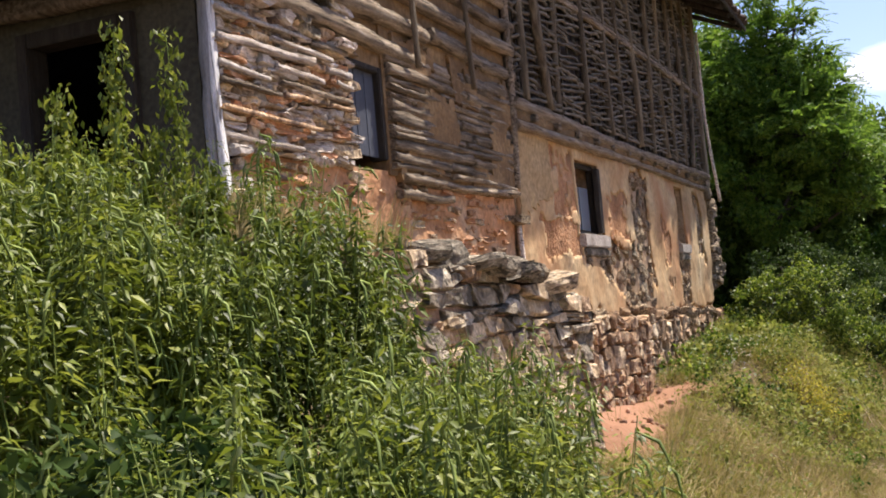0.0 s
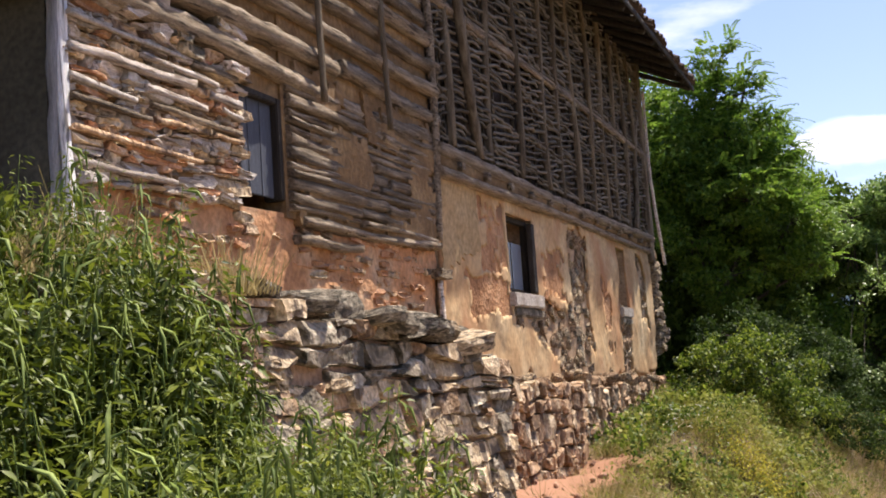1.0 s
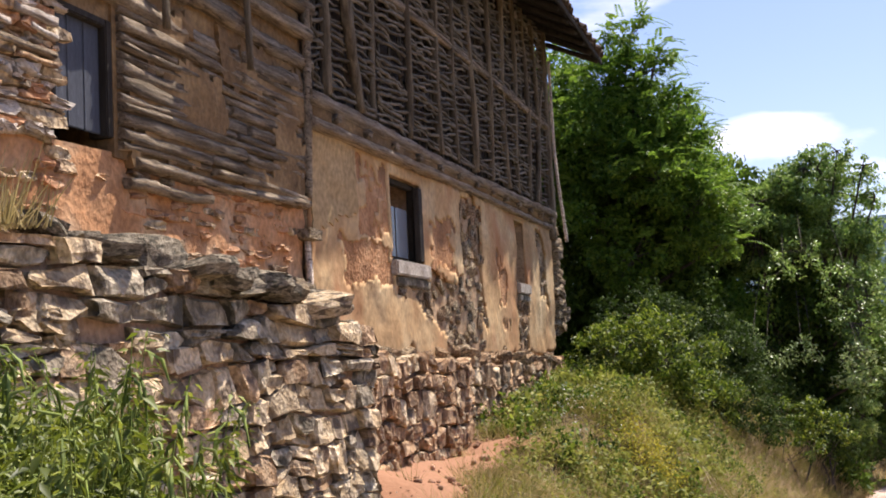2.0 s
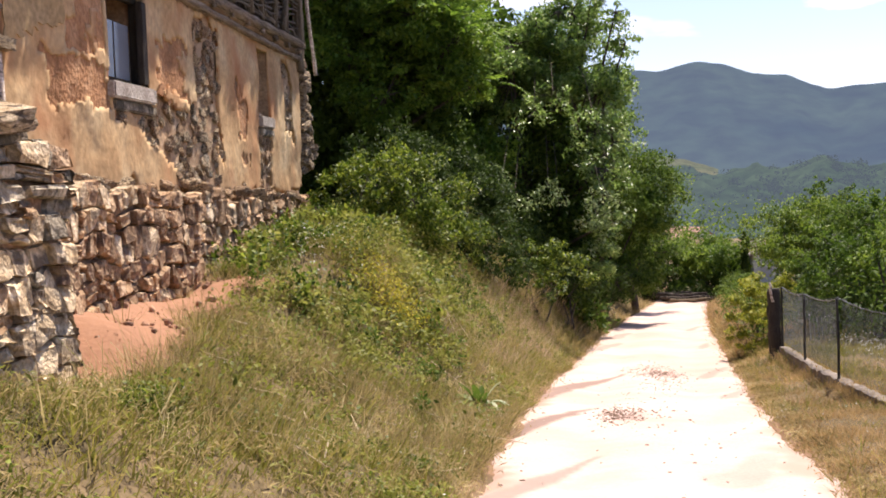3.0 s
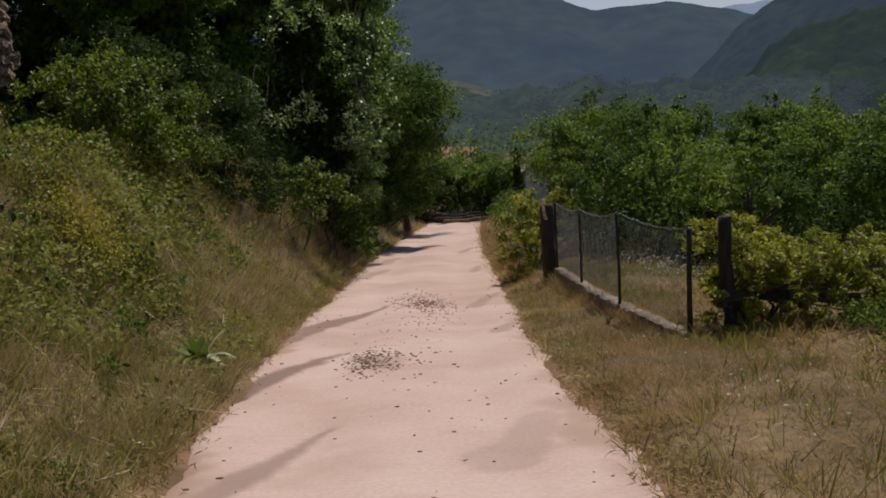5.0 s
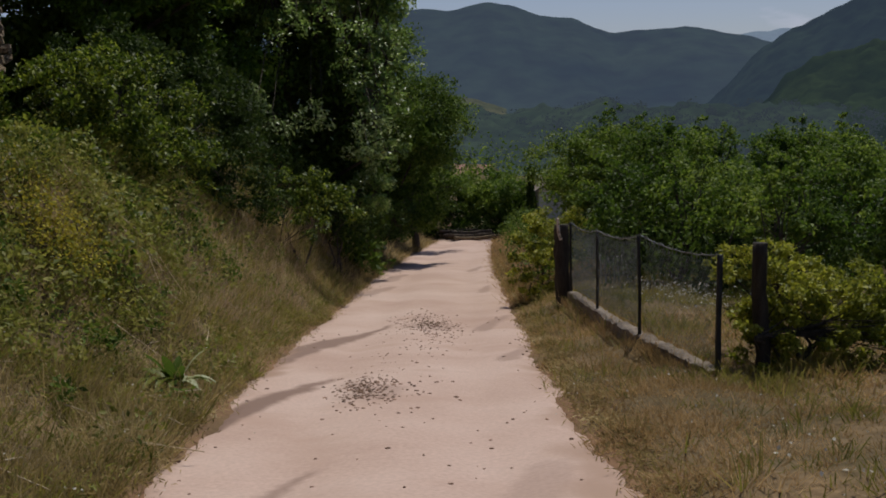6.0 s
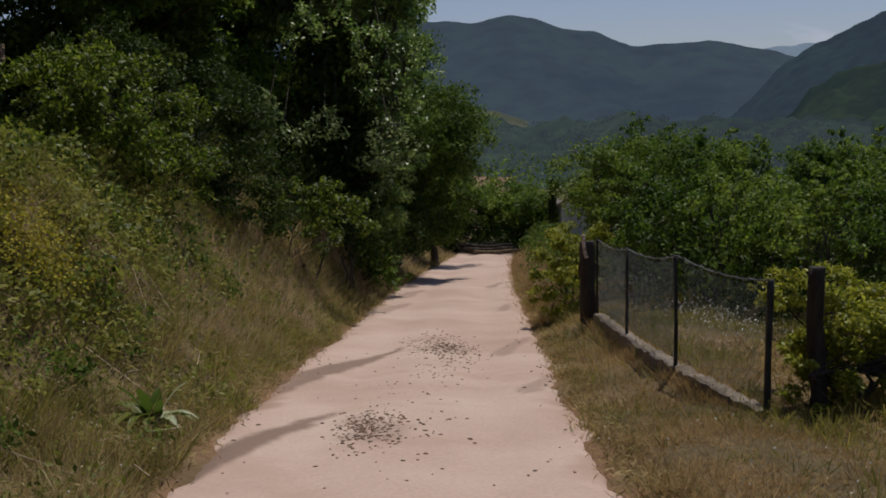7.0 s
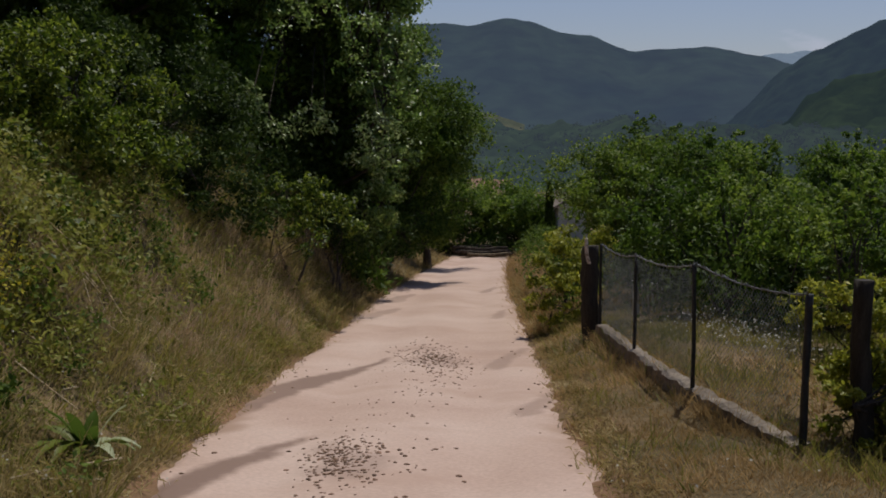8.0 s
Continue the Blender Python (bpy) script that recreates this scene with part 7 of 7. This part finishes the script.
def undergrowth(name, spots, mat, leaf, seed, label):
    """Leafy undergrowth: overlapping clumps (x, y, height above ground, radius, count)."""
    rng = np.random.default_rng(seed)
    pts = clump_points(rng, [(x, y, float(land(x, y)) + h, r, n) for x, y, h, r, n in spots], 0.8)
    me = leaves_mesh(name, rng, pts, leaf, 0.3, 0.5, droop=0.1)
    me.materials.append(mat)
    tagged(new(name, me), label, "undergrowth", kind="stuff")


rg = np.random.default_rng(101)
under = []
for y in np.arange(23.5, 32, 0.3):
    for _ in range(3):
        s = rg.uniform(1.9 + 0.3 * max(0, 26 - y), 3.8)
        r = rg.uniform(0.25, 0.5)
        under.append((float(road_l(y)) - s, y, rg.uniform(0.05, 0.35), r, int(900 * r * r)))
undergrowth("bank_shrubs", under, M_leaf_shade_dark, 0.075, 110, "shrubs and ivy covering the steep bank, coloured dark for tree shade")
under = []
for y in np.arange(31, 62, 0.45):
    for _ in range(3):
        s = abs(rg.normal(0, 1.3)) + (1.6 if y < 40 else 0.75)
        r = rg.uniform(0.35, 0.65)
        under.append((float(road_l(y)) - s, y, rg.uniform(0.15, 0.6 + 0.7 * min(s, 2)), r, int(420 * r * r)))
# Dark-leaved clumps fill the hollow where the trees' shade lies.
for k in range(560):
    x, y = rg.uniform(-6.8, 1.3), rg.uniform(32.3, 39.5)
    if y < 36.4 and x > -2.2:
        continue
    r = rg.uniform(0.5, 0.85)
    under.append((x, y, rg.uniform(0.2, 5.4), r, int(170 * r * r)))
# A curtain of darkened leaves in place of the canopy's deep shade.
curtain = []
for k in range(520):
    x = rg.uniform(-7.5, 1.4)
    y = rg.uniform(36.9, 38.7) if x > -2.4 else rg.uniform(31.8, 35.0)
    curtain.append((x, y, rg.uniform(0.1, 6.2), rg.uniform(0.5, 0.75), 95))
undergrowth("thicket", curtain, M_leaf_thicket, 0.2, 112, "thicket beneath the tall trees, shade put into its leaf colour")
undergrowth("undergrowth", under, M_leaf_shade_dark, 0.125, 102, "leafy undergrowth beneath the roadside trees, coloured dark for shade")
under = []
for k in range(420):
    x, y = rg.uniform(5.4, 18), rg.uniform(24.5, 37)
    if x < 5.6 and y < 27:
        continue
    r = rg.uniform(0.4, 0.8)
    under.append((x, y, rg.uniform(0.1, 1.0), r, int(170 * r * r) + 10))
for y in np.arange(28, 62, 0.6):
    r = rg.uniform(0.4, 0.7)
    under.append((float(road_r(y)) + rg.uniform(0.5, 1.6), y, rg.uniform(0.1, 0.5), r, int(300 * r * r)))
# Darkened leaf colour gives the shade band low in the orchard.
undergrowth("undergrowth", under, M_leaf_thicket, 0.1, 103, "leafy undergrowth between the orchard trees, coloured dark for their shade")
under = []
for x in np.arange(0, 14, 0.35):
    for _ in range(3):
        r = rg.uniform(0.5, 0.9)
        under.append((x, 62.6 + rg.uniform(0, 3), rg.uniform(0.3, 1.6), r, int(150 * r * r)))
for x in np.arange(2, 12, 0.3):
    for _ in range(2):
        r = rg.uniform(0.35, 0.6)
        under.append((x, 61.4 + rg.uniform(0, 1.2), rg.uniform(0.1, 0.7), r, int(240 * r * r)))
undergrowth("undergrowth", under, M_leaf_shade_dark, 0.13, 104, "dark hedge undergrowth across the end of the road")
# woods over the valley floor
woods = []
for k in range(700):
    a, r = radians(rg.uniform(-14, 40)), 130 + 305 * rg.random() ** 1.5
    x, y = r * math.sin(a), r * math.cos(a)
    if x < road_l(min(y, 70)) + 2 and y < 75:
        continue
    s = rg.uniform(2.0, 4.2) * (0.7 + r / 500)
    woods.append((x, y, s * 0.6, s, 42))
undergrowth("valley_woods", woods, M_leaf_orchard, 0.45, 105, "scattered trees and thickets over the valley floor")


# ---- wire fence ----
# Dark leaves put in for the orchard's shade behind the fence.
under = []
for k in range(150):
    x, y = rg.uniform(5.6, 10), rg.uniform(23.6, 31)
    if x < 6.2 and y < 25.5:
        continue
    r = rg.uniform(0.3, 0.55)
    under.append((x, y, rg.uniform(0.1, 1.1), r, int(330 * r * r)))
undergrowth("undergrowth", under, M_leaf_shade_dark, 0.1, 106, "undergrowth behind the wire fence, coloured dark for shade")

fence = thing("wire_fence", "sagging chain-link fence on thin dark posts above a low concrete kerb", "fence", at=(4.2, 21.5, -1.85))
POSTS = [(4.31, 17.86, -1.72, 1.18), (4.04, 19.76, -1.69, 1.16), (4.15, 22.46, -1.85, 1.12), (4.35, 25.21, -2.01, 1.14)]
for k, (x, y, z, h) in enumerate(POSTS):
    rr4 = random.Random(k)
    timber("post", (x, y, z - 0.3), (x + rr4.uniform(-0.02, 0.02), y + rr4.uniform(-0.02, 0.02), z + h), 0.042 if k else 0.055, 0.042 if k else 0.055, M_metal, fence, rr4, "thin dark metal post", 0.004, taper=0.0)


def fence_bay(a, b, rr):
    """Kerb, sagging top wire with ties, and wire netting between two posts."""
    (x0, y0, z0, h0), (x1, y1, z1, h1) = a, b
    L = math.hypot(x1 - x0, y1 - y0)

    def at(t, k):
        sag = -0.07 * 4 * t * (1 - t)
        z = z0 + (z1 - z0) * t
        top = z + h0 + (h1 - h0) * t + sag
        return Vector((x0 + (x1 - x0) * t + 0.05 * math.sin(3 * t) * k * 0.5, y0 + (y1 - y0) * t, z + 0.12 + (top - 0.03 - z - 0.12) * k))
    lines = []
    n = int(L / 0.055)
    H = 1.05
    for i in range(-int(H / 0.055), n + 1):
        for sgn in (1, -1):
            pts = []
            for s in np.linspace(0, 1, 5):
                t = (i * 0.055 + (s if sgn == 1 else 1 - s) * H) / L
                if 0 <= t <= 1:
                    pts.append(tuple(at(t, s)))
            if len(pts) > 1:
                lines.append((pts, [0.0016] * len(pts)))
    part("netting", tubes_mesh("netting", lines, 3), M_wire, fence, "rusty grey wire netting")
    pts = [tuple(at(t, 1.0) + Vector((0, 0, 0.03))) for t in np.linspace(0, 1, 16)]
    wire = [(pts, [0.008] * 16), ([(p[0] + 0.012 * math.sin(i * 2), p[1], p[2] + 0.018 * math.cos(i * 2.3)) for i, p in enumerate(pts)], [0.005] * 16)]
    for t in np.arange(0.03, 1, 0.06):
        p = at(t, 1.0)
        wire.append(([tuple(p + Vector((0, 0, 0.06))), tuple(p + Vector((rr.uniform(-0.02, 0.02), 0.03, -0.05)))], [0.005, 0.003]))
    part("top_wire", tubes_mesh("top_wire", wire, 4), M_wire, fence, "twisted top wire with loose ties")
    bm = bmesh.new()
    prev = None
    for t in np.linspace(0, 1, 22):
        p = Vector((x0 + (x1 - x0) * t, y0 + (y1 - y0) * t, z0 + (z1 - z0) * t))
        w = [rr.uniform(-0.02, 0.02) for _ in range(4)]
        vs = [bm.verts.new(p + Vector(q)) for q in ((-0.08 + w[0], 0, -0.35), (-0.07 + w[1], 0, 0.03 + w[2]), (0.07, 0, 0.05 + w[3]), (0.08, 0, -0.35))]
        if prev:
            for i in range(4):
                bm.faces.new((prev[i], vs[i], vs[(i + 1) % 4], prev[(i + 1) % 4]))
        else:
            bm.faces.new(vs)
        prev = vs
    bm.faces.new(prev[::-1])
    bmesh.ops.recalc_face_normals(bm, faces=bm.faces[:])
    part("kerb", bm, M_concrete, fence, "cracked low concrete kerb")


for a, b in zip(POSTS, POSTS[1:]):
    fence_bay(a, b, random.Random(int(a[1])))
kerb_pts = []
for (x0, y0, z0, h0), (x1, y1, z1, h1) in zip(POSTS, POSTS[1:]):
    for _ in range(80):
        t, o = rng.random(), rng.choice([-1, 1]) * rng.uniform(0.07, 0.2)
        x, y = x0 + (x1 - x0) * t + o, y0 + (y1 - y0) * t
        if float(vnoise(x * 0.2, y, 0.5, 66)) > 0.42:
            kerb_pts.append((x, y, max(float(land(x, y)), z0 + (z1 - z0) * t - 0.14)))
blades("kerb_grass", rng, np.array(kerb_pts), 0.08, 0.24, 0.004, M_grass_parched, 0.8, "tufts of dry grass growing along the kerb", "grass", per=9)
rr5 = random.Random(9)
gate_post = thing("gate_post", "thick dark wooden post at the end of the fence", "post", at=(4.22, 25.5, -2.0))
timber("shaft", (4.3, 25.45, -2.3), (4.24, 25.5, -0.92), 0.26, 0.2, M_dark_wood, gate_post, rr5, "", 0.02)
timber("stay", (4.2, 25.3, -1.15), (4.15, 25.35, -0.8), 0.05, 0.05, M_wood_pale, gate_post, rr5, "pale weathered stay", 0.01)
old_post = thing("wooden_post", "thick dark wooden post wrapped in vine", "post", at=(4.78, 17.75, -1.8))
timber("shaft", (4.68, 17.72, -2.1), (4.70, 17.75, -0.42), 0.14, 0.14, M_dark_wood, old_post, rr5, "", 0.03)


# low broken picket panel standing in the grass behind the wire
panel = thing("picket_panel", "low broken panel of pale wooden pickets behind the wire fence", "fence", at=(5.6, 27.2, float(land(5.6, 27.2))))
rr6 = random.Random(14)
for k in range(7):
    x, y = 5.28 + 0.085 * k, 27.1 + 0.02 * k
    g = float(land(x, y))
    timber("picket", (x, y, g - 0.05), (x - 0.04, y + rr6.uniform(0.0, 0.06), g + 0.52 - 0.015 * k + rr6.uniform(-0.05, 0.05)), 0.035, 0.02, M_pale_board, panel, rr6, "", 0.004, 4, 0.2)
for h in (0.14, 0.34):
    timber("rail", (5.22, 27.13, float(land(5.22, 27.13)) + h), (5.86, 27.26, float(land(5.86, 27.26)) + h), 0.03, 0.04, M_dark_wood, panel, rr6, "", 0.006, 4)

# felled logs lying across the road's end
pile = thing("log_pile", "low pile of dark reddish-brown logs at the road's end", "log pile", at=(6.6, 60.9, float(road_z(60.9))))
for k in range(9):
    x, y = 4.9 + rr6.uniform(0, 1.2), 60.5 + 0.16 * k
    z = float(road_z(y)) + 0.1 + 0.12 * (k % 3)
    timber("log", (x, y, z), (x + rr6.uniform(1.4, 2.4), y + rr6.uniform(-0.2, 0.2), z + rr6.uniform(-0.02, 0.05)), 0.17, 0.17, M_bark if k % 3 else M_wood_v, pile, rr6, "", 0.03)


# ---- far buildings ----
def cottage(x, y, z, w, d, h, wallm, roofm, label, turn=0.0):
    ob = thing("cottage", label, "house", at=(x, y, z))
    bm = bmesh.new()
    m = Matrix.Translation((x, y, z)) @ Matrix.Rotation(turn, 4, "Z")
    prof = [(-w / 2, 0), (w / 2, 0), (w / 2, h), (0, h + w * 0.3), (-w / 2, h)]
    f = [bm.verts.new(m @ Vector((a, 0, b))) for a, b in prof]
    g = [bm.verts.new(m @ Vector((a, d, b))) for a, b in prof]
    bm.faces.new(f)
    bm.faces.new(g[::-1])
    for i in range(5):
        bm.faces.new((f[i], g[i], g[(i + 1) % 5], f[(i + 1) % 5]))
    bmesh.ops.recalc_face_normals(bm, faces=bm.faces[:])
    part("wall", bm, wallm, ob)
    bm = bmesh.new()
    for sg in (1, -1):
        pts = [(0, h + w * 0.3 + 0.12), (sg * (w / 2 + 0.3), h - 0.06), (sg * (w / 2 + 0.3), h - 0.16), (0, h + w * 0.3 + 0.02)]
        f = [bm.verts.new(m @ Vector((a, -0.2, b))) for a, b in pts]
        g = [bm.verts.new(m @ Vector((a, d + 0.2, b))) for a, b in pts]
        bm.faces.new(f)
        bm.faces.new(g[::-1])
        for i in range(4):
            bm.faces.new((f[i], g[i], g[(i + 1) % 4], f[(i + 1) % 4]))
    bmesh.ops.recalc_face_normals(bm, faces=bm.faces[:])
    part("roof", bm, roofm, ob)
    for k in (-0.25, 0.25) if w > 3 else ():
        bm = bmesh.new()
        box(bm, -0.25, 0.25, -0.04, 0.0, h * 0.4, h * 0.8)
        bm.transform(m @ Matrix.Translation((k * w, 0, 0)))
        part("window", bm, M_dark_wood, ob)


cottage(10.5, 60.0, -5.4, 1.3, 4.0, 2.9, M_whitewash, M_concrete, "small whitewashed outbuilding among the trees")
cottage(24.4, 190.0, -12.0, 7.0, 9.0, 3.4, M_whitewash, M_redroof, "distant village house with a faded red roof", 0.6)


def slim_conifer(x, y, top, w, seed):
    """A narrow dark evergreen: a straight trunk closely set with short upright sprigs."""
    rg = np.random.default_rng(seed)
    g = float(land(x, y))
    ob = thing("cypress_tree", "slim dark evergreen tree standing among the orchard trees", "tree", at=(x, y, g), group="slim evergreens")
    t = rg.random(1500) ** 0.8
    a = rg.uniform(0, 6.28, 1500)
    r = w * np.sin(np.pi * np.clip(0.12 + 0.86 * t, 0, 1)) ** 0.7 * rg.uniform(0.5, 1.05, 1500)
    p = np.stack([x + np.cos(a) * r, y + np.sin(a) * r, g + (top - g) * t], -1)
    part("trunk", tubes_mesh("trunk", [([(x, y, g - 0.2), (x, y, top - 0.4)], [0.1, 0.02])], 6), M_bark, ob)
    part("crown", leaves_mesh("crown", rg, p, 0.2, 0.1, 0.4), M_leaf_shade_dark, ob)


slim_conifer(9.1, 58.0, -1.35, 0.16, 1)
slim_conifer(15.6, 58.0, 0.3, 0.3, 2)
